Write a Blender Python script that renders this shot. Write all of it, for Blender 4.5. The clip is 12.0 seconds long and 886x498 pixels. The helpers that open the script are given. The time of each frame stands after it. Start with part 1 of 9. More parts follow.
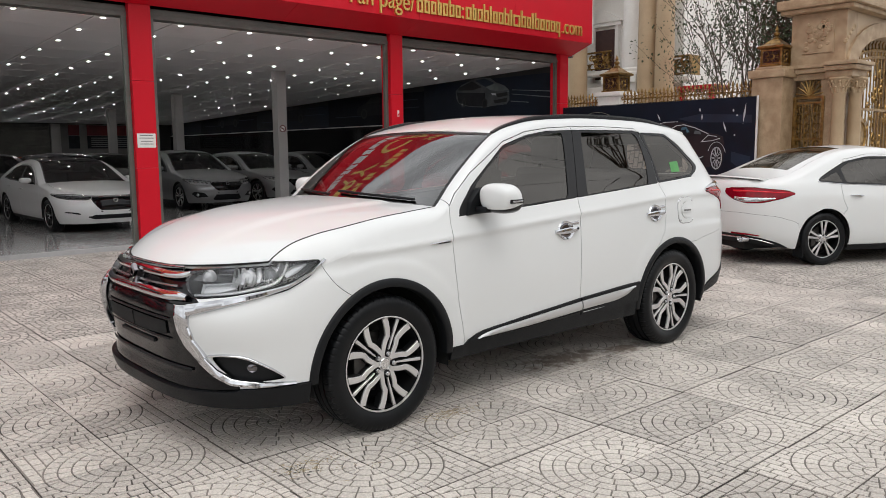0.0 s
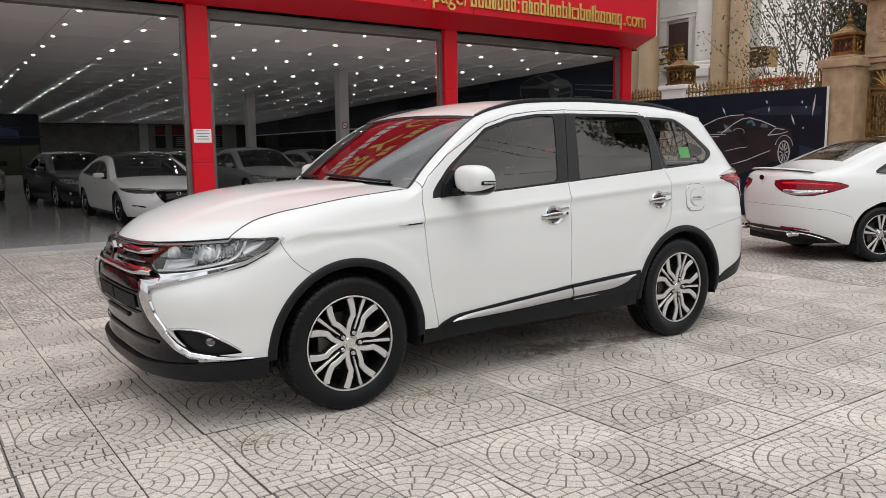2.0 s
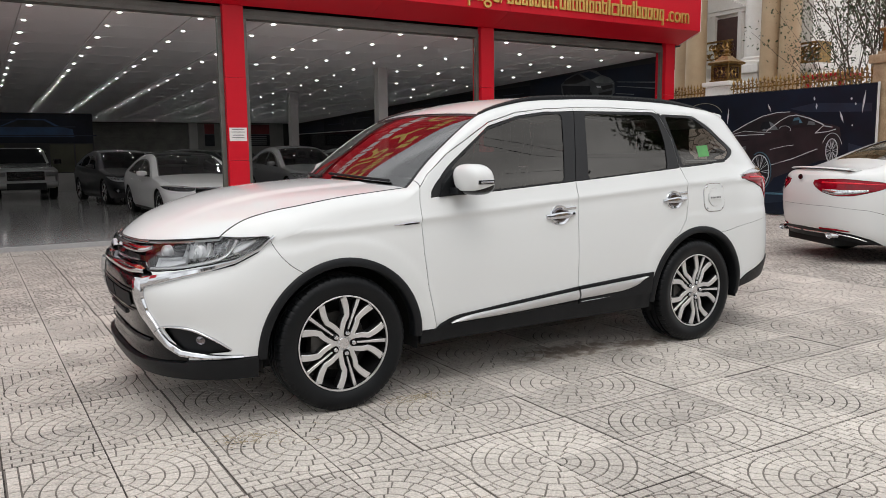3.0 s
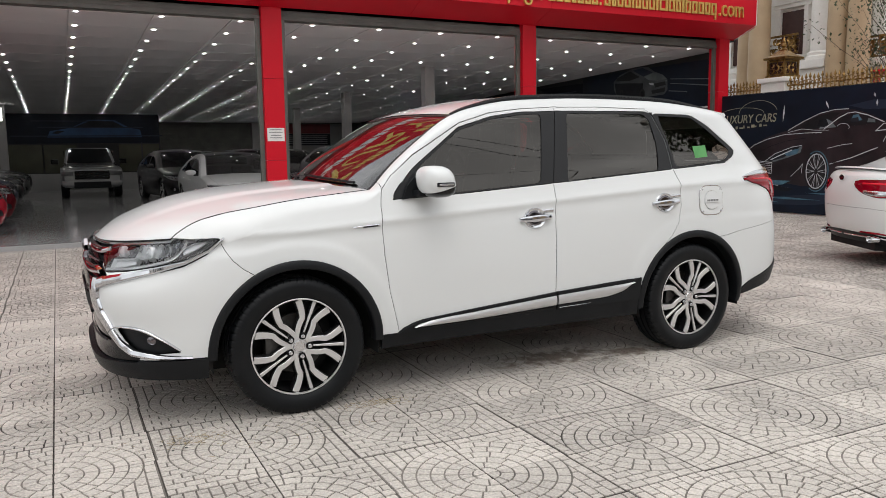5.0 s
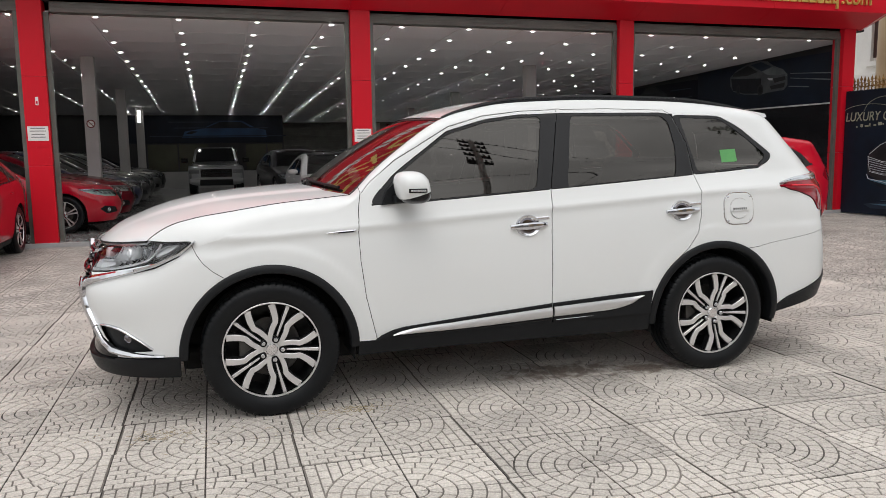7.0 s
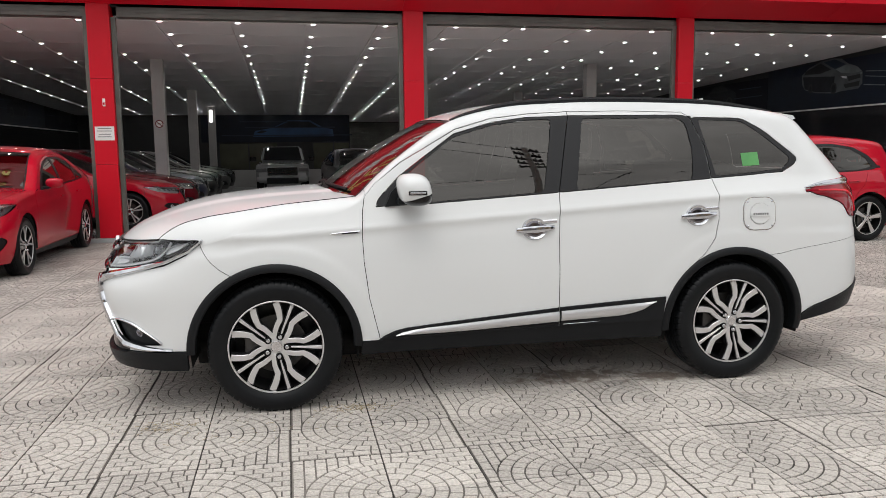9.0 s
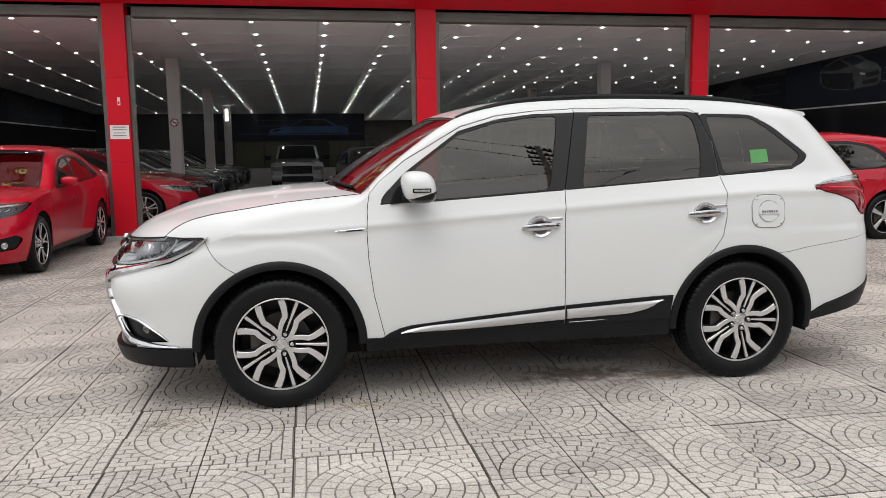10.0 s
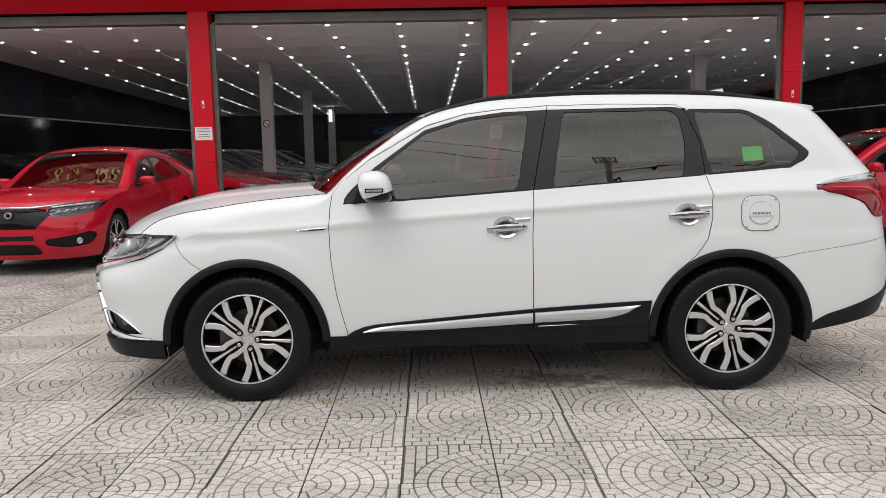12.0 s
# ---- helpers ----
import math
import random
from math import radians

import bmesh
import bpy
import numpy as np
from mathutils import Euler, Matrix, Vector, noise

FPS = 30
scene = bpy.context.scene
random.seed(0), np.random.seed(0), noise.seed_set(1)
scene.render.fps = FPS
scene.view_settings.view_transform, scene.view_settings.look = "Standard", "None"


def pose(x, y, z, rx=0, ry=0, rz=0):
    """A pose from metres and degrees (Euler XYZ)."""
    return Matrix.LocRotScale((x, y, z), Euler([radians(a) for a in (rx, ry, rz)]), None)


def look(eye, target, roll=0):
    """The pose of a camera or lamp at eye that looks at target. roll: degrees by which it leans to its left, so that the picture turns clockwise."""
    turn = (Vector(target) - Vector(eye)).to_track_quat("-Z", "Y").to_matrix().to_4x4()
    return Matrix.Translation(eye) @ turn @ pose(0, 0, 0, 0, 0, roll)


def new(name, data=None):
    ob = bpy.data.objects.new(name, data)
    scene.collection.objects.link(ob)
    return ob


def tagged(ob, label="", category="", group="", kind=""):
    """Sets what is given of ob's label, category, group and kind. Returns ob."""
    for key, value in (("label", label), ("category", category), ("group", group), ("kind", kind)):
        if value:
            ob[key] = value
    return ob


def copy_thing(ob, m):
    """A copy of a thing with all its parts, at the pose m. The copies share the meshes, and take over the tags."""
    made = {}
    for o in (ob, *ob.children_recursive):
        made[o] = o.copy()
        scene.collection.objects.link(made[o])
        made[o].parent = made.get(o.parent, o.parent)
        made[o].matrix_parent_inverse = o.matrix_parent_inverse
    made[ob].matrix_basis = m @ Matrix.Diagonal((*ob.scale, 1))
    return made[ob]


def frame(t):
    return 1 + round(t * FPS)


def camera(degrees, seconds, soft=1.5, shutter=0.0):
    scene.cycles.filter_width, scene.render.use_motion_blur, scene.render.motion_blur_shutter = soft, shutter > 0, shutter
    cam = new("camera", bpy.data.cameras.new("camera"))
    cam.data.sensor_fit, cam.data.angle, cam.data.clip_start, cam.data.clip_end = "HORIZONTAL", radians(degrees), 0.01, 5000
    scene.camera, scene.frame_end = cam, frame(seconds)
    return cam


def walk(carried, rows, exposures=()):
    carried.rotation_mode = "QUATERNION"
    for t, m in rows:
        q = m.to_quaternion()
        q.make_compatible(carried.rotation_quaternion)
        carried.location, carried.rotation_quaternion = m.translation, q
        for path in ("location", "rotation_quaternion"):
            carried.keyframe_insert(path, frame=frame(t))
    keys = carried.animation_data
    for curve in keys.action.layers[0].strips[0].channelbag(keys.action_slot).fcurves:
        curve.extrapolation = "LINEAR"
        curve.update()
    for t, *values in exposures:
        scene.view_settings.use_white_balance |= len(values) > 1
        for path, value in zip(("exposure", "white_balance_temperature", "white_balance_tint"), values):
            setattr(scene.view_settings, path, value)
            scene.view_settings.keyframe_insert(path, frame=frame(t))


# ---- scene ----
cam = camera(59.8, 12.0, soft=0.55)
PATH = [
    (0, (-2.355, -3.974, 1.44), (-1.037, -2.491, 1.19), -0.5),
    (0.5, (-2.245, -3.992, 1.429), (-0.94, -2.497, 1.179), -0.5),
    (1, (-2.091, -4.028, 1.433), (-0.82, -2.504, 1.184), -0.6),
    (1.5, (-1.995, -4.13, 1.372), (-0.779, -2.561, 1.125), -0.6),
    (2, (-1.875, -4.358, 1.332), (-0.728, -2.739, 1.085), -0.7),
    (2.5, (-1.78, -4.474, 1.335), (-0.695, -2.812, 1.088), -0.7),
    (3, (-1.603, -4.461, 1.331), (-0.563, -2.771, 1.081), -0.7),
    (5, (-1.055, -4.672, 1.339), (-0.173, -2.895, 1.088), -0.8),
    (5.5, (-0.852, -4.66, 1.353), (-0.047, -2.846, 1.101), -0.8),
    (6, (-0.607, -4.793, 1.355), (0.117, -2.946, 1.103), -0.8),
    (6.5, (-0.416, -4.89, 1.37), (0.227, -3.013, 1.119), -0.8),
    (7, (-0.255, -4.872, 1.364), (0.31, -2.97, 1.113), -0.8),
    (9, (0.1, -4.977, 1.378), (0.484, -3.031, 1.127), -0.6),
    (9.5, (0.114, -4.973, 1.376), (0.48, -3.023, 1.123), -0.6),
    (10, (0.161, -4.984, 1.373), (0.504, -3.03, 1.118), -0.7),
    (10.5, (0.249, -4.993, 1.358), (0.544, -3.032, 1.102), -0.8),
    (11, (0.449, -4.961, 1.367), (0.669, -2.989, 1.113), -0.9),
    (11.5, (0.692, -4.961, 1.346), (0.818, -2.981, 1.09), -1.1),
    (12, (1.019, -5.031, 1.367), (1.051, -3.047, 1.112), -1.1),
]
walk(cam, [(t, look(eye, target, roll)) for t, eye, target, roll in PATH])

# ---- daylight: a bright overcast sky, with a broad soft sun behind the cloud ----
SUN_EL, SUN_AZ = 68.0, 200.0
world = bpy.data.worlds.new("overcast_sky")
scene.world = world
world.use_nodes = True
wn, wl = world.node_tree.nodes, world.node_tree.links
wn.clear()
w_sky = wn.new("ShaderNodeTexSky")
w_sky.sky_type = "NISHITA"
w_sky.sun_disc = False
w_sky.sun_elevation, w_sky.sun_rotation = radians(SUN_EL), radians(SUN_AZ)
w_sky.air_density, w_sky.dust_density, w_sky.ozone_density = 1.0, 6.0, 1.0
w_grey = wn.new("ShaderNodeHueSaturation")
w_grey.inputs["Saturation"].default_value = 0.22
w_flat = wn.new("ShaderNodeMix")
w_flat.data_type = "RGBA"
w_flat.inputs["Factor"].default_value = 0.6
w_flat.inputs["B"].default_value = (9.1, 9.2, 9.4, 1)
w_bg = wn.new("ShaderNodeBackground")
w_bg.inputs["Strength"].default_value = 0.158
w_out = wn.new("ShaderNodeOutputWorld")
wl.new(w_sky.outputs[0], w_grey.inputs["Color"])
wl.new(w_grey.outputs[0], w_flat.inputs["A"])
# long soft bands of cloud
w_co, w_map, w_noise, w_ramp, w_cloud = (wn.new(k) for k in ("ShaderNodeTexCoord", "ShaderNodeMapping", "ShaderNodeTexNoise", "ShaderNodeMapRange", "ShaderNodeMix"))
w_map.inputs["Scale"].default_value = (1.0, 1.6, 4.5)
w_noise.inputs["Scale"].default_value, w_noise.inputs["Detail"].default_value = 1.7, 5
w_ramp.inputs["From Min"].default_value, w_ramp.inputs["From Max"].default_value = 0.36, 0.66
w_ramp.inputs["To Min"].default_value, w_ramp.inputs["To Max"].default_value = 0.66, 1.22
w_cloud.data_type, w_cloud.blend_type = "RGBA", "MULTIPLY"
w_cloud.inputs["Factor"].default_value = 1.0
wl.new(w_co.outputs["Generated"], w_map.inputs["Vector"])
wl.new(w_map.outputs[0], w_noise.inputs["Vector"])
wl.new(w_noise.outputs["Fac"], w_ramp.inputs["Value"])
wl.new(w_flat.outputs["Result"], w_cloud.inputs["A"])
wl.new(w_ramp.outputs["Result"], w_cloud.inputs["B"])
wl.new(w_cloud.outputs["Result"], w_bg.inputs["Color"])
wl.new(w_bg.outputs[0], w_out.inputs[0])

sun = new("sun", bpy.data.lights.new("sun", "SUN"))
sun.data.energy, sun.data.angle, sun.data.color = 0.65, radians(60), (1.0, 0.98, 0.96)
sun.rotation_euler = (radians(90 - SUN_EL), 0, radians(180 - SUN_AZ))

# ---- materials ----
def surface(name, c1, c2=None, scale=8.0, rough=0.6, metal=0.0, bump=0.0, coat=0.0, fine=60.0, spec=0.5, stain=0.25, island=0.0, each=0.0):
    """Painted, stone, metal or cloth surface: two colours mixed by a coarse and a fine noise, in metres."""
    m = bpy.data.materials.new(name)
    m.use_nodes = True
    nt = m.node_tree
    n, l = nt.nodes, nt.links
    b = n["Principled BSDF"]
    c2 = c2 or tuple(v * 0.86 for v in c1)
    geo = n.new("ShaderNodeNewGeometry")
    big, small = n.new("ShaderNodeTexNoise"), n.new("ShaderNodeTexNoise")
    big.inputs["Scale"].default_value, small.inputs["Scale"].default_value = scale, fine
    big.inputs["Detail"].default_value, small.inputs["Detail"].default_value = 4, 3
    for tex in (big, small):
        l.new(geo.outputs["Position"], tex.inputs["Vector"])
    add = n.new("ShaderNodeMath")
    add.operation = "MULTIPLY_ADD"
    l.new(small.outputs["Fac"], add.inputs[0])
    add.inputs[1].default_value = stain * 2
    l.new(big.outputs["Fac"], add.inputs[2])
    ramp = n.new("ShaderNodeMapRange")
    ramp.inputs["From Min"].default_value, ramp.inputs["From Max"].default_value = 0.3 + stain, 0.7 + stain
    src = add.outputs[0]
    if island:
        isl = n.new("ShaderNodeMath")
        isl.operation = "MULTIPLY_ADD"
        l.new(geo.outputs["Random Per Island"], isl.inputs[0])
        isl.inputs[1].default_value = island
        l.new(src, isl.inputs[2])
        src = isl.outputs[0]
        ramp.inputs["From Max"].default_value += island
    if each:
        oi, ea = n.new("ShaderNodeObjectInfo"), n.new("ShaderNodeMath")
        ea.operation = "MULTIPLY_ADD"
        l.new(oi.outputs["Random"], ea.inputs[0])
        ea.inputs[1].default_value = each
        l.new(src, ea.inputs[2])
        src = ea.outputs[0]
        ramp.inputs["From Max"].default_value += each
    l.new(src, ramp.inputs["Value"])
    mix = n.new("ShaderNodeMix")
    mix.data_type = "RGBA"
    mix.inputs["A"].default_value, mix.inputs["B"].default_value = (*c1, 1), (*c2, 1)
    l.new(ramp.outputs["Result"], mix.inputs["Factor"])
    l.new(mix.outputs["Result"], b.inputs["Base Color"])
    rr = n.new("ShaderNodeMapRange")
    rr.inputs["To Min"].default_value, rr.inputs["To Max"].default_value = max(0.02, rough * 0.85), min(1.0, rough * 1.15)
    l.new(big.outputs["Fac"], rr.inputs["Value"])
    l.new(rr.outputs["Result"], b.inputs["Roughness"])
    b.inputs["Metallic"].default_value = metal
    b.inputs["Specular IOR Level"].default_value = spec
    if coat:
        b.inputs["Coat Weight"].default_value, b.inputs["Coat Roughness"].default_value = coat, 0.03
    if bump:
        bp = n.new("ShaderNodeBump")
        bp.inputs["Strength"].default_value, bp.inputs["Distance"].default_value = bump, 0.01
        l.new(add.outputs[0], bp.inputs["Height"])
        l.new(bp.outputs[0], b.inputs["Normal"])
    return m


def glow(name, colour, strength):
    m = bpy.data.materials.new(name)
    m.use_nodes = True
    b = m.node_tree.nodes["Principled BSDF"]
    b.inputs["Base Color"].default_value = (*colour, 1)
    b.inputs["Emission Color"].default_value = (*colour, 1)
    b.inputs["Emission Strength"].default_value = strength
    return m


def glass(name, tint, rough=0.0, ior=1.5, shine=(1.0, 1.0, 1.0)):
    """A thin pane: part clear and tinted, part mirror by the angle."""
    m = bpy.data.materials.new(name)
    m.use_nodes = True
    nt = m.node_tree
    n, l = nt.nodes, nt.links
    n.clear()
    out, mixer = n.new("ShaderNodeOutputMaterial"), n.new("ShaderNodeMixShader")
    fr, gl, tr = n.new("ShaderNodeFresnel"), n.new("ShaderNodeBsdfGlossy"), n.new("ShaderNodeBsdfTransparent")
    fr.inputs["IOR"].default_value = ior
    gl.inputs["Roughness"].default_value = rough
    gl.inputs["Color"].default_value = (*shine, 1)
    tr.inputs["Color"].default_value = (*tint, 1)
    l.new(fr.outputs[0], mixer.inputs[0])
    l.new(tr.outputs[0], mixer.inputs[1])
    l.new(gl.outputs[0], mixer.inputs[2])
    l.new(mixer.outputs[0], out.inputs[0])
    return m


def two_way_glass(name, tint, face_on, shine):
    """A tinted pane that mirrors alike from within and without: Schlick's curve over its face-on share."""
    m = glass(name, tint, shine=shine)
    n, l = m.node_tree.nodes, m.node_tree.links
    lw, power, mul = n.new("ShaderNodeLayerWeight"), n.new("ShaderNodeMath"), n.new("ShaderNodeMath")
    lw.inputs["Blend"].default_value = 0.5
    power.operation, mul.operation = "POWER", "MULTIPLY_ADD"
    power.inputs[1].default_value = 5.0
    mul.inputs[1].default_value, mul.inputs[2].default_value = 1.0 - face_on, face_on
    l.new(lw.outputs["Facing"], power.inputs[0])
    l.new(power.outputs[0], mul.inputs[0])
    l.new(mul.outputs[0], n["Mix Shader"].inputs[0])
    n.remove(n["Fresnel"])
    return m


M = {}
M["white_paint"] = surface("white_car_paint", (0.716, 0.73, 0.724), (0.70, 0.714, 0.708), 0.6, 0.35, coat=0.85, fine=900, spec=0.1, stain=0.05)
M["red_paint"] = surface("red_car_paint", (0.48, 0.002, 0.02), (0.42, 0.002, 0.017), 0.6, 0.45, spec=0.05, coat=1.0, fine=900, stain=0.05)
M["darkred_paint"] = surface("dark_red_car_paint", (0.16, 0.002, 0.010), (0.12, 0.002, 0.008), 0.6, 0.5, spec=0.05, coat=0.6, fine=900, stain=0.05)
M["grey_paint"] = surface("grey_car_paint", (0.10, 0.10, 0.10), (0.08, 0.08, 0.08), 0.6, 0.35, metal=0.4, coat=1.0, fine=900, stain=0.1)
M["silver_paint"] = surface("silver_car_paint", (0.26, 0.265, 0.275), (0.23, 0.235, 0.24), 0.6, 0.35, metal=0.5, coat=1.0, fine=900, stain=0.1)
M["black_paint"] = surface("black_car_paint", (0.012, 0.012, 0.014), (0.009, 0.009, 0.010), 0.6, 0.3, coat=1.0, fine=900, stain=0.05)
M["blue_paint"] = surface("dark_blue_car_paint", (0.012, 0.02, 0.06), (0.009, 0.014, 0.045), 0.6, 0.3, coat=1.0, fine=900, stain=0.05)
M["gloss_black"] = surface("gloss_black_plastic", (0.006, 0.006, 0.007), None, 3, 0.1, fine=300, spec=0.3)
M["trim_black"] = surface("textured_black_plastic", (0.0085, 0.0095, 0.011), (0.007, 0.0078, 0.009), 5, 0.45, bump=0.12, fine=700, spec=0.22)
M["window_black"] = surface("satin_black_window_trim", (0.014, 0.014, 0.015), None, 5, 0.38, fine=300, spec=0.35)
M["rubber"] = surface("tyre_rubber", (0.0055, 0.0062, 0.0072), (0.008, 0.0088, 0.0098), 9, 0.36, bump=0.06, fine=220, spec=0.2)
M["chrome"] = surface("chrome", (0.66, 0.67, 0.69), (0.60, 0.61, 0.63), 5, 0.06, metal=1.0, fine=300)
M["satin_chrome"] = surface("satin_chrome", (0.72, 0.72, 0.73), (0.66, 0.66, 0.67), 6, 0.24, metal=1.0, fine=300)
M["satin_silver"] = surface("satin_silver_moulding", (0.64, 0.64, 0.645), (0.635, 0.635, 0.64), 6, 0.36, metal=0.85, fine=300, stain=0.0)
M["alloy"] = surface("machined_alloy", (0.72, 0.715, 0.71), (0.68, 0.675, 0.67), 10, 0.33, metal=0.75, fine=400, stain=0.05)
M["alloy_dark"] = surface("dark_grey_alloy_lacquer", (0.010, 0.010, 0.011), (0.014, 0.014, 0.014), 10, 0.35, metal=0.2, fine=300, spec=0.3)
M["brake"] = surface("brake_disc_steel", (0.09, 0.086, 0.082), (0.06, 0.055, 0.05), 20, 0.5, metal=0.6)
M["cavity"] = surface("dark_cavity", (0.006, 0.006, 0.006), None, 5, 0.9)
M["cabin"] = surface("dark_cabin_trim", (0.02, 0.019, 0.018), (0.03, 0.028, 0.026), 5, 0.8)
M["tint_glass"] = glass("tinted_car_glass", (0.11, 0.106, 0.10), ior=1.92, shine=(1.0, 0.95, 0.88))
M["suv_glass"] = two_way_glass("lightly_tinted_car_glass", (0.32, 0.31, 0.295), 0.1, (1.0, 0.95, 0.88))
M["screen_glass"] = glass("windscreen_glass", (0.6, 0.63, 0.61), ior=2.6)
M["dim_screen"] = glass("dark_windscreen_glass", (0.16, 0.165, 0.165), ior=2.0)
M["dark_pane"] = surface("dark_glass_pane", (0.008, 0.009, 0.01), None, 4, 0.05)
M["clear_glass"] = glass("clear_lamp_glass", (0.9, 0.91, 0.92))
M["lamp_red"] = surface("red_lamp_lens", (0.27, 0.0015, 0.011), (0.15, 0.001, 0.007), 9, 0.08, spec=0.25, coat=0.25)
M["lamp_clear"] = surface("silvered_lamp_reflector", (0.75, 0.76, 0.78), (0.5, 0.51, 0.53), 30, 0.16, metal=1.0)
M["dark_chrome"] = surface("smoked_chrome", (0.48, 0.48, 0.49), (0.3, 0.3, 0.31), 8, 0.08, metal=1.0)
M["black_chrome"] = surface("black_chrome", (0.2, 0.19, 0.2), (0.16, 0.15, 0.16), 8, 0.08, metal=1.0)
M["lamp_bowl"] = surface("dull_silver_lamp_housing", (0.5, 0.505, 0.51), (0.36, 0.365, 0.37), 9, 0.3, metal=0.0)
M["lamp_silver"] = surface("bright_lamp_silvering", (0.86, 0.865, 0.87), (0.8, 0.805, 0.81), 30, 0.25, metal=0.15, stain=0.05)
M["lamp_glass"] = surface("projector_lens_glass", (0.25, 0.26, 0.27), (0.2, 0.21, 0.22), 8, 0.05, metal=0.3, coat=1.0, stain=0.0)
M["lamp_dark"] = surface("dark_grey_lamp_housing", (0.13, 0.133, 0.137), (0.1, 0.103, 0.107), 9, 0.35)
M["green_sticker"] = surface("green_inspection_sticker", (0.10, 0.33, 0.10), (0.08, 0.28, 0.09), 8, 0.6)
M["red_panel"] = surface("red_aluminium_panel", (0.62, 0.007, 0.022), (0.57, 0.006, 0.019), 0.8, 0.4, fine=40, stain=0.15, spec=0.25)
M["red_column"] = M["red_panel"]
M["gold_letter"] = surface("gold_letter", (0.75, 0.55, 0.16), (0.62, 0.44, 0.11), 9, 0.35, metal=0.55)
M["shutter"] = surface("grey_green_roller_shutter", (0.16, 0.16, 0.145), (0.12, 0.12, 0.11), 3, 0.5, metal=0.3)
M["steel_rail"] = surface("steel_guide_rail", (0.15, 0.16, 0.145), (0.11, 0.12, 0.105), 4, 0.4, metal=0.3)
M["street_render"] = surface("grey_street_render", (0.34, 0.33, 0.32), (0.27, 0.262, 0.255), 0.8, 0.7)
M["inner_column"] = surface("pale_grey_painted_column", (0.42, 0.415, 0.41), (0.36, 0.355, 0.35), 2, 0.6)
M["ceiling"] = surface("white_ceiling_panel", (0.74, 0.74, 0.745), (0.66, 0.66, 0.665), 0.7, 0.75, island=0.3)
M["led"] = glow("led_downlight", (1.0, 0.985, 0.96), 58.0)
M["tube_glow"] = glow("tube_lamp", (1.0, 0.97, 0.92), 4.0)
M["white_trim"] = surface("white_plastic_trim", (0.75, 0.75, 0.74), None, 5, 0.5)
M["show_floor"] = surface("polished_grey_floor_tile", (0.4, 0.398, 0.396), (0.33, 0.328, 0.326), 1.2, 0.12, fine=25)
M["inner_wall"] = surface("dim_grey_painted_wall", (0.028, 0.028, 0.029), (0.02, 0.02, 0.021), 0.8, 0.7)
M["black_gloss_wall"] = surface("black_polished_wall_tile", (0.012, 0.012, 0.014), (0.02, 0.02, 0.022), 1.0, 0.08)
M["back_panel"] = surface("dull_grey_wall_panel", (0.22, 0.217, 0.21), (0.17, 0.168, 0.163), 1.0, 0.7)
M["office_panel"] = surface("dusty_olive_office_glass", (0.075, 0.078, 0.05), (0.05, 0.052, 0.034), 1.2, 0.25)
M["poster_dark"] = surface("dark_blue_printed_vinyl", (0.002, 0.0025, 0.005), (0.004, 0.006, 0.013), 0.9, 0.45, fine=6, spec=0.2, stain=0.4)
M["poster_navy"] = surface("navy_printed_vinyl", (0.004, 0.006, 0.012), (0.006, 0.012, 0.027), 0.7, 0.42, fine=3, spec=0.3, stain=0.3)
M["poster_car"] = surface("printed_aubergine_car_body", (0.006, 0.004, 0.0055), (0.026, 0.015, 0.019), 2.2, 0.45, fine=5)
M["poster_grey"] = surface("printed_grey_car_body", (0.05, 0.057, 0.062), (0.085, 0.094, 0.1), 2.5, 0.45, fine=5)
M["poster_dim"] = surface("printed_dim_grey_tone", (0.012, 0.013, 0.016), (0.022, 0.024, 0.03), 2.5, 0.45, fine=5, spec=0.2)
M["poster_tone"] = surface("printed_pale_grey_tone", (0.15, 0.17, 0.18), (0.09, 0.105, 0.112), 2.5, 0.45, fine=5)
M["straw"] = surface("dry_straw_litter", (0.42, 0.34, 0.2), (0.25, 0.19, 0.1), 20, 0.8)
M["wet"] = surface("wet_black_dirt", (0.018, 0.016, 0.014), (0.03, 0.027, 0.023), 20, 0.35)
M["poster_black"] = surface("printed_black", (0.004, 0.004, 0.006), None, 2, 0.45)
M["poster_white"] = surface("printed_white_line", (0.62, 0.64, 0.67), (0.45, 0.47, 0.5), 9, 0.45)
M["poster_blue"] = surface("printed_blue_streak", (0.007, 0.02, 0.045), (0.005, 0.011, 0.026), 2, 0.45)
M["poster_bright"] = surface("printed_bright_blue", (0.02, 0.07, 0.17), (0.012, 0.035, 0.09), 2, 0.45)
M["poster_sky"] = surface("printed_pale_blue", (0.09, 0.2, 0.27), (0.04, 0.1, 0.15), 6, 0.45)
M["poster_gold"] = surface("printed_dull_gold", (0.36, 0.34, 0.25), (0.24, 0.23, 0.17), 6, 0.45)
M["poster_red"] = surface("printed_red_banner", (0.16, 0.008, 0.012), (0.1, 0.006, 0.010), 2, 0.5)
M["paper"] = surface("white_paper", (0.78, 0.77, 0.75), (0.7, 0.69, 0.67), 9, 0.8)
M["ink"] = surface("grey_ink", (0.2, 0.2, 0.2), None, 9, 0.7)
M["beige_stone"] = surface("beige_granite", (0.5, 0.37, 0.235), (0.3, 0.2, 0.115), 5, 0.55, bump=0.2, fine=120, stain=0.9)
M["cream_stone"] = surface("smooth_beige_column_stone", (0.5, 0.37, 0.23), (0.43, 0.31, 0.19), 2, 0.5, fine=40)
M["white_render"] = surface("white_villa_render", (0.84, 0.82, 0.78), (0.76, 0.735, 0.69), 1.2, 0.7, fine=20)
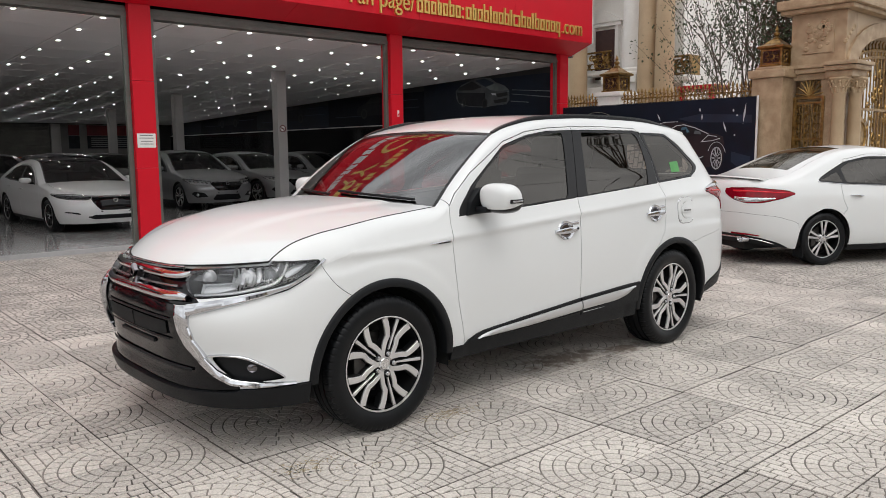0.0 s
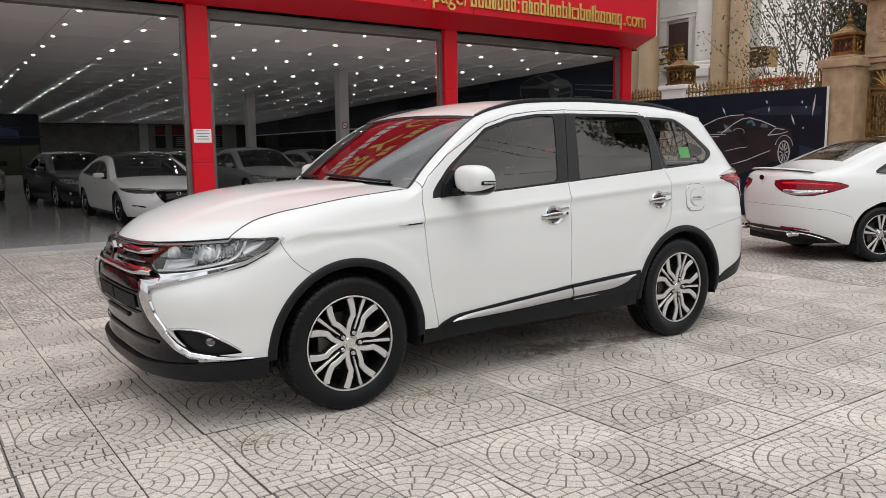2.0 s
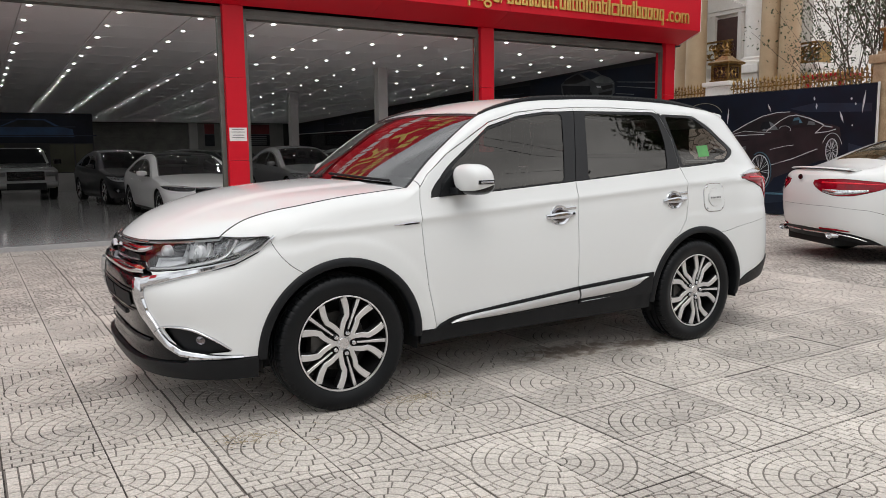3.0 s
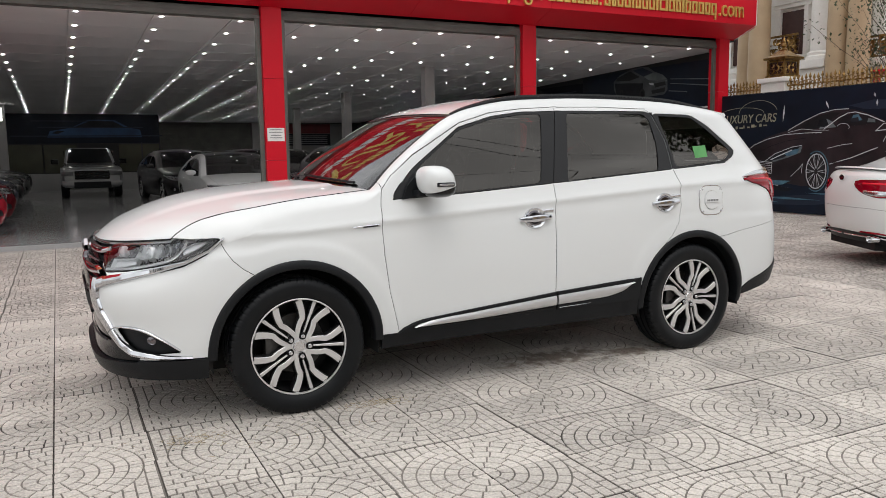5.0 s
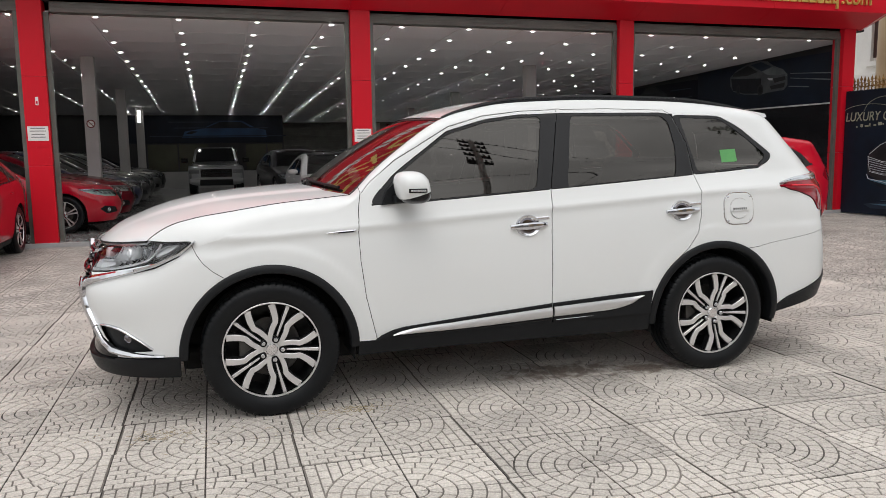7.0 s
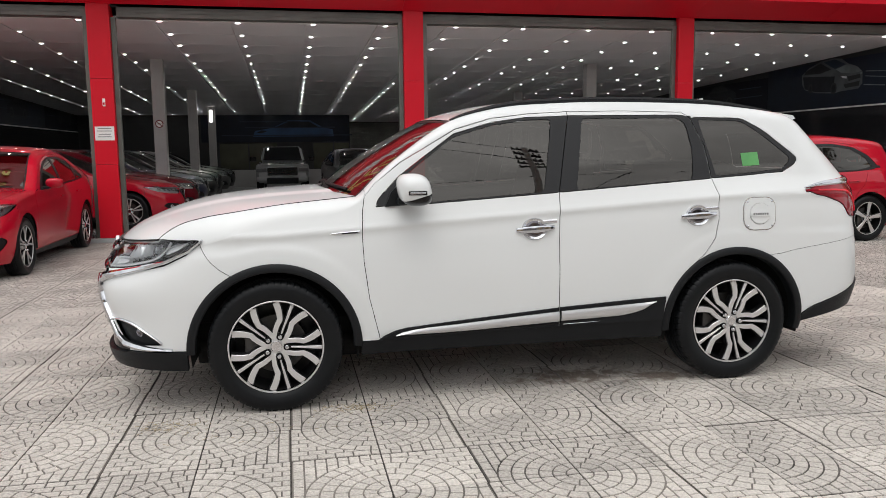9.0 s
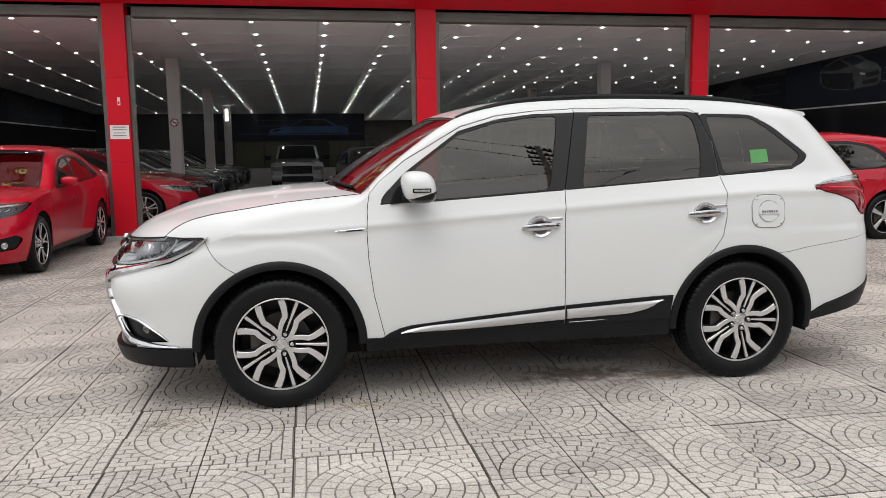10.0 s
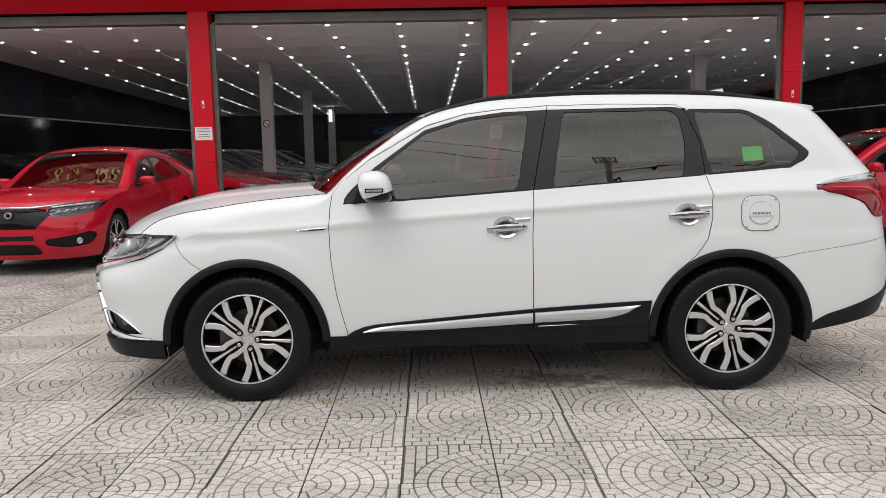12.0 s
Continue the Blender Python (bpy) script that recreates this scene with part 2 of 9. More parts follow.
M["gold"] = surface("gilded_cast_iron", (0.42, 0.26, 0.09), (0.16, 0.09, 0.03), 14, 0.35, metal=0.85, fine=80)
M["dark_wood"] = surface("dark_red_timber", (0.06, 0.02, 0.015), (0.04, 0.012, 0.010), 6, 0.4)
M["bark"] = surface("grey_brown_bark", (0.14, 0.11, 0.085), (0.08, 0.06, 0.045), 12, 0.9, bump=0.4)
M["leaf"] = surface("dusty_green_leaf", (0.06, 0.085, 0.035), (0.035, 0.055, 0.02), 3, 0.6, island=0.6)
M["leaf_red"] = surface("rusty_red_leaf", (0.2, 0.05, 0.03), (0.11, 0.03, 0.02), 3, 0.6, island=0.6)
M["tile"] = surface("pressed_grey_paving", (0.68, 0.628, 0.57), (0.31, 0.285, 0.258), 1.9, 0.85, bump=0.6, fine=85, stain=0.7, island=0.12, each=0.45)
M["tile_far"] = surface("pressed_grey_paving_far", (0.66, 0.608, 0.552), (0.31, 0.285, 0.258), 1.9, 0.85, bump=0.6, fine=85, stain=0.7, island=0.3)
M["tile_groove"] = surface("dusty_paving_groove", (0.27, 0.242, 0.214), (0.03, 0.026, 0.022), 3.5, 0.95, bump=0.3, fine=60, stain=0.2, each=0.55)
M["tile_groove_far"] = surface("dusty_paving_groove_far", (0.27, 0.242, 0.214), (0.03, 0.026, 0.022), 3.5, 0.95, bump=0.3, fine=60, stain=0.2, island=0.55)
M["tile_base"] = surface("dirty_paving_joint", (0.11, 0.096, 0.084), (0.03, 0.026, 0.023), 2.6, 0.95, bump=0.3, fine=60, stain=0.4)


def stained(m, spots, colour):
    """Damp stains of their own ragged shape on a paving material: (x, y, half length, half width) on the ground."""
    nt = m.node_tree
    n, l = nt.nodes, nt.links
    geo, tex = n.new("ShaderNodeNewGeometry"), n.new("ShaderNodeTexNoise")
    tex.inputs["Scale"].default_value, tex.inputs["Detail"].default_value = 13.0, 6
    l.new(geo.outputs["Position"], tex.inputs["Vector"])
    b = n["Principled BSDF"]
    for x, y, rx, ry in spots:
        mp, ln, ad, mr, mix = (n.new(k) for k in ("ShaderNodeMapping", "ShaderNodeVectorMath", "ShaderNodeMath", "ShaderNodeMapRange", "ShaderNodeMix"))
        mp.vector_type = "TEXTURE"
        mp.inputs["Location"].default_value, mp.inputs["Scale"].default_value = (x, y, 0), (rx, ry, 1)
        l.new(geo.outputs["Position"], mp.inputs["Vector"])
        ln.operation = "LENGTH"
        l.new(mp.outputs[0], ln.inputs[0])
        ad.operation = "MULTIPLY_ADD"
        l.new(tex.outputs["Fac"], ad.inputs[0])
        ad.inputs[1].default_value = 2.2
        l.new(ln.outputs["Value"], ad.inputs[2])
        mr.inputs["From Min"].default_value, mr.inputs["From Max"].default_value = 1.45, 1.95
        mr.inputs["To Min"].default_value, mr.inputs["To Max"].default_value = 0.8, 0.0
        l.new(ad.outputs[0], mr.inputs["Value"])
        mix.data_type = "RGBA"
        l.new(b.inputs["Base Color"].links[0].from_socket, mix.inputs["A"])
        mix.inputs["B"].default_value = (*colour, 1)
        l.new(mr.outputs["Result"], mix.inputs["Factor"])
        l.new(mix.outputs["Result"], b.inputs["Base Color"])


WET = ((1.78, -0.6, 0.5, 0.2), (2.3, -0.72, 0.3, 0.15))
stained(M["tile"], WET, (0.15, 0.108, 0.082))
stained(M["tile_groove"], WET, (0.4, 0.37, 0.335))


def paving_material():
    """The same pressed paving far off: fans of small setts round every second tile corner, and the joints between the tiles."""
    m = surface("fan_paving", (0.50, 0.465, 0.435), (0.36, 0.335, 0.31), 1.1, 0.85, bump=0.2, fine=150, stain=0.45)
    nt = m.node_tree
    n, l = nt.nodes, nt.links

    def math(op, a, b=None):
        x = n.new("ShaderNodeMath")
        x.operation = op
        for k, v in enumerate((a, b)):
            if v is None:
                continue
            if hasattr(v, "is_linked"):
                l.new(v, x.inputs[k])
            else:
                x.inputs[k].default_value = v
        return x.outputs[0]

    geo = n.new("ShaderNodeNewGeometry")
    sep = n.new("ShaderNodeSeparateXYZ")
    l.new(geo.outputs["Position"], sep.inputs[0])
    q = []
    joint = None
    for axis, org in (("X", TILE_X), ("Y", TILE_Y)):
        p = math("DIVIDE", math("SUBTRACT", sep.outputs[axis], org), TILE)
        near = math("ABSOLUTE", math("SUBTRACT", p, math("ROUND", p)))
        joint = near if joint is None else math("MINIMUM", joint, near)
        q.append(math("SUBTRACT", p, math("MULTIPLY", math("ROUND", math("MULTIPLY", p, 0.5)), 2.0)))
    r = math("MULTIPLY", math("SQRT", math("ADD", math("MULTIPLY", q[0], q[0]), math("MULTIPLY", q[1], q[1]))), TILE)
    ring = math("DIVIDE", r, 0.048)
    rf = math("MULTIPLY", math("ABSOLUTE", math("SUBTRACT", ring, math("ROUND", ring))), 0.048)
    idx = math("FLOOR", ring)
    arc = math("MULTIPLY", math("ARCTAN2", q[1], q[0]), math("ADD", idx, 0.5))
    arc = math("ADD", math("MULTIPLY", arc, 0.048 / 0.075), math("MULTIPLY", idx, 0.5))
    af = math("MULTIPLY", math("ABSOLUTE", math("SUBTRACT", arc, math("ROUND", arc))), 0.075)
    line = math("MINIMUM", math("MINIMUM", rf, af), math("MULTIPLY", joint, TILE * 0.7))
    fac = n.new("ShaderNodeMapRange")
    fac.inputs["From Min"].default_value, fac.inputs["From Max"].default_value = 0.002, 0.0045
    l.new(line, fac.inputs["Value"])
    b = n["Principled BSDF"]
    old = b.inputs["Base Color"].links[0].from_socket
    mix = n.new("ShaderNodeMix")
    mix.data_type = "RGBA"
    mix.inputs["A"].default_value = (0.15, 0.13, 0.115, 1)
    l.new(old, mix.inputs["B"])
    l.new(fac.outputs["Result"], mix.inputs["Factor"])
    l.new(mix.outputs["Result"], b.inputs["Base Color"])
    return m


TILE, TILE_X, TILE_Y = 0.4065, 1.281, -1.985
M["paving"] = paving_material()


# ---- helpers for meshes ----
def mesh_object(name, bm, material, parent=None, smooth=False):
    me = bpy.data.meshes.new(name)
    bm.to_mesh(me)
    bm.free()
    for mm in material if isinstance(material, (list, tuple)) else (material,):
        me.materials.append(mm)
    if smooth:
        me.polygons.foreach_set("use_smooth", [True] * len(me.polygons))
        me.set_sharp_from_angle(angle=radians(smooth if smooth is not True else 40))
    ob = new(name, me)
    if parent:
        ob.parent = parent
    return ob


def part(name, bm, material, parent, label="", smooth=False):
    ob = mesh_object(name, bm, material, parent, smooth)
    return tagged(ob, label) if label else ob


def thing(name, m, label, category, group="", kind=""):
    ob = new(name)
    ob.empty_display_size = 0.1
    ob.matrix_world = m
    return tagged(ob, label, category, group, kind)


def box(bm, x0, x1, y0, y1, z0, z1, bevel=0.0, m=None):
    r = bmesh.ops.create_cube(bm, size=1, matrix=Matrix.LocRotScale(((x0 + x1) / 2, (y0 + y1) / 2, (z0 + z1) / 2), None, (x1 - x0, y1 - y0, z1 - z0)))
    vs = r["verts"]
    if bevel:
        es = list({e for v in vs for e in v.link_edges})
        rb = bmesh.ops.bevel(bm, geom=es, offset=bevel, segments=2, affect="EDGES", profile=0.7)
        vs = list({v for f in rb["faces"] for v in f.verts} | {v for v in vs if v.is_valid})
    if m is not None:
        bmesh.ops.transform(bm, matrix=m, verts=vs)
    return vs


def boxed(*a, **k):
    bm = bmesh.new()
    box(bm, *a, **k)
    return bm


def lathe(bm, prof, seg=24, m=None, a0=0.0, a1=360.0):
    """Turns a profile of (radius, height) round z."""
    full = abs(a1 - a0) >= 359.9
    cols = []
    for k in range(seg if full else seg + 1):
        a = radians(a0 + (a1 - a0) * k / seg)
        cols.append([bm.verts.new((r * math.cos(a), r * math.sin(a), z)) for r, z in prof])
    for k in range(seg):
        c0, c1 = cols[k], cols[(k + 1) % len(cols)]
        for j in range(len(prof) - 1):
            try:
                bm.faces.new((c0[j], c1[j], c1[j + 1], c0[j + 1]))
            except ValueError:
                pass
    vs = [v for c in cols for v in c]
    if m is not None:
        bmesh.ops.transform(bm, matrix=m, verts=vs)
    return vs


def prism(bm, pts, d0, d1, axis="y", m=None):
    """A flat outline of (a, b) pulled from d0 to d1. axis y: (x, z); axis z: (x, y); axis x: (y, z)."""
    def at(a, b, d):
        return {"y": (a, d, b), "z": (a, b, d), "x": (d, a, b)}[axis]
    v0 = [bm.verts.new(at(a, b, d0)) for a, b in pts]
    v1 = [bm.verts.new(at(a, b, d1)) for a, b in pts]
    bm.faces.new(v0)
    bm.faces.new(v1[::-1])
    for k in range(len(pts)):
        j = (k + 1) % len(pts)
        bm.faces.new((v0[k], v1[k], v1[j], v0[j]))
    bmesh.ops.recalc_face_normals(bm, faces=list({f for v in v0 + v1 for f in v.link_faces}))
    if m is not None:
        bmesh.ops.transform(bm, matrix=m, verts=v0 + v1)
    return v0 + v1


def tube(bm, pts, radius, seg=8, taper=1.0, caps=True):
    """A round bar along a line of points."""
    pts = [Vector(p) for p in pts]
    rings = []
    for k, p in enumerate(pts):
        d = (pts[min(k + 1, len(pts) - 1)] - pts[max(k - 1, 0)]).normalized()
        u = d.cross(Vector((0, 0, 1)))
        u = u.normalized() if u.length > 1e-3 else Vector((1, 0, 0))
        w = d.cross(u)
        r = radius * (1 + (taper - 1) * k / max(1, len(pts) - 1))
        rings.append([bm.verts.new(p + r * (math.cos(2 * math.pi * j / seg) * u + math.sin(2 * math.pi * j / seg) * w)) for j in range(seg)])
    for a, b in zip(rings, rings[1:]):
        for j in range(seg):
            bm.faces.new((a[j], a[(j + 1) % seg], b[(j + 1) % seg], b[j]))
    if caps:
        bm.faces.new(rings[0][::-1])
        bm.faces.new(rings[-1])


def curve_y(xs, ys):
    """A smooth function through the points."""
    xs, ys = np.array(xs, float), np.array(ys, float)
    d = np.gradient(ys, xs)
    def f(x):
        x = min(max(x, xs[0]), xs[-1])
        k = min(int(np.searchsorted(xs, x, side="right")) - 1, len(xs) - 2)
        h = xs[k + 1] - xs[k]
        s = (x - xs[k]) / h
        return float((2 * s**3 - 3 * s**2 + 1) * ys[k] + (s**3 - 2 * s**2 + s) * h * d[k] + (-2 * s**3 + 3 * s**2) * ys[k + 1] + (s**3 - s**2) * h * d[k + 1])
    return f


# ---- the showroom, the forecourt and the wall of the villa ----
FRONT, BACK, WEST, EAST, CEIL, FLOOR = 7.98, 31.6, -7.9, 12.35, 3.5, 0.07
FALL = 0.0303  # the ceiling falls towards the back
PART = 27.35  # a partition closes the western part before the back wall
COLS = (-7.75, -2.872, 2.03, 6.97, 12.0)


def slab(name, x0, x1, y0, y1, z0, z1, material, label, category, bevel=0.0):
    return tagged(mesh_object(name, boxed(x0, x1, y0, y1, z0, z1, bevel=bevel), material), label, category, kind="structure")


def build_shell():
    slab("showroom_floor", WEST, EAST, FRONT - 0.03, BACK, -0.2, FLOOR, M["show_floor"], "polished grey tiled showroom floor reflecting the ceiling lights", "floor", 0.01)
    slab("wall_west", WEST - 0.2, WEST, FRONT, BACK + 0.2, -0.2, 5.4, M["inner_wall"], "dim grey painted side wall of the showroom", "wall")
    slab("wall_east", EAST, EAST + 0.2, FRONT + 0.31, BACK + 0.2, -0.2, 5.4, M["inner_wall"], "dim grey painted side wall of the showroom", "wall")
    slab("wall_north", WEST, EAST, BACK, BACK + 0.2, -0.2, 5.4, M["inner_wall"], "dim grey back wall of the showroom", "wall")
    slab("roof", WEST - 0.2, EAST + 0.2, FRONT + 0.05, BACK + 0.2, 5.4, 5.6, M["inner_wall"], "flat concrete roof of the showroom", "roof")
    slab("wall_front", WEST - 0.2, EAST + 0.25, FRONT + 0.12, FRONT + 0.3, CEIL + 0.16, 5.4, M["inner_wall"], "plain wall above the shop front", "wall")
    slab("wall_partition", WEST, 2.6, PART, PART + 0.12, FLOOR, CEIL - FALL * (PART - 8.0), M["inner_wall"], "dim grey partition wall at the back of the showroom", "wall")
    # ceiling of panels with open joints
    bm = bmesh.new()
    nx, ny = 17, 21
    for i in range(nx):
        for j in range(ny):
            x0, x1 = WEST + (EAST - WEST) * i / nx, WEST + (EAST - WEST) * (i + 1) / nx
            y0, y1 = FRONT + 0.3 + (BACK - FRONT - 0.3) * j / ny, FRONT + 0.3 + (BACK - FRONT - 0.3) * (j + 1) / ny
            box(bm, x0 + 0.011, x1 - 0.011, y0 + 0.005, y1 - 0.005, CEIL, CEIL + 0.02)
    box(bm, WEST, EAST, FRONT + 0.3, BACK, CEIL + 0.021, CEIL + 0.06)
    for v in bm.verts:
        v.co.z -= FALL * (v.co.y - 8.0)
    tagged(mesh_object("ceiling", bm, M["ceiling"]), "white panelled showroom ceiling with rows of downlights", "ceiling", kind="structure")
    # downlights
    lamp = thing("downlight", pose(0, 0, 0), "small round white LED ceiling downlight", "ceiling light", "showroom downlights")
    bm = bmesh.new()
    lathe(bm, [(0.033, 0), (0.047, -0.004), (0.05, 0.0)], 12)
    part("trim_ring", bm, M["white_trim"], lamp)
    bm = bmesh.new()
    bmesh.ops.create_circle(bm, cap_ends=True, radius=0.034, segments=12, matrix=pose(0, 0, -0.001, 180))
    part("diffuser", bm, M["led"], lamp, "glowing white diffuser")
    first = True
    for i in range(-5, 11):
        for j in range(20):
            x, y = -0.644 + 1.211 * i, 8.342 + 1.156 * j
            if x < 2.6 and y > PART:
                continue
            m = pose(x, y, CEIL - FALL * (y - 8.0) - 0.001)
            if first:
                lamp.matrix_world, first = m, False
            else:
                copy_thing(lamp, m)


def build_front():
    # red columns of the shop front, with steel guide rails
    for k, x in enumerate(COLS):
        w = 0.29 if k in (3, 4) else 0.33
        col = thing("facade_column", pose(x, FRONT, 0), "red clad facade column of the showroom", "column", "red facade columns")
        for z0, z1 in ((0.0, 1.23), (1.234, 2.55), (2.554, 3.72)):
            part("cladding_panel", boxed(0, w, 0, 0.3, z0, z1, bevel=0.004), M["red_panel"], col)
        if k:
            part("guide_rail", boxed(-0.075, -0.003, 0.09, 0.16, FLOOR, 3.5, bevel=0.004), M["steel_rail"], col, "bare steel shutter guide rail")
        if k < 4:
            part("guide_rail", boxed(w + 0.003, w + 0.075, 0.09, 0.16, FLOOR, 3.5, bevel=0.004), M["steel_rail"], col, "bare steel shutter guide rail")
        if k in (1, 2):
            z = 1.72 if k == 1 else 1.66
            n = new("notice")
            n.matrix_world = pose(x + w / 2, FRONT - 0.002, z)
            tagged(n, "white paper notice taped to a red column", "notice", "paper notices")
            part("sheet", boxed(-0.142, 0.142, -0.002, 0.0, -0.115, 0.1), M["paper"], n)
            for q, (h, wid) in enumerate(((0.07, 0.2), (0.03, 0.22), (-0.02, 0.18), (-0.06, 0.2))):
                part("print_line", boxed(-wid / 2, wid / 2, -0.0035, -0.002, h - 0.006, h + 0.006), M["ink"], n)
            for h in (-0.2, -0.36):
                part("tape_strip", boxed(-0.13, 0.13, -0.003, 0.0, h - 0.008, h + 0.008), M["red_panel"], n)
        if k in (1, 3):
            s = thing("call_point", pose(x + w * 0.55, FRONT - 0.001, 2.19), "small white and red call point on a red column", "switch", "call points")
            part("plate", boxed(-0.02, 0.02, -0.012, 0, -0.06, 0.06, bevel=0.003), M["paper"], s)
            part("button", boxed(-0.012, 0.012, -0.018, -0.012, -0.04, 0.0, bevel=0.002), M["red_panel"], s)
    # rolled-up shutters
    for a, b in zip(COLS, COLS[1:]):
        sh = thing("roller_shutter", pose(0, 0, 0), "rolled-up grey-green steel roller shutter over a bay", "shutter", "roller shutters")
        for z0, z1, y in ((3.5, 3.56, 0.08), (3.564, 3.62, 0.1), (3.624, 3.72, 0.12)):
            part("bottom_bar" if z0 < 3.55 else "slat", boxed(a + 0.42 if a < 0 else a + 0.34, b - 0.002, FRONT + y, FRONT + 0.3, z0, z1, bevel=0.004), M["shutter"], sh)
    # projecting red fascia with a slanting underside and a cut corner
    fascia = thing("signboard", pose(0, 0, 0), "projecting red signboard fascia with gold letters", "signboard")
    y0, yb, z0, z1, x0, x1 = 7.39, 7.97, 3.9, 8.3, -8.4, 12.42
    for a in np.linspace(x0, x1, 9)[:-1]:
        b = a + (x1 - x0) / 8
        part("face_panel", boxed(a + 0.002, b - 0.002, y0, y0 + 0.05, z0, z1, bevel=0.004), M["red_panel"], fascia)
        bm = bmesh.new()
        prism(bm, [(y0 + 0.003, z0 - 0.003), (yb, 3.68), (yb, 3.74), (y0 + 0.05, z0 + 0.04)], a + 0.002, b - 0.002, "x")
        part("soffit_panel", bm, M["red_panel"], fascia)
    bm = bmesh.new()
    prism(bm, [(12.424, 7.39), (12.72, 7.72), (12.72, 8.6), (12.424, 8.6)], z0, z1, "z")
    part("corner_panel", bm, M["red_panel"], fascia)
    bm = bmesh.new()
    low = [bm.verts.new(p) for p in ((12.424, 7.97, 3.68), (12.5, 8.05, 3.68), (12.5, 8.6, 3.68), (12.424, 8.6, 3.68))]
    top = [bm.verts.new(p) for p in ((12.424, 7.393, 3.898), (12.718, 7.722, 3.898), (12.718, 8.6, 3.898), (12.424, 8.6, 3.898))]
    bm.faces.new(low[::-1])
    for k in range(4):
        bm.faces.new((low[k], low[(k + 1) % 4], top[(k + 1) % 4], top[k]))
    bm.faces.new(top)
    part("corner_soffit", bm, M["red_panel"], fascia)
    bm = bmesh.new()
    tube(bm, [(12.42, 7.385, z1), (12.42, 7.385, z0), (12.42, 7.97, 3.675)], 0.008, 6)
    part("edge_strip", bm, M["white_trim"], fascia, "thin pale edge strip")
    # gold lettering; names are plain blocks of the letters' size
    def words(text, x, width, z, h):
        cu = bpy.data.curves.new("letters", "FONT")
        cu.body, cu.size, cu.extrude, cu.space_character = text, 1.0, 0.02, 1.0
        ob = bpy.data.objects.new("letters", cu)
        scene.collection.objects.link(ob)
        dg = bpy.context.evaluated_depsgraph_get()
        me = bpy.data.meshes.new_from_object(ob.evaluated_get(dg))
        bpy.data.objects.remove(ob)
        bpy.data.curves.remove(cu)
        lo = min(v.co.x for v in me.vertices)
        hi = max(v.co.x for v in me.vertices)
        s = width / (hi - lo)
        me.transform(Matrix(((s, 0, 0, x - lo * s), (0, 0, -1, 7.37), (0, h / 0.72, 0, z), (0, 0, 0, 1))))
        me.materials.append(M["gold_letter"])
        t = new("lettering", me)
        t.parent = fascia
        tagged(t, "raised gold lettering")
    z, h = 4.03, 0.34
    words("Fan page/", 5.62, 1.45, z, h)
    def blocks(widths, x, gap=0.035):
        # each name's letter is a plain hollow shape of the letter's size
        for w, tall, low in widths:
            bm = bmesh.new()
            e, mid = 0.042, min(tall, 0.235)
            if w < 0.08:
                box(bm, x, x + w, 7.355, 7.388, z - low, z + tall)
            else:
                box(bm, x, x + e, 7.355, 7.388, z, z + tall)
                box(bm, x + w - e, x + w, 7.355, 7.388, z - low, z + mid)
                box(bm, x + e, x + w - e, 7.356, 7.387, z + mid - e, z + mid)
                box(bm, x + e, x + w - e, 7.356, 7.387, z, z + e)
            part("letter_shape", bm, M["gold_letter"], fascia)
            x += w + gap
        return x
    S, T, D = 0.235, 0.34, 0.0
    x = blocks([(0.14, T, D), (0.13, S, D), (0.13, S, D), (0.10, 0.3, D), (0.13, S, D), (0.13, T, D), (0.13, S, D)], 7.13)
    words(":", x + 0.0, 0.05, z, h)
    pat = [(0.14, S, D), (0.1, 0.3, D), (0.14, S, D), (0.14, T, D), (0.055, 0.32, D), (0.13, S, D), (0.14, S, D), (0.14, T, D), (0.055, 0.32, D), (0.21, S, D), (0.14, T, D), (0.13, S, D), (0.055, 0.32, D), (0.14, T, D), (0.14, S, D), (0.14, S, D), (0.14, S, D), (0.14, S, 0.09)]
    x = blocks(pat, x + 0.12, 0.034)
    words(".com", 11.32, 0.69, z, h)
    # the upper rows of the sign: big gold words between rows of plain letter bars
    words("LUXURY CARS", -3.6, 11.2, 5.75, 1.15)
    rnd = random.Random(2)
    words("HOTLINE", -6.7, 1.5, 4.5, 0.2)
    words("LUXURY CARS", -8.1, 4.1, 4.85, 0.4)
    x = -8.2
    for k in range(4):
        x = blocks([(0.17, T, D)] * (4 if k == 0 else 3), x, 0.05) + 0.16
    for zz, hh, mat, xx in ((4.85, 0.5, "white_trim", -3.6), (7.25, 0.55, "gold_letter", -5.2)):
        while xx < 10.0:
            w = rnd.uniform(0.16, 0.34)
            if rnd.random() > 0.14:
                part("letter_bar", boxed(xx, xx + w, 7.355, 7.388, zz, zz + hh * rnd.choice((0.7, 1.0, 1.0)), bevel=0.006), M[mat], fascia)
            xx += w + 0.08


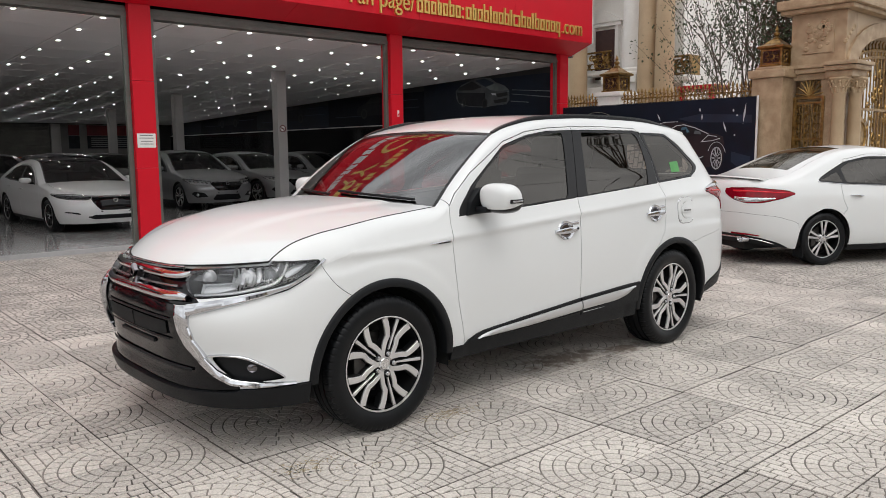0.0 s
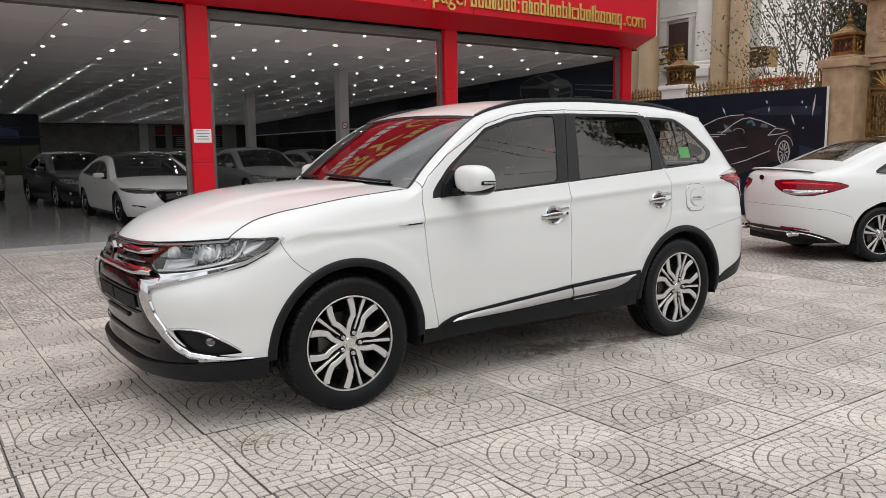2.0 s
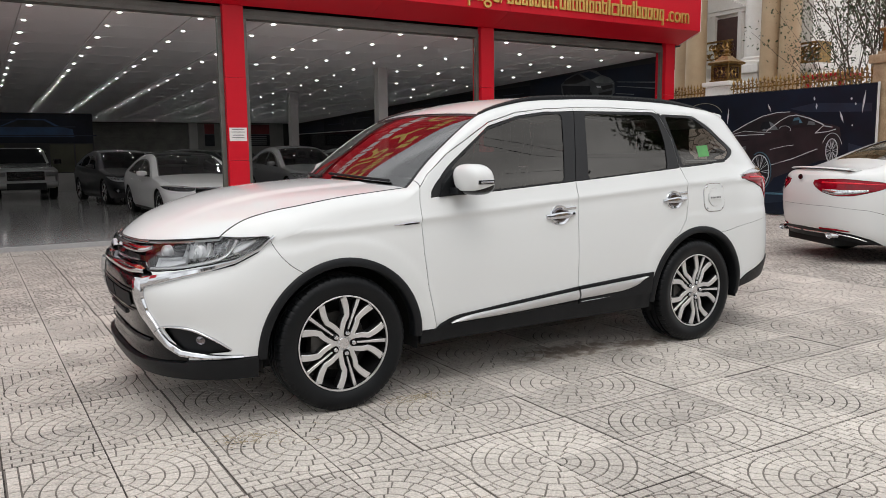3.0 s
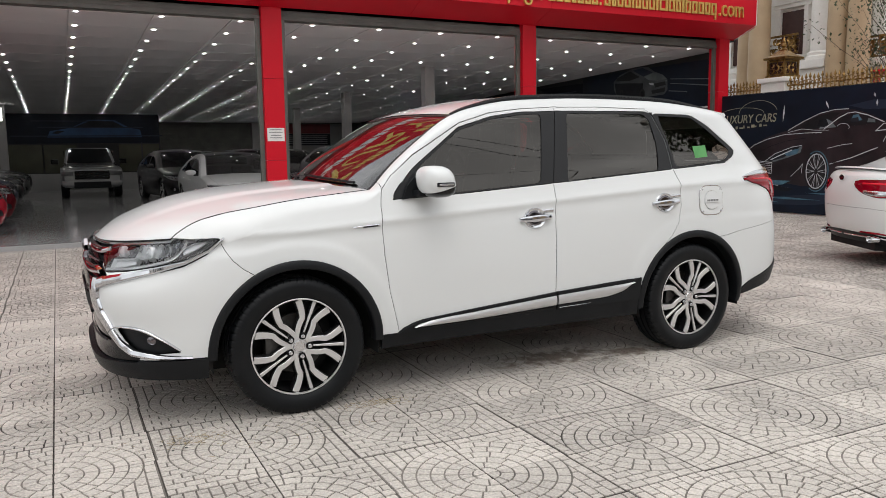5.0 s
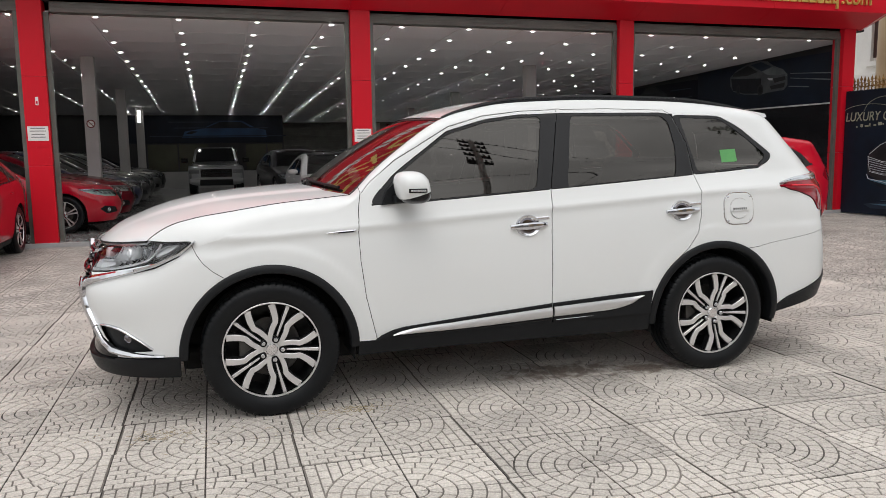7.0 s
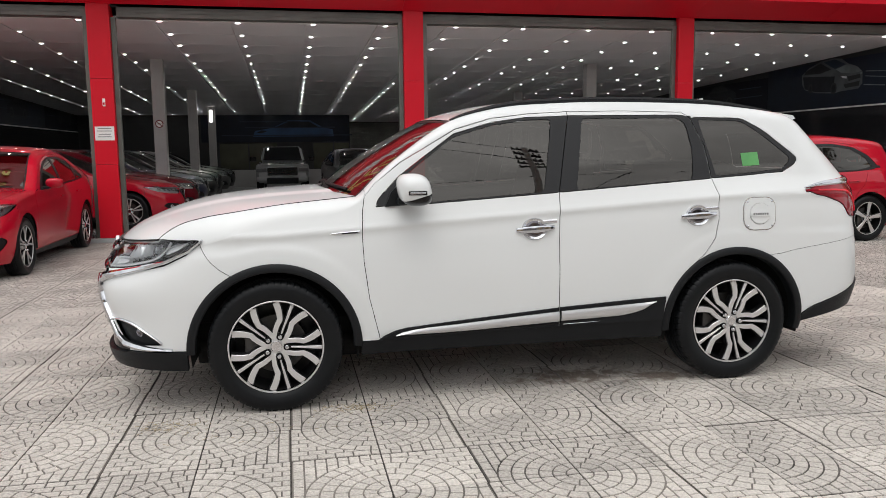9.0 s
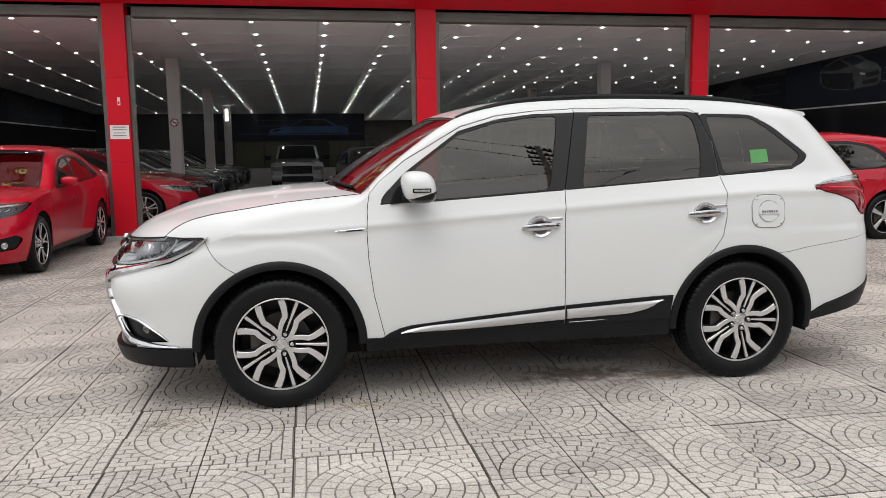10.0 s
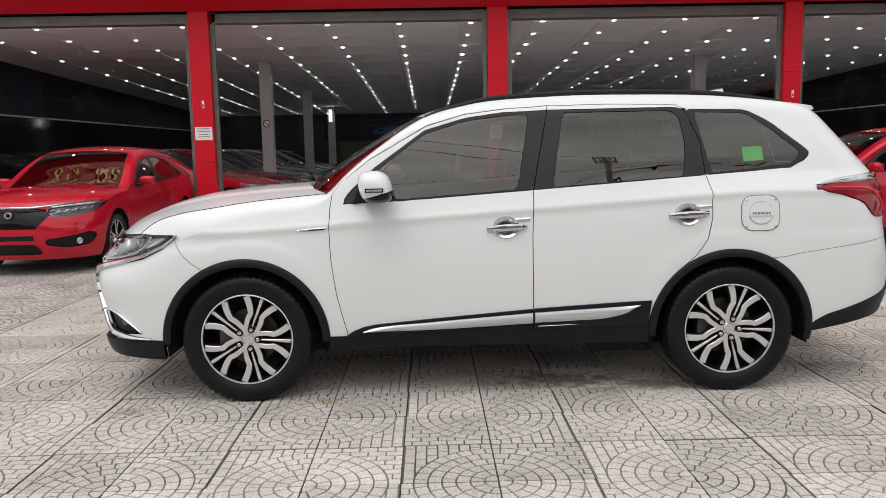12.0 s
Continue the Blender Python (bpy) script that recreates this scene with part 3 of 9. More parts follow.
def build_inside():
    for x in (-2.68, 6.98):
        for y in (12.35, 18.25, 23.85):
            c = thing("column", pose(x, y, FLOOR), "square pale grey showroom column", "column", "showroom columns")
            part("shaft", boxed(0, 0.245, 0, 0.245, 0.1, CEIL - FLOOR - FALL * (y - 7.9), bevel=0.008), M["inner_column"], c)
            part("plinth", boxed(-0.008, 0.253, -0.008, 0.253, 0, 0.1, bevel=0.006), M["black_gloss_wall"], c, "black tiled plinth")
            if y < 14:
                s = thing("no_smoking_sign", pose(x + 0.12, y - 0.002, 2.02) @ Matrix.Scale(0.84, 4), "round red and white no smoking sign on a column", "sign", "no smoking signs")
                bm = bmesh.new()
                lathe(bm, [(0.0, 0.002), (0.1, 0.002), (0.1, 0)], 24, pose(0, 0, 0, 90))
                part("disc", bm, M["paper"], s)
                bm = bmesh.new()
                lathe(bm, [(0.075, 0.003), (0.075, 0.004), (0.1, 0.004), (0.1, 0.002)], 24, pose(0, 0, 0, 90))
                part("ring", bm, M["poster_red"], s)
                part("bar", boxed(-0.08, 0.08, -0.005, -0.003, -0.01, 0.01, m=pose(0, 0, 0, 0, 45, 0)), M["poster_red"], s)
                part("cigarette", boxed(-0.055, 0.055, -0.0028, -0.0021, -0.012, 0.008), M["ink"], s)
    # side walls: black polished tile below, printed vinyl above, a pale trim between
    for name, x, d in (("west", WEST, 1), ("east", EAST, -1)):
        xx = sorted((x + d * 0.003, x + d * 0.03))
        w = thing("wall_cladding", pose(0, 0, 0), "black polished tile dado with a pale metal trim along the side wall", "wall cladding", "side wall claddings", "structure")
        for k in range(9):
            a, b = FRONT + 0.32 + k * 2.8, FRONT + 0.32 + (k + 1) * 2.8
            part("tile_panel", boxed(xx[0], xx[1], a + 0.002, b - 0.002, FLOOR, 2.25, bevel=0.002), M["black_gloss_wall"], w)
        part("trim_rail", boxed(*sorted((x + d * 0.003, x + d * 0.04)), FRONT + 0.32, BACK - 0.01, 2.254, 2.285, bevel=0.004), M["white_trim"], w)
        for k in range(5):
            a, b = FRONT + 0.34 + k * 5.0, FRONT + 0.34 + (k + 1) * 5.0
            p = thing("wall_poster", pose(0, 0, 0), "large dark printed vinyl poster of a car on the side wall", "poster", "side wall posters")
            part("print", boxed(*sorted((x + d * 0.003, x + d * 0.012)), a + 0.003, b - 0.003, 2.29, CEIL - 0.002 - FALL * (b - 8.0)), M["poster_dark" if k % 2 else "poster_navy"], p)
            if k == 0 and d < 0:
                printed_suv(p, x - 0.0125)
                continue
            flat_car(p, x + d * 0.0125, d, (a + b) / 2 - 0.1, 2.52, 1.9 if k else 2.25, M["poster_grey" if k == 0 and d < 0 else "poster_dim"], M["poster_black"], M["poster_dim"], d)
            for s, (yy, zz, ln) in enumerate(((a + 0.9, 2.75, 1.3), (b - 1.2, 2.6, 1.6), (a + 0.8, 2.98, 1.0))):
                part("light_streak", boxed(*sorted((x + d * 0.0122, x + d * 0.0135)), yy - ln / 2, yy + ln / 2, zz - 0.012, zz + 0.012), M["poster_blue"], p)
    # back wall: poster, grey shutter with an orange beam, red notice boards
    p = thing("wall_poster", pose(0, 0, 0), "wide dark blue printed poster of a car on the back wall", "poster")
    part("print", boxed(-3.3, 2.58, PART - 0.02, PART - 0.003, 1.83, 2.9), M["poster_navy"], p)
    for zz, ln, yy in ((2.42, 3.6, 0.2), (2.1, 5.2, 0.1), (2.65, 2.4, -0.6)):
        part("light_streak", boxed(yy - ln / 2, yy + ln / 2, PART - 0.024, PART - 0.021, zz - 0.02, zz + 0.02), M["poster_blue"], p)
    bm = bmesh.new()
    prism(bm, [(-1.3, 2.05), (-1.2, 2.28), (-0.5, 2.4), (0.1, 2.7), (1.0, 2.7), (1.5, 2.42), (1.9, 2.33), (1.95, 2.05)], PART - 0.023, PART - 0.0205)
    part("printed_car", bm, M["poster_bright"], p)
    for pts in ([(-0.4, 2.42), (0.15, 2.65), (0.95, 2.65), (1.35, 2.42)], [(-1.15, 2.2), (-0.95, 2.3), (-0.7, 2.28), (-0.95, 2.18)]):
        bm = bmesh.new()
        prism(bm, pts, PART - 0.0245, PART - 0.0235)
        part("printed_glass", bm, M["poster_dim"], p)
    # pale office front under the poster
    p = thing("office_front", pose(0, 0, 0), "dim glazed office front under the back poster", "partition")
    for a, b in ((-2.6, -1.5), (-1.45, -0.35), (1.1, 1.9), (1.95, 2.55)):
        part("panel", boxed(a, b, PART - 0.03, PART - 0.003, 0.75, 1.78, bevel=0.004), M["office_panel"], p)
    part("base", boxed(-2.6, 2.55, PART - 0.04, PART - 0.003, FLOOR, 0.72, bevel=0.004), M["inner_column"], p, "pale grey base panel")
    p = thing("inner_shutter", pose(0, 0, 0), "closed dark grey roller shutter in the back wall", "shutter")
    for k in range(12):
        part("slat", boxed(2.64, 7.1, BACK - 0.06, BACK - 0.02, 1.4 + k * 0.113, 1.51 + k * 0.113, bevel=0.01), M["shutter"], p)
    part("lintel_beam", boxed(2.64, 7.1, BACK - 0.07, BACK - 0.02, 1.14, 1.39), surface("orange_beam", (0.3, 0.07, 0.02), None, 3, 0.5), p, "orange painted beam")
    slab("wall_pier_back", 7.12, 7.5, BACK - 0.16, BACK - 0.002, FLOOR, 2.76, M["inner_column"], "pale grey pier in the back wall", "pier", 0.01)
    slab("wall_panel_back", 7.52, 11.6, BACK - 0.03, BACK - 0.002, FLOOR, 2.76, M["back_panel"], "pale grey wall panel behind the notice boards", "wall", 0.004)
    p = thing("notice_board", pose(0, 0, 0), "red and dark notice boards on the back wall", "notice board")
    for a, b, c, d, k in ((7.84, 8.28, 2.28, 2.72, "poster_red"), (8.6, 10.9, 2.28, 2.72, "poster_red"), (7.84, 8.28, 1.72, 2.26, "poster_dim"), (8.6, 10.9, 1.72, 2.26, "poster_dim")):
        part("board", boxed(a, b, BACK - 0.06, BACK - 0.031, c, d, bevel=0.004), M[k], p)
    for k in range(5):
        part("print_line", boxed(8.75, 10.75, BACK - 0.065, BACK - 0.061, 1.79 + k * 0.09, 1.83 + k * 0.09), M["ink"], p)
    # an upright strip lamp by the far column
    s = thing("wall_lamp", pose(-2.56, 23.75, 2.7), "short upright white tube lamp on a column", "wall lamp")
    part("bracket", boxed(-0.06, 0.06, 0.03, 0.1, -0.22, 0.22, bevel=0.004), M["white_trim"], s)
    part("tube", boxed(-0.05, 0.05, -0.03, 0.029, -0.2, 0.2, bevel=0.01), M["tube_glow"], s, "glowing white tube")


def printed_suv(parent, x):
    """A printed dark SUV seen from its front corner, as thin layers on the east wall."""
    def lay(name, pts, depth, key):
        bm = bmesh.new()
        prism(bm, [(10.95 + (a - 10.53) * 1.03, 3.0 + (b - 2.96) * 1.03) for a, b in pts], x, x - depth, "x")
        part(name, bm, M[key], parent)
    lay("printed_body", [(11.5, 2.85), (11.52, 3.06), (11.3, 3.2), (10.9, 3.31), (10.48, 3.34), (10.2, 3.3), (10.0, 3.18), (9.7, 3.08), (9.55, 2.96), (9.54, 2.72), (9.65, 2.62), (10.2, 2.6), (10.4, 2.57), (11.0, 2.62), (11.4, 2.72)], 0.001, "poster_grey")
    lay("printed_side", [(11.48, 3.02), (10.9, 2.98), (10.4, 2.94), (10.4, 2.6), (11.0, 2.64), (11.4, 2.74)], 0.0015, "poster_dim")
    lay("printed_glass", [(11.4, 3.14), (10.88, 3.27), (10.52, 3.1), (10.9, 3.04), (11.42, 3.07)], 0.002, "poster_black")
    lay("printed_windscreen", [(10.78, 3.28), (10.42, 3.31), (10.06, 3.17), (10.4, 3.1)], 0.002, "poster_blue")
    lay("printed_bonnet", [(10.38, 3.09), (10.05, 3.155), (9.7, 3.07), (9.58, 2.97), (9.9, 2.96), (10.2, 3.0)], 0.002, "poster_tone")
    lay("printed_grille", [(10.0, 2.9), (9.62, 2.92), (9.6, 2.84), (9.95, 2.8)], 0.0025, "poster_black")
    lay("printed_grille", [(10.1, 2.74), (9.62, 2.78), (9.64, 2.68), (10.05, 2.66)], 0.0025, "poster_black")
    lay("printed_lamp", [(10.2, 2.93), (10.02, 2.91), (10.02, 2.86), (10.14, 2.88)], 0.003, "poster_white")
    lay("printed_lamp", [(9.62, 2.955), (9.56, 2.95), (9.56, 2.91), (9.61, 2.92)], 0.003, "poster_tone")
    for cy, cz, ry, rz in ((10.42, 2.68, 0.1, 0.13), (11.2, 2.74, 0.07, 0.11)):
        lay("printed_wheel", [(cy + ry * math.cos(k * math.pi / 9), cz + rz * math.sin(k * math.pi / 9)) for k in range(18)], 0.0025, "poster_black")
        lay("printed_rim", [(cy + 0.6 * ry * math.cos(k * math.pi / 9), cz + 0.6 * rz * math.sin(k * math.pi / 9)) for k in range(18)], 0.003, "poster_dim")
    for pts in ([(9.46, 2.97), (8.1, 2.86), (8.1, 2.835), (9.46, 2.955)], [(9.46, 2.87), (8.1, 2.72), (8.1, 2.69), (9.46, 2.855)], [(9.5, 2.7), (8.9, 2.64), (8.9, 2.62), (9.5, 2.68)]):
        lay("light_streak", pts, 0.001, "poster_tone")


def flat_car(parent, x, d, yc, z0, length, body, dark, line, facing):
    """A printed car, flat on a wall that stands across x: body, glass, wheels and light lines as thin layers."""
    def lay(name, pts, depth, material):
        bm = bmesh.new()
        prism(bm, [(yc + facing * a * length, z0 + b * length) for a, b in pts], x, x + d * depth, "x")
        part(name, bm, material, parent)
    lay("printed_body", [(-0.5, 0.06), (-0.5, 0.14), (-0.44, 0.2), (-0.3, 0.23), (-0.1, 0.34), (0.1, 0.36), (0.28, 0.3), (0.42, 0.23), (0.5, 0.2), (0.5, 0.07), (0.3, 0.04), (-0.3, 0.04)], 0.001, body)
    lay("printed_glass", [(-0.24, 0.235), (-0.09, 0.325), (0.09, 0.34), (0.25, 0.285), (0.3, 0.245)], 0.0018, dark)
    for a in (-0.3, 0.32):
        lay("printed_wheel", [(a + 0.085 * math.cos(k * math.pi / 9), 0.075 + 0.085 * math.sin(k * math.pi / 9)) for k in range(18)], 0.0018, dark)
        lay("printed_rim", [(a + 0.055 * math.cos(k * math.pi / 9), 0.075 + 0.055 * math.sin(k * math.pi / 9)) for k in range(18)], 0.0024, line)
    lay("printed_lamp", [(-0.49, 0.15), (-0.4, 0.19), (-0.33, 0.185), (-0.4, 0.155)], 0.0024, line)


build_shell()
build_front()
build_inside()


# ---- the villa wall: billboard, gilded fence, gate piers, tree ----
def build_billboard():
    b = thing("billboard", pose(0, 0, 0), "dark navy billboard with a printed sports car standing on the paving", "billboard")
    x = 12.1
    part("print", boxed(x, x + 0.03, 3.22, 7.96, 0.02, 2.44), M["poster_navy"], b)
    part("edge_frame", boxed(x - 0.004, x + 0.035, 3.19, 3.217, 0.0, 2.46, bevel=0.003), M["white_trim"], b, "white edge")
    part("top_frame", boxed(x + 0.002, x + 0.03, 3.22, 7.96, 2.443, 2.452, bevel=0.003), M["poster_dark"], b)
    def lay(name, pts, depth, material):
        bm = bmesh.new()
        prism(bm, pts, x, x - depth, "x")
        part(name, bm, M[material], b)
    def stroke(name, pts, w, depth, material):
        bm = bmesh.new()
        for (a0, b0), (a1, b1) in zip(pts, pts[1:]):
            d = Vector((a1 - a0, b1 - b0))
            if d.length < 1e-6:
                continue
            n = Vector((-d.y, d.x)).normalized() * w * 0.34
            e = d.normalized() * w / 4
            prism(bm, [(a0 - e.x + n.x, b0 - e.y + n.y), (a1 + e.x + n.x, b1 + e.y + n.y), (a1 + e.x - n.x, b1 + e.y - n.y), (a0 - e.x - n.x, b0 - e.y - n.y)], x, x - depth, "x")
        part(name, bm, M[material], b)
    def arc(cy, cz, ry, rz, a0, a1, n=14):
        return [(cy + ry * math.cos(radians(a0 + (a1 - a0) * k / n)), cz + rz * math.sin(radians(a0 + (a1 - a0) * k / n))) for k in range(n + 1)]
    # blue light sweeps, ground pool
    lay("printed_glow", [(3.3, 1.95), (4.6, 2.0), (4.9, 2.08), (4.4, 2.16), (3.3, 2.1)], 0.001, "poster_blue")
    lay("printed_glow", [(3.3, 0.9), (3.7, 1.2), (3.7, 1.4), (3.3, 1.3)], 0.001, "poster_blue")
    lay("printed_glow", [(4.3, 0.35), (5.6, 0.2), (7.2, 0.14), (7.4, 0.22), (6.4, 0.34), (5.4, 0.42), (4.3, 0.62)], 0.001, "poster_blue")
    lay("printed_glow", [(6.0, 0.5), (7.0, 0.62), (7.35, 0.7), (6.9, 0.52), (6.2, 0.44)], 0.0012, "poster_dim")
    # the printed car: nose towards larger y
    top = [(7.34, 1.15), (7.27, 1.27), (7.05, 1.4), (6.75, 1.53), (6.45, 1.61), (6.2, 1.66), (5.85, 1.83), (5.5, 1.96), (5.18, 2.02), (4.78, 2.0), (4.45, 1.9), (4.2, 1.78), (4.0, 1.74), (3.88, 1.69), (3.85, 1.55), (3.86, 1.3), (3.92, 1.12)]
    lay("printed_body", top + [(4.25, 1.08), (5.2, 0.74), (5.3, 0.6), (5.85, 0.56), (6.6, 0.66), (7.1, 0.7), (7.33, 0.82)], 0.0015, "poster_car")
    lay("printed_glass", [(6.14, 1.66), (5.83, 1.8), (5.5, 1.92), (5.22, 1.97), (5.05, 1.96), (5.5, 1.68)], 0.0025, "poster_black")
    lay("printed_glass", [(5.2, 1.68), (4.98, 1.88), (4.78, 1.93), (4.5, 1.86), (4.28, 1.76), (4.5, 1.72)], 0.0025, "poster_black")
    lay("printed_seat", [(5.55, 1.72), (5.5, 1.84), (5.36, 1.86), (5.3, 1.74), (5.4, 1.7)], 0.0032, "poster_dim")
    lay("printed_seat", [(4.86, 1.76), (4.85, 1.84), (4.7, 1.86), (4.68, 1.77)], 0.0032, "poster_dim")
    stroke("printed_line", [(5.4, 1.66), (5.1, 1.86), (4.92, 1.94), (4.76, 1.955), (4.5, 1.885), (4.2, 1.755)], 0.024, 0.003, "poster_white")
    stroke("printed_line", [(6.2, 1.665), (5.85, 1.83), (5.5, 1.965), (5.18, 2.02), (4.9, 2.02)], 0.02, 0.003, "poster_white")
    stroke("printed_line", [(7.3, 1.2), (7.05, 1.38), (6.7, 1.5), (6.3, 1.58), (5.8, 1.6), (5.45, 1.6)], 0.018, 0.003, "poster_white")
    stroke("printed_line", [(6.95, 1.22), (6.6, 1.36), (6.2, 1.46), (5.8, 1.5)], 0.014, 0.003, "poster_dim")
    stroke("printed_line", [(6.2, 1.62), (5.9, 1.68), (5.6, 1.65), (5.3, 1.64)], 0.014, 0.003, "poster_white")
    lay("printed_lamp", [(6.73, 1.06), (6.5, 1.2), (6.1, 1.33), (5.88, 1.36), (6.0, 1.26), (6.3, 1.12), (6.6, 1.05)], 0.0028, "poster_dim")
    stroke("printed_line", [(6.73, 1.06), (6.5, 1.2), (6.1, 1.33), (5.88, 1.36)], 0.016, 0.0034, "poster_white")
    stroke("printed_line", [(6.6, 1.08), (6.35, 1.18), (6.1, 1.27)], 0.03, 0.0034, "poster_white")
    stroke("printed_line", [(5.25, 1.0), (4.8, 1.12), (4.45, 1.25), (4.3, 1.3)], 0.022, 0.003, "poster_white")
    stroke("printed_line", [(5.2, 1.02), (4.7, 1.1), (4.35, 1.24)], 0.014, 0.003, "poster_dim")
    stroke("printed_line", [(5.3, 1.3), (5.0, 1.36), (4.8, 1.38)], 0.016, 0.003, "poster_white")
    stroke("printed_line", [(4.02, 1.7), (4.2, 1.73), (4.35, 1.6), (4.1, 1.62), (3.95, 1.66)], 0.022, 0.003, "poster_white")
    stroke("printed_line", arc(4.01, 1.28, 0.2, 0.31, 25, 160), 0.016, 0.003, "poster_white")
    stroke("printed_line", [(5.86, 0.82), (5.84, 1.0), (5.9, 0.92), (6.1, 0.75)], 0.016, 0.003, "poster_white")
    lay("printed_mirror", arc(5.0, 1.68, 0.13, 0.075, 0, 340), 0.0035, "poster_car")
    stroke("printed_line", arc(5.0, 1.68, 0.13, 0.075, 20, 200), 0.014, 0.004, "poster_white")
    for k in range(6):
        stroke("printed_grille_bar", [(7.3 - 0.008 * k, 1.1 - k * 0.045), (6.95, 1.03 - k * 0.042), (6.6, 0.99 - k * 0.036)], 0.013, 0.003, "poster_white")
    stroke("printed_line", [(7.33, 1.15), (7.0, 1.06), (6.57, 1.02), (6.58, 0.8), (6.95, 0.8), (7.28, 0.86), (7.33, 1.15)], 0.016, 0.003, "poster_white")
    stroke("printed_line", [(7.34, 0.8), (7.3, 0.72), (6.9, 0.66), (6.7, 0.58), (6.4, 0.56)], 0.018, 0.003, "poster_white")
    for cy, cz, ry, rz in ((5.53, 0.86, 0.25, 0.37), (4.01, 1.27, 0.13, 0.24)):
        lay("printed_wheel", arc(cy, cz, ry * 1.08, rz * 1.06, 0, 342, 18), 0.003, "poster_black")
        stroke("printed_rim", arc(cy, cz, ry * 0.88, rz * 0.9, 0, 360, 20), 0.03, 0.004, "poster_white")
        for k in range(10):
            a = k * math.pi / 5
            for e in (-0.1, 0.1):
                stroke("printed_spoke", [(cy + 0.16 * ry * math.cos(a), cz + 0.16 * rz * math.sin(a)), (cy + 0.85 * ry * math.cos(a + e), cz + 0.85 * rz * math.sin(a + e))], 0.012, 0.004, "poster_white")
    # lens of the headlamp, glints in the cabin, tinted tyres
    lay("printed_lamp", [(6.74, 1.05), (6.5, 1.17), (6.1, 1.3), (5.86, 1.35), (5.9, 1.22), (6.2, 1.12), (6.5, 1.04)], 0.0026, "poster_tone")
    lay("printed_lamp", [(6.3, 1.2), (6.05, 1.28), (5.92, 1.3), (5.98, 1.2), (6.2, 1.15)], 0.003, "poster_sky")
    lay("printed_seat", [(5.5, 1.67), (5.42, 1.82), (5.34, 1.85), (5.24, 1.8), (5.14, 1.69)], 0.0026, "poster_tone")
    lay("printed_seat", [(4.86, 1.78), (4.8, 1.9), (4.7, 1.91), (4.62, 1.8)], 0.0026, "poster_sky")
    lay("printed_seat", [(4.52, 1.76), (4.5, 1.83), (4.38, 1.81), (4.36, 1.75)], 0.0026, "poster_tone")
    lay("printed_splitter", [(7.3, 0.7), (6.9, 0.62), (6.62, 0.56), (6.3, 0.58), (6.1, 0.66), (6.5, 0.66), (6.9, 0.7)], 0.0026, "poster_sky")
    stroke("printed_tyre", arc(5.53, 0.86, 0.265, 0.385, 60, 300, 20), 0.03, 0.0038, "poster_sky")
    for yy, zz, ln in ((6.2, 0.3, 1.6), (5.2, 0.42, 1.1), (6.8, 0.22, 0.9)):
        lay("light_streak", [(yy - ln / 2, zz), (yy, zz + 0.03), (yy + ln / 2, zz + 0.01), (yy, zz - 0.015)], 0.002, "poster_sky")
    # sparks
    for cy, cz, ln, an in ((3.45, 2.13, 0.42, 97), (3.85, 1.88, 0.22, 70), (3.68, 2.2, 0.06, 90), (4.4, 2.24, 0.08, 80), (5.35, 2.12, 0.18, 65), (4.35, 2.1, 0.12, 90), (3.6, 2.1, 0.05, 90), (3.64, 1.72, 0.04, 90), (6.33, 2.0, 0.34, 94)):
        c, s = math.cos(radians(an)) * ln / 2, math.sin(radians(an)) * ln / 2
        lay("printed_spark", [(cy - c, cz - s), (cy + 0.02, cz), (cy + c, cz + s), (cy - 0.02, cz)], 0.002, "poster_white")
    # emblem of two roof lines over the words
    stroke("printed_emblem", arc(6.98, 2.02, 0.5, 0.28, 5, 165), 0.014, 0.003, "poster_gold")
    stroke("printed_emblem", arc(7.4, 2.04, 0.58, 0.13, 15, 178), 0.014, 0.003, "poster_gold")
    cu = bpy.data.curves.new("words", "FONT")
    cu.body, cu.size, cu.extrude, cu.shear = "LUXURY CARS", 1.0, 0.004, 0.15
    ob = bpy.data.objects.new("words", cu)
    scene.collection.objects.link(ob)
    me = bpy.data.meshes.new_from_object(ob.evaluated_get(bpy.context.evaluated_depsgraph_get()))
    bpy.data.objects.remove(ob)
    bpy.data.curves.remove(cu)
    wide = max(v.co.x for v in me.vertices)
    s = 1.44 / wide
    me.transform(Matrix(((0, 0, -1, x - 0.004), (-s, 0, 0, 7.94), (0, 0.25, 0, 1.85), (0, 0, 0, 1))))
    me.materials.append(M["poster_gold"])
    t = new("words", me)
    t.parent = b
    for k in range(9):
        part("script_bar", boxed(x - 0.003, x, 7.66 - k * 0.105 - 0.03 - 0.03 * (k % 3), 7.66 - k * 0.105, 1.72 + 0.006 * k, 1.75 + 0.006 * k + 0.03 * (k % 2)), M["poster_gold"], b)


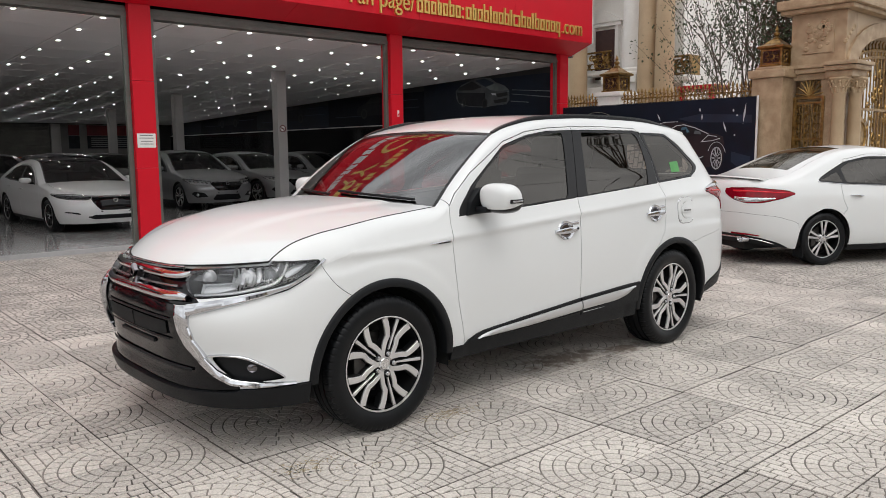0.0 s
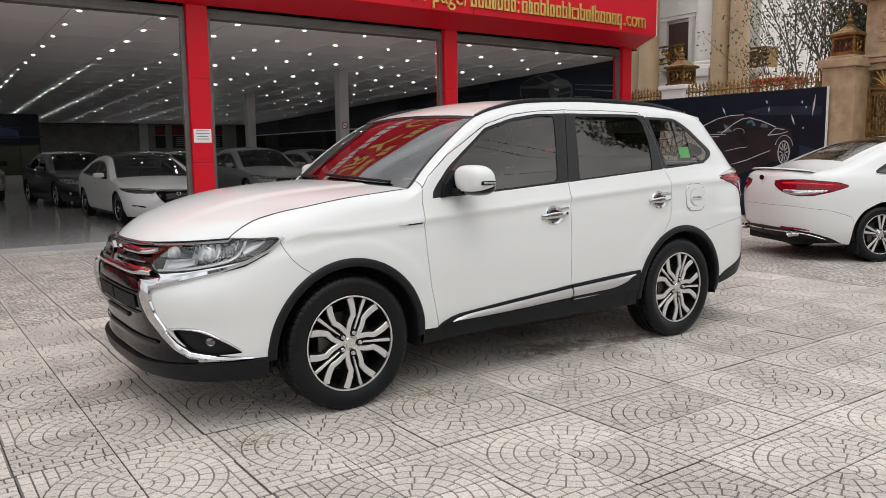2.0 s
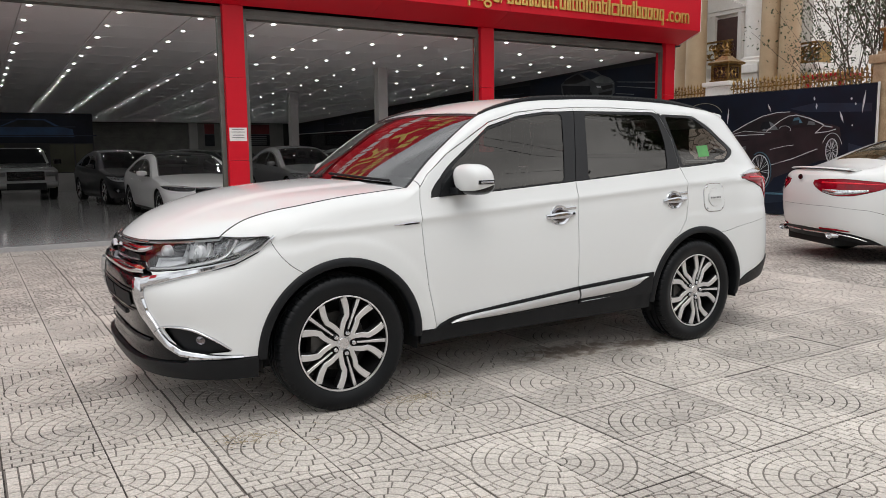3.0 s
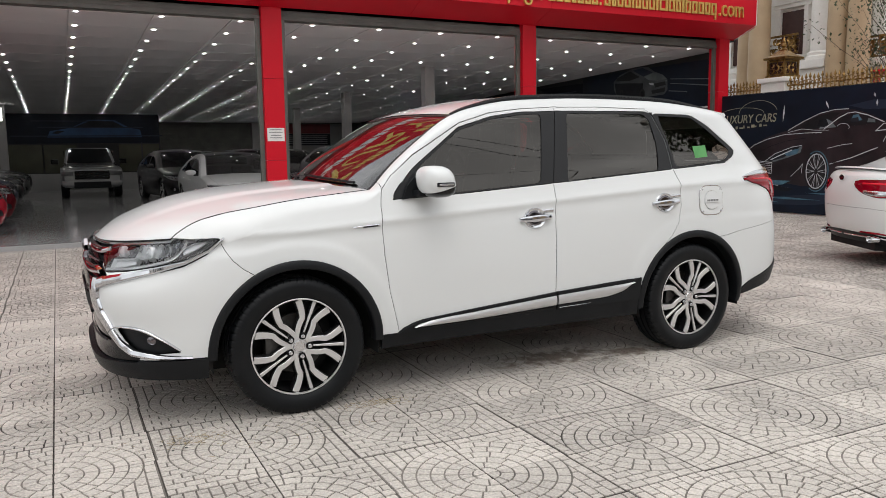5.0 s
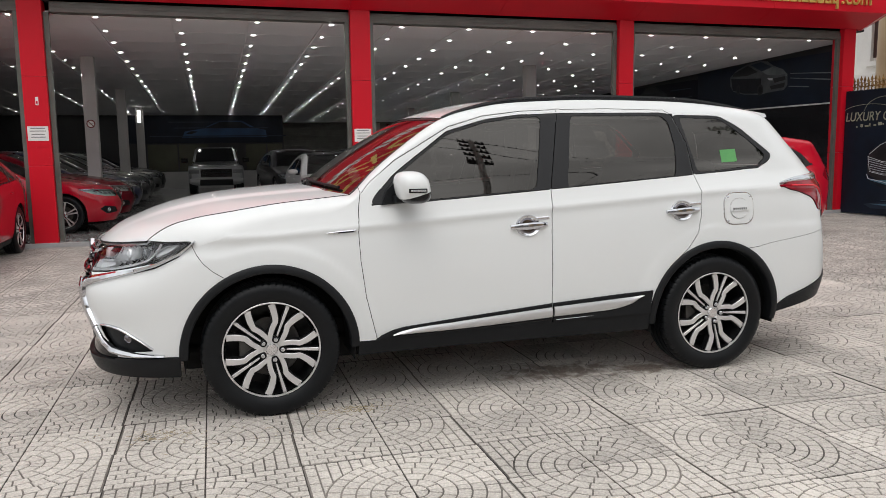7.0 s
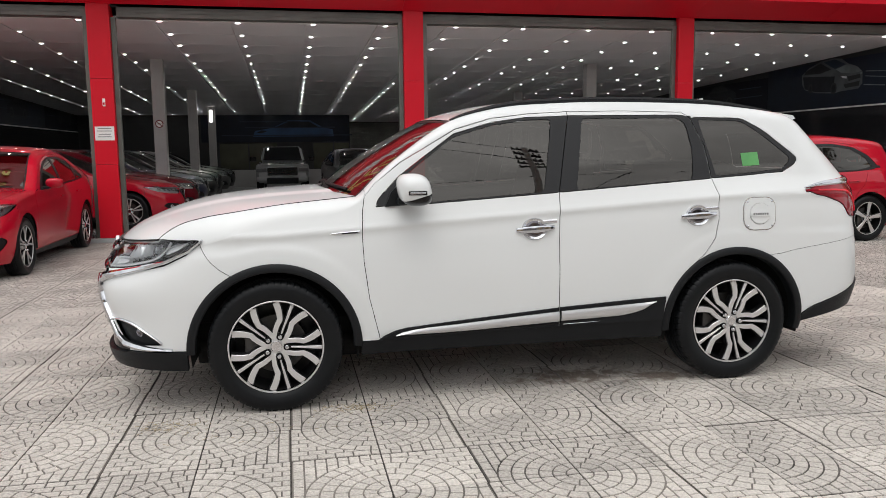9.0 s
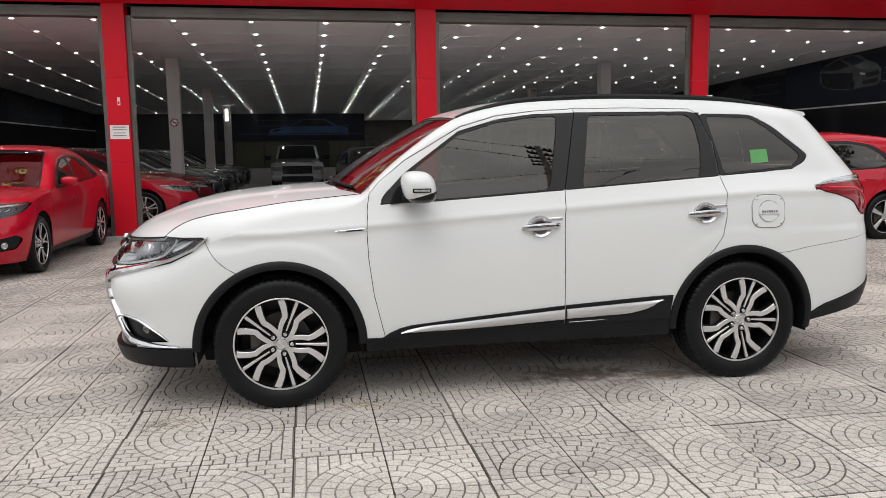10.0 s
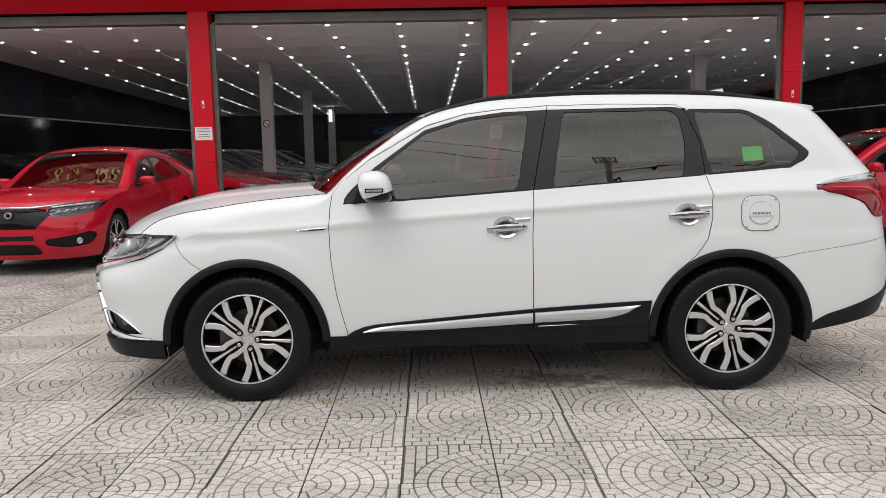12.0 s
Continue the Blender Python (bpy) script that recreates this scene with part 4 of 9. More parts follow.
def lantern(x, y, z, s=1.0):
    t = thing("pier_lantern", pose(x, y, z), "gilded cast lantern on a pier of the villa wall", "lantern", "pier lanterns")
    part("foot", boxed(-0.23 * s, 0.23 * s, -0.23 * s, 0.23 * s, 0, 0.045 * s, bevel=0.012), M["gold"], t)
    part("core", boxed(-0.17 * s, 0.17 * s, -0.17 * s, 0.17 * s, 0.045 * s, 0.34 * s), M["dark_wood"], t)
    for a, b in ((-1, -1), (-1, 1), (1, -1), (1, 1)):
        part("corner_post", boxed(a * 0.19 * s - 0.02 * s, a * 0.19 * s + 0.02 * s, b * 0.19 * s - 0.02 * s, b * 0.19 * s + 0.02 * s, 0.045 * s, 0.34 * s, bevel=0.005), M["gold"], t)
    for q in range(4):
        bm = bmesh.new()
        F = pose(0, 0, 0, 0, 0, 90 * q)
        for u0, u1, v0, v1 in ((-0.17, 0.17, 0.055, 0.075), (-0.17, 0.17, 0.3, 0.33)):
            box(bm, u0 * s, u1 * s, -0.195 * s, -0.172 * s, v0 * s, v1 * s, m=F)
        for u, v, r in ((-0.1, 0.135, 0.05), (0.1, 0.135, 0.05), (-0.1, 0.24, 0.05), (0.1, 0.24, 0.05), (0.0, 0.19, 0.065), (0, 0.1, 0.03), (0, 0.28, 0.03)):
            bmesh.ops.create_cone(bm, cap_ends=False, segments=10, radius1=r * s, radius2=r * 0.6 * s, depth=0.025, matrix=F @ pose(u * s, -0.178 * s, v * s, 90))
        part("scroll_panel", bm, M["gold"], t)
    bm = bmesh.new()
    lathe(bm, [(0.0, -0.02), (0.3, -0.02), (0.37, 0.0), (0.37, 0.035), (0.25, 0.075), (0.16, 0.13), (0.1, 0.17), (0.0, 0.17)], 4, pose(0, 0, 0.36 * s, 0, 0, 45) @ Matrix.Scale(s, 4))
    part("roof_cap", bm, M["gold"], t)
    bm = bmesh.new()
    lathe(bm, [(0.0, 0.0), (0.07, 0.0), (0.08, 0.03), (0.03, 0.07), (0.06, 0.1), (0.06, 0.13), (0.02, 0.16), (0.035, 0.19), (0.0, 0.3)], 12, pose(0, 0, 0.52 * s) @ Matrix.Scale(s, 4))
    part("finial", bm, M["gold"], t, "pointed finial", True)


def gold_fence(y0, y1, x=12.3, z=2.35, h=0.36):
    f = thing("gilded_fence", pose(0, 0, 0), "gilded cast fence cresting with spear points on the villa wall", "fence", "gilded fences")
    for q in (0.04, h * 0.62):
        part("rail", boxed(x - 0.012, x + 0.012, y0, y1, z + q - 0.012, z + q + 0.012), M["gold"], f)
    n = int((y1 - y0) / 0.09)
    spear = None
    for k in range(n):
        y = y0 + (k + 0.5) * (y1 - y0) / n
        if spear is None:
            bm = bmesh.new()
            tube(bm, [(0, 0, 0), (0, 0, h * 0.85)], 0.012, 6)
            lathe(bm, [(0.0, 0.0), (0.03, 0.04), (0.0, 0.13)], 6, pose(0, 0, h * 0.85))
            for u in (0.08, 0.17, 0.26):
                bmesh.ops.create_cone(bm, cap_ends=False, segments=8, radius1=0.045, radius2=0.03, depth=0.016, matrix=pose(0, 0.03 * (-1) ** int(u * 100), u, 0, 90))
                bmesh.ops.create_cone(bm, cap_ends=False, segments=6, radius1=0.03, radius2=0.012, depth=0.02, matrix=pose(-0.01, -0.03, u + 0.04, 0, 70))
            spear = part("spear", bm, M["gold"], f)
            spear.location = (x, y, z)
        else:
            o = new("spear", spear.data)
            o.parent = f
            o.location = (x, y, z + 0.02 * math.sin(k * 1.9))


def fluted_column(x, y, z0, z1, r, material, name, label):
    c = thing(name, pose(x, y, z0), label, "column", "villa columns")
    H = z1 - z0
    bm = bmesh.new()
    lathe(bm, [(r, 0.25), (r * 1.0, H * 0.3), (r * 0.86, H - 0.45)], 28)
    part("shaft", bm, M[material], c, "", True)
    bm = bmesh.new()
    lathe(bm, [(0, 0), (r * 1.35, 0), (r * 1.35, 0.1), (r * 1.22, 0.13), (r * 1.25, 0.2), (r * 1.05, 0.25)], 28)
    part("base", bm, M[material], c, "", True)
    bm = bmesh.new()
    lathe(bm, [(r * 0.86, 0), (r * 1.0, 0.05), (r * 0.9, 0.1), (r * 1.1, 0.25), (r * 1.45, 0.4), (r * 1.45, 0.45), (0, 0.45)], 16, pose(0, 0, H - 0.45))
    for k in range(12):
        a = k * math.pi / 6
        bmesh.ops.create_cone(bm, cap_ends=True, segments=5, radius1=r * 0.18, radius2=r * 0.05, depth=0.22, matrix=pose(r * 1.1 * math.cos(a), r * 1.1 * math.sin(a), H - 0.27))
    part("capital", bm, M[material], c)


def build_villa():
    # boundary wall behind the billboard
    slab("boundary_wall", 12.62, 12.84, 7.2, 12.5, 0, 2.34, M["white_render"], "white rendered boundary wall of the villa", "wall", 0.01)
    slab("boundary_wall", 12.16, 12.6, 3.42, 7.9, 0, 2.34, M["white_render"], "white rendered boundary wall of the villa", "wall", 0.01)
    p = thing("wall_pier", pose(12.62, 6.83, 0), "white rendered pier of the villa wall", "pier")
    part("shaft", boxed(-0.29, 0.29, -0.3, 0.3, 0, 2.66, bevel=0.01), M["white_render"], p)
    part("cap", boxed(-0.35, 0.35, -0.36, 0.36, 2.662, 2.76, bevel=0.03), M["white_render"], p)
    lantern(12.62, 6.83, 2.76, 1.05)
    gold_fence(3.46, 6.5, 12.4)
    gold_fence(7.16, 9.6, 12.7)
    # granite gate pier with a lower wing
    p = thing("gate_pier", pose(0, 0, 0), "beige granite gate pier with a stepped cap", "pier")
    part("shaft", boxed(12.2, 12.8, 2.78, 3.38, 0, 2.78, bevel=0.015), M["beige_stone"], p)
    part("cap", boxed(12.14, 12.86, 2.72, 3.44, 2.782, 2.94, bevel=0.03), M["beige_stone"], p)
    part("upper_block", boxed(12.24, 12.76, 2.84, 3.34, 2.942, 3.0, bevel=0.025), M["beige_stone"], p)
    lantern(12.5, 3.07, 3.0, 0.98)
    # gilded wicket gate
    g = thing("wicket_gate", pose(12.7, 0, 0), "gilded wrought iron wicket gate with a fanned crest", "gate")
    y0, y1 = 2.22, 2.75
    for y in (y0, y1):
        part("stile", boxed(-0.025, 0.025, y - 0.025, y + 0.025, 0.1, 2.42, bevel=0.004), M["gold"], g)
    for z, q in ((0.2, 0.02), (0.95, 0.02), (1.62, 0.015), (2.3, 0.02), (2.4, 0.025)):
        part("rail", boxed(-0.02, 0.02, y0, y1, z - q, z + q, bevel=0.003), M["gold"], g)
    for k in range(9):
        bm = bmesh.new()
        tube(bm, [(0, y0 + 0.055 * (k + 1), 0.95), (0, y0 + 0.055 * (k + 1), 2.3)], 0.011, 6)
        part("bar", bm, M["gold"], g)
    for k in range(9):
        bm = bmesh.new()
        a = math.pi * (k + 0.5) / 9
        tube(bm, [(0, (y0 + y1) / 2, 2.42), (0, (y0 + y1) / 2 + 0.12 * math.cos(a), 2.42 + 0.2 * math.sin(a)), (0, (y0 + y1) / 2 + 0.26 * math.cos(a), 2.42 + 0.36 * math.sin(a))], 0.02, 6, 0.7)
        part("crest_ray", bm, M["gold"], g)
    rnd = random.Random(2)
    for k in range(26):
        bm = bmesh.new()
        r = rnd.uniform(0.04, 0.09)
        yy, zz = ((y0 + 0.09 + 0.38 * rnd.random(), rnd.uniform(0.28, 0.9)) if k < 14 else (y1 - 0.07, 1.05 + 0.1 * (k - 14)))
        bmesh.ops.create_cone(bm, cap_ends=False, segments=10, radius1=r, radius2=r * 0.75, depth=0.03, matrix=pose(0, yy, zz, 0, 90))
        part("scroll", bm, M["gold"], g)
    # filigree between the bars: rings and small leaves in rows
    for i in range(3):
        for j in range(8):
            yy, zz, r = y0 + 0.1 + 0.165 * i, 1.03 + 0.165 * j, 0.074 if (i + j) % 2 else 0.056
            bm = bmesh.new()
            bmesh.ops.create_cone(bm, cap_ends=False, segments=12, radius1=r, radius2=r * 0.7, depth=0.03, matrix=pose(-0.012, yy, zz, 0, 90))
            for q in range(4):
                a = q * math.pi / 2 + 0.785 * (j % 2)
                tube(bm, [(-0.01, yy + r * math.cos(a), zz + r * math.sin(a)), (-0.02, yy + (r + 0.035) * math.cos(a + 0.4), zz + (r + 0.035) * math.sin(a + 0.4))], 0.012, 5, 0.4)
            part("filigree", bm, M["gold"], g)
    # gatehouse in beige stone: pilaster, corner columns, entablature, carved block, arch towards the road
    h = thing("gatehouse", pose(0, 0, 0), "beige granite gatehouse with an arch, carved panel and corner columns", "gatehouse")
    part("wall", boxed(12.98, 13.3, 2.3, 3.2, 0, 2.8, bevel=0.01), M["beige_stone"], h)
    part("wall_panel", boxed(12.96, 12.98, 2.36, 2.8, 0.3, 2.62, bevel=0.006), M["beige_stone"], h)
    part("pilaster", boxed(12.7, 13.1, 2.02, 2.28, 0, 2.72, bevel=0.012), M["beige_stone"], h)
    part("corner_pillar", boxed(12.66, 13.1, 1.86, 2.018, 0, 2.72, bevel=0.012), M["beige_stone"], h)
    for x, y in ((12.5, 1.87), (12.86, 1.72)):
        bm = bmesh.new()
        lathe(bm, [(0.19, 0), (0.19, 0.3), (0.14, 0.36), (0.118, 0.5), (0.118, 1.5), (0.108, 2.4), (0.12, 2.42), (0.12, 2.44)], 24, pose(x, y, 0))
        part("column_shaft", bm, M["cream_stone"], h, "", True)
        bm = bmesh.new()
        lathe(bm, [(0.108, 2.44), (0.11, 2.5), (0.13, 2.6), (0.17, 2.67), (0.19, 2.69), (0.19, 2.718), (0, 2.718)], 20, pose(x, y, 0))
        cap = part("capital", bm, M["cream_stone"], h)
        for row, (n, r, zz, ln) in enumerate(((8, 0.125, 2.5, 0.1), (8, 0.15, 2.6, 0.1))):
            for k in range(n):
                a = (k + 0.5 * row) * 2 * math.pi / n
                bm = bmesh.new()
                tube(bm, [(x + (r - 0.015) * math.cos(a), y + (r - 0.015) * math.sin(a), zz - ln / 2), (x + r * math.cos(a), y + r * math.sin(a), zz + ln * 0.2), (x + (r + 0.035) * math.cos(a), y + (r + 0.035) * math.sin(a), zz + ln / 2), (x + (r + 0.045) * math.cos(a), y + (r + 0.045) * math.sin(a), zz + ln * 0.3)], 0.024, 6, 0.6)
                part("acanthus_leaf", bm, M["cream_stone"], cap)
    part("architrave", boxed(12.4, 13.1, 1.62, 2.1, 2.722, 2.84, bevel=0.02), M["beige_stone"], h)
    part("architrave", boxed(12.66, 13.3, 2.104, 2.95, 2.722, 2.84, bevel=0.02), M["beige_stone"], h)
    part("cornice", boxed(12.32, 13.1, 1.54, 2.1, 2.842, 2.93, bevel=0.04), M["beige_stone"], h)
    part("cornice", boxed(12.56, 13.3, 2.104, 2.95, 2.842, 2.93, bevel=0.04), M["beige_stone"], h)
    part("cornice_top", boxed(12.28, 13.1, 1.5, 2.1, 2.932, 3.0, bevel=0.02), M["beige_stone"], h)
    part("cornice_top", boxed(12.52, 13.3, 2.104, 2.95, 2.932, 3.0, bevel=0.02), M["beige_stone"], h)
    part("block", boxed(12.62, 13.1, 1.84, 2.84, 3.002, 3.94, bevel=0.015), M["beige_stone"], h)
    part("panel_frame", boxed(12.598, 12.62, 2.05, 2.62, 3.2, 3.84, bevel=0.008), M["beige_stone"], h)
    rnd = random.Random(6)
    for k in range(30):
        bm = bmesh.new()
        r = rnd.uniform(0.03, 0.07)
        bmesh.ops.create_cone(bm, cap_ends=True, segments=9, radius1=r, radius2=r * 0.5, depth=0.03, matrix=pose(12.59, rnd.uniform(2.12, 2.55), rnd.uniform(3.27, 3.77), 0, -90))
        part("carved_scroll", bm, M["beige_stone"], h)
    part("upper_cornice", boxed(12.46, 17.6, 1.68, 3.0, 3.942, 4.02, bevel=0.03), M["beige_stone"], h)
    part("upper_cornice", boxed(12.38, 17.7, 1.6, 3.05, 4.022, 4.2, bevel=0.05), M["beige_stone"], h)
    part("attic", boxed(12.62, 17.4, 1.84, 2.9, 4.202, 5.6, bevel=0.02), M["beige_stone"], h)
    def ell(a, b, u):
        return (14.95 - a * math.cos(u), 3.0 + b * math.sin(u))
    n = 24
    for name, a0, b0, ya, mat in (("spandrel", 1.9, 0.66, 1.86, "cream_stone"), ("arch_moulding", 1.83, 0.62, 1.8, "beige_stone")):
        bm = bmesh.new()
        for k in range(n):
            u0, u1 = math.pi * k / n, math.pi * (k + 1) / n
            p0, p1 = ell(a0, b0, u0), ell(a0, b0, u1)
            if name == "spandrel":
                prism(bm, [p0, p1, (p1[0], 3.938), (p0[0], 3.938)], ya, 2.8, "y")
            else:
                prism(bm, [p0, p1, ell(2.26, 0.9, u1), ell(2.26, 0.9, u0)], ya, 1.9, "y")
        part(name, bm, M[mat], h, "moulded stone arch" if name != "spandrel" else "")
    for u in (0.35, 0.42, 0.5, 0.58, 0.66):
        q = ell(2.42, 1.1, u)
        bm = bmesh.new()
        bmesh.ops.create_icosphere(bm, subdivisions=1, radius=0.05, matrix=Matrix.Translation((q[0] - 0.05, 1.855, min(q[1], 3.86))))
        part("carved_flower", bm, M["cream_stone"], h)
    part("wall", boxed(16.8, 17.4, 1.86, 2.8, 0, 3.0, bevel=0.01), M["beige_stone"], h)
    # main gate leaf under the arch
    g = thing("main_gate", pose(0, 2.0, 0), "gilded main gate leaf with a round boss under the arch", "gate")
    for k in range(22):
        x = 13.16 + k * 0.165
        top = 3.0 + 0.5 * math.sqrt(max(0.0, 1 - ((x - 14.95) / 1.85) ** 2))
        bm = bmesh.new()
        tube(bm, [(x, 0, 0.1), (x, 0, top - 0.12)], 0.014, 6)
        part("bar", bm, M["gold"], g)
    part("stile", boxed(13.1, 13.16, -0.03, 0.03, 0.05, 3.05, bevel=0.005), M["gold"], g)
    part("stile", boxed(13.62, 13.68, -0.04, 0.03, 2.0, 3.24, bevel=0.005), M["gold"], g)
    for z in (0.2, 1.1, 2.2):
        part("rail", boxed(13.16, 16.75, -0.02, 0.02, z - 0.025, z + 0.025, bevel=0.004), M["gold"], g)
    for dz in (0.0, 0.13):
        bm = bmesh.new()
        tube(bm, [(14.95 - 1.76 * math.cos(math.pi * k / 20), 0, 2.86 - dz + 0.52 * math.sin(math.pi * k / 20)) for k in range(21)], 0.03, 6)
        part("arched_band", bm, M["gold"], g)
    rnd = random.Random(5)
    for k in range(110):
        bm = bmesh.new()
        r = rnd.uniform(0.05, 0.12)
        x = rnd.uniform(13.2, 15.4)
        bmesh.ops.create_cone(bm, cap_ends=False, segments=10, radius1=r, radius2=r * 0.75, depth=0.03, matrix=pose(x, 0, rnd.uniform(0.3, 2.75 + 0.4 * math.sqrt(max(0.0, 1 - ((x - 14.95) / 1.85) ** 2))), 90))
        part("scroll", bm, M["gold"], g)
    for k in range(16):
        u = math.pi * (k + 0.5) / 30
        bm = bmesh.new()
        q = (14.95 - 1.76 * math.cos(u), 0, 2.88 + 0.52 * math.sin(u))
        tube(bm, [q, (q[0] - 0.03, 0, q[2] + 0.1), (q[0] + 0.05, 0, q[2] + 0.16)], 0.025, 6, 0.5)
        part("crest_leaf", bm, M["gold"], g)
    bm = bmesh.new()
    lathe(bm, [(0.0, 0.08), (0.11, 0.08), (0.13, 0.03), (0.28, 0.035), (0.3, 0.06), (0.33, 0.06), (0.36, 0.02), (0.4, 0.02), (0.42, 0.0)], 32, pose(13.68, -0.04, 1.66, 90))
    part("boss", bm, M["gold"], g, "round gilded boss")
    # villa behind: white wall, windows, balcony, columns
    v = thing("villa", pose(0, 0, 0), "white neoclassical villa with beige columns and gilded balconies", "house")
    part("wall", boxed(19.2, 27.0, 9.14, 20.0, 0, 9.0), M["white_render"], v)
    part("corner_pilaster", boxed(19.1, 19.4, 9.08, 9.42, 0, 9.0, bevel=0.02), M["white_render"], v)
    part("ledge", boxed(18.5, 19.2, 9.4, 20.0, 3.0, 3.5, bevel=0.04), M["white_render"], v)
    part("cornice", boxed(18.4, 27.3, 8.8, 20.3, 9.0, 9.5, bevel=0.08), M["white_render"], v)
    part("roof", boxed(18.6, 27.0, 9.1, 20.0, 9.504, 9.8), M["cream_stone"], v)
    for y, z in ((10.05, 0.9), (10.05, 3.8), (12.0, 0.9), (12.0, 3.8), (13.9, 4.0)):
        w = part("window", boxed(19.16, 19.22, y - 0.42, y + 0.42, z, z + 1.6), M["dark_wood"], v, "dark timber window")
        for a, b, c, d in ((y - 0.56, y - 0.42, z - 0.1, z + 1.7), (y + 0.42, y + 0.56, z - 0.1, z + 1.7), (y - 0.66, y + 0.66, z + 1.7, z + 1.82), (y - 0.66, y + 0.66, z - 0.25, z - 0.1)):
            part("window_frame", boxed(19.06, 19.24, a, b, c, d, bevel=0.015), M["white_render"], w)
        bm = bmesh.new()
        prism(bm, [(y - 0.7, z + 1.822), (y + 0.7, z + 1.822), (y, z + 2.2)], 19.02, 19.2, "x")
        part("pediment", bm, M["white_render"], w)
    for y0, y1, z in ((11.3, 12.6, 4.02), (8.5, 9.5, 3.62)):
        bal = part("balcony", boxed(18.5, 19.2, y0, y1, z - 0.14, z, bevel=0.03), M["white_render"], v)
        part("top_rail", boxed(18.48, 18.54, y0, y1, z + 0.55, z + 0.61, bevel=0.01), M["gold"], bal)
        part("low_rail", boxed(18.48, 18.54, y0, y1, z + 0.04, z + 0.08, bevel=0.01), M["gold"], bal)
        rnd = random.Random(9)
        for k in range(46):
            r = rnd.uniform(0.06, 0.12)
            bm = bmesh.new()
            bmesh.ops.create_cone(bm, cap_ends=False, segments=8, radius1=r, radius2=r * 0.65, depth=0.04, matrix=pose(18.5, rnd.uniform(y0, y1), z + rnd.uniform(0.12, 0.5), 0, 90))
            part("scroll", bm, M["gold"], bal)
    part("balcony_side", boxed(18.54, 19.1, 8.5, 8.54, 3.66, 4.23), M["gold"], v)
    fluted_column(18.5, 13.1, 0.3, 8.6, 0.33, "cream_stone", "villa_column", "tall smooth beige column of the villa porch")
    fluted_column(18.0, 12.24, 0.3, 8.6, 0.32, "cream_stone", "villa_column", "tall smooth beige column of the villa porch")
    fluted_column(18.0, 9.62, 0.3, 8.6, 0.29, "cream_stone", "villa_column", "tall smooth beige column of the villa porch")
    fluted_column(18.0, 9.02, 0.3, 8.6, 0.29, "cream_stone", "villa_column", "tall smooth beige column of the villa porch")
    fluted_column(18.5, 10.5, 3.75, 8.6, 0.3, "white_render", "villa_column", "tall white column of the villa porch")
    part("column_block", boxed(18.0, 19.0, 10.0, 11.2, 0, 3.5, bevel=0.02), M["white_render"], v)
    part("column_plinth", boxed(17.9, 19.05, 9.95, 11.25, 3.502, 3.75, bevel=0.04), M["white_render"], v)
    part("porch_lintel", boxed(17.6, 19.2, 8.7, 13.6, 8.6, 9.0, bevel=0.05), M["white_render"], v)
    # red canopy in the garden
    t = thing("garden_canopy", pose(17.4, 7.0, 0), "low red painted garden canopy on two posts", "canopy")
    part("roof", boxed(0, 0.9, 0.1, 1.2, 3.1, 3.22, bevel=0.03), M["red_column"], t)
    for y in (0.2, 1.1):
        part("post", boxed(0.05, 0.17, y - 0.06, y + 0.06, 0, 3.098), M["red_column"], t)
    # neighbour's pale block farther off
    t = thing("apartment_building", pose(0, 0, 0), "pale grey distant apartment block with dark windows", "building")
    part("wall", boxed(44, 54, 4, 24.0, 0, 17), M["white_render"], t)
    part("roof", boxed(43.7, 54.3, 3.7, 24.3, 17, 17.4), M["cream_stone"], t)
    for z in range(6):
        for k in range(5):
            part("window", boxed(43.9, 44.05, 6 + 3.6 * k, 7.1 + 3.6 * k, 1.5 + 2.6 * z, 3.0 + 2.6 * z), M["inner_wall"], t)


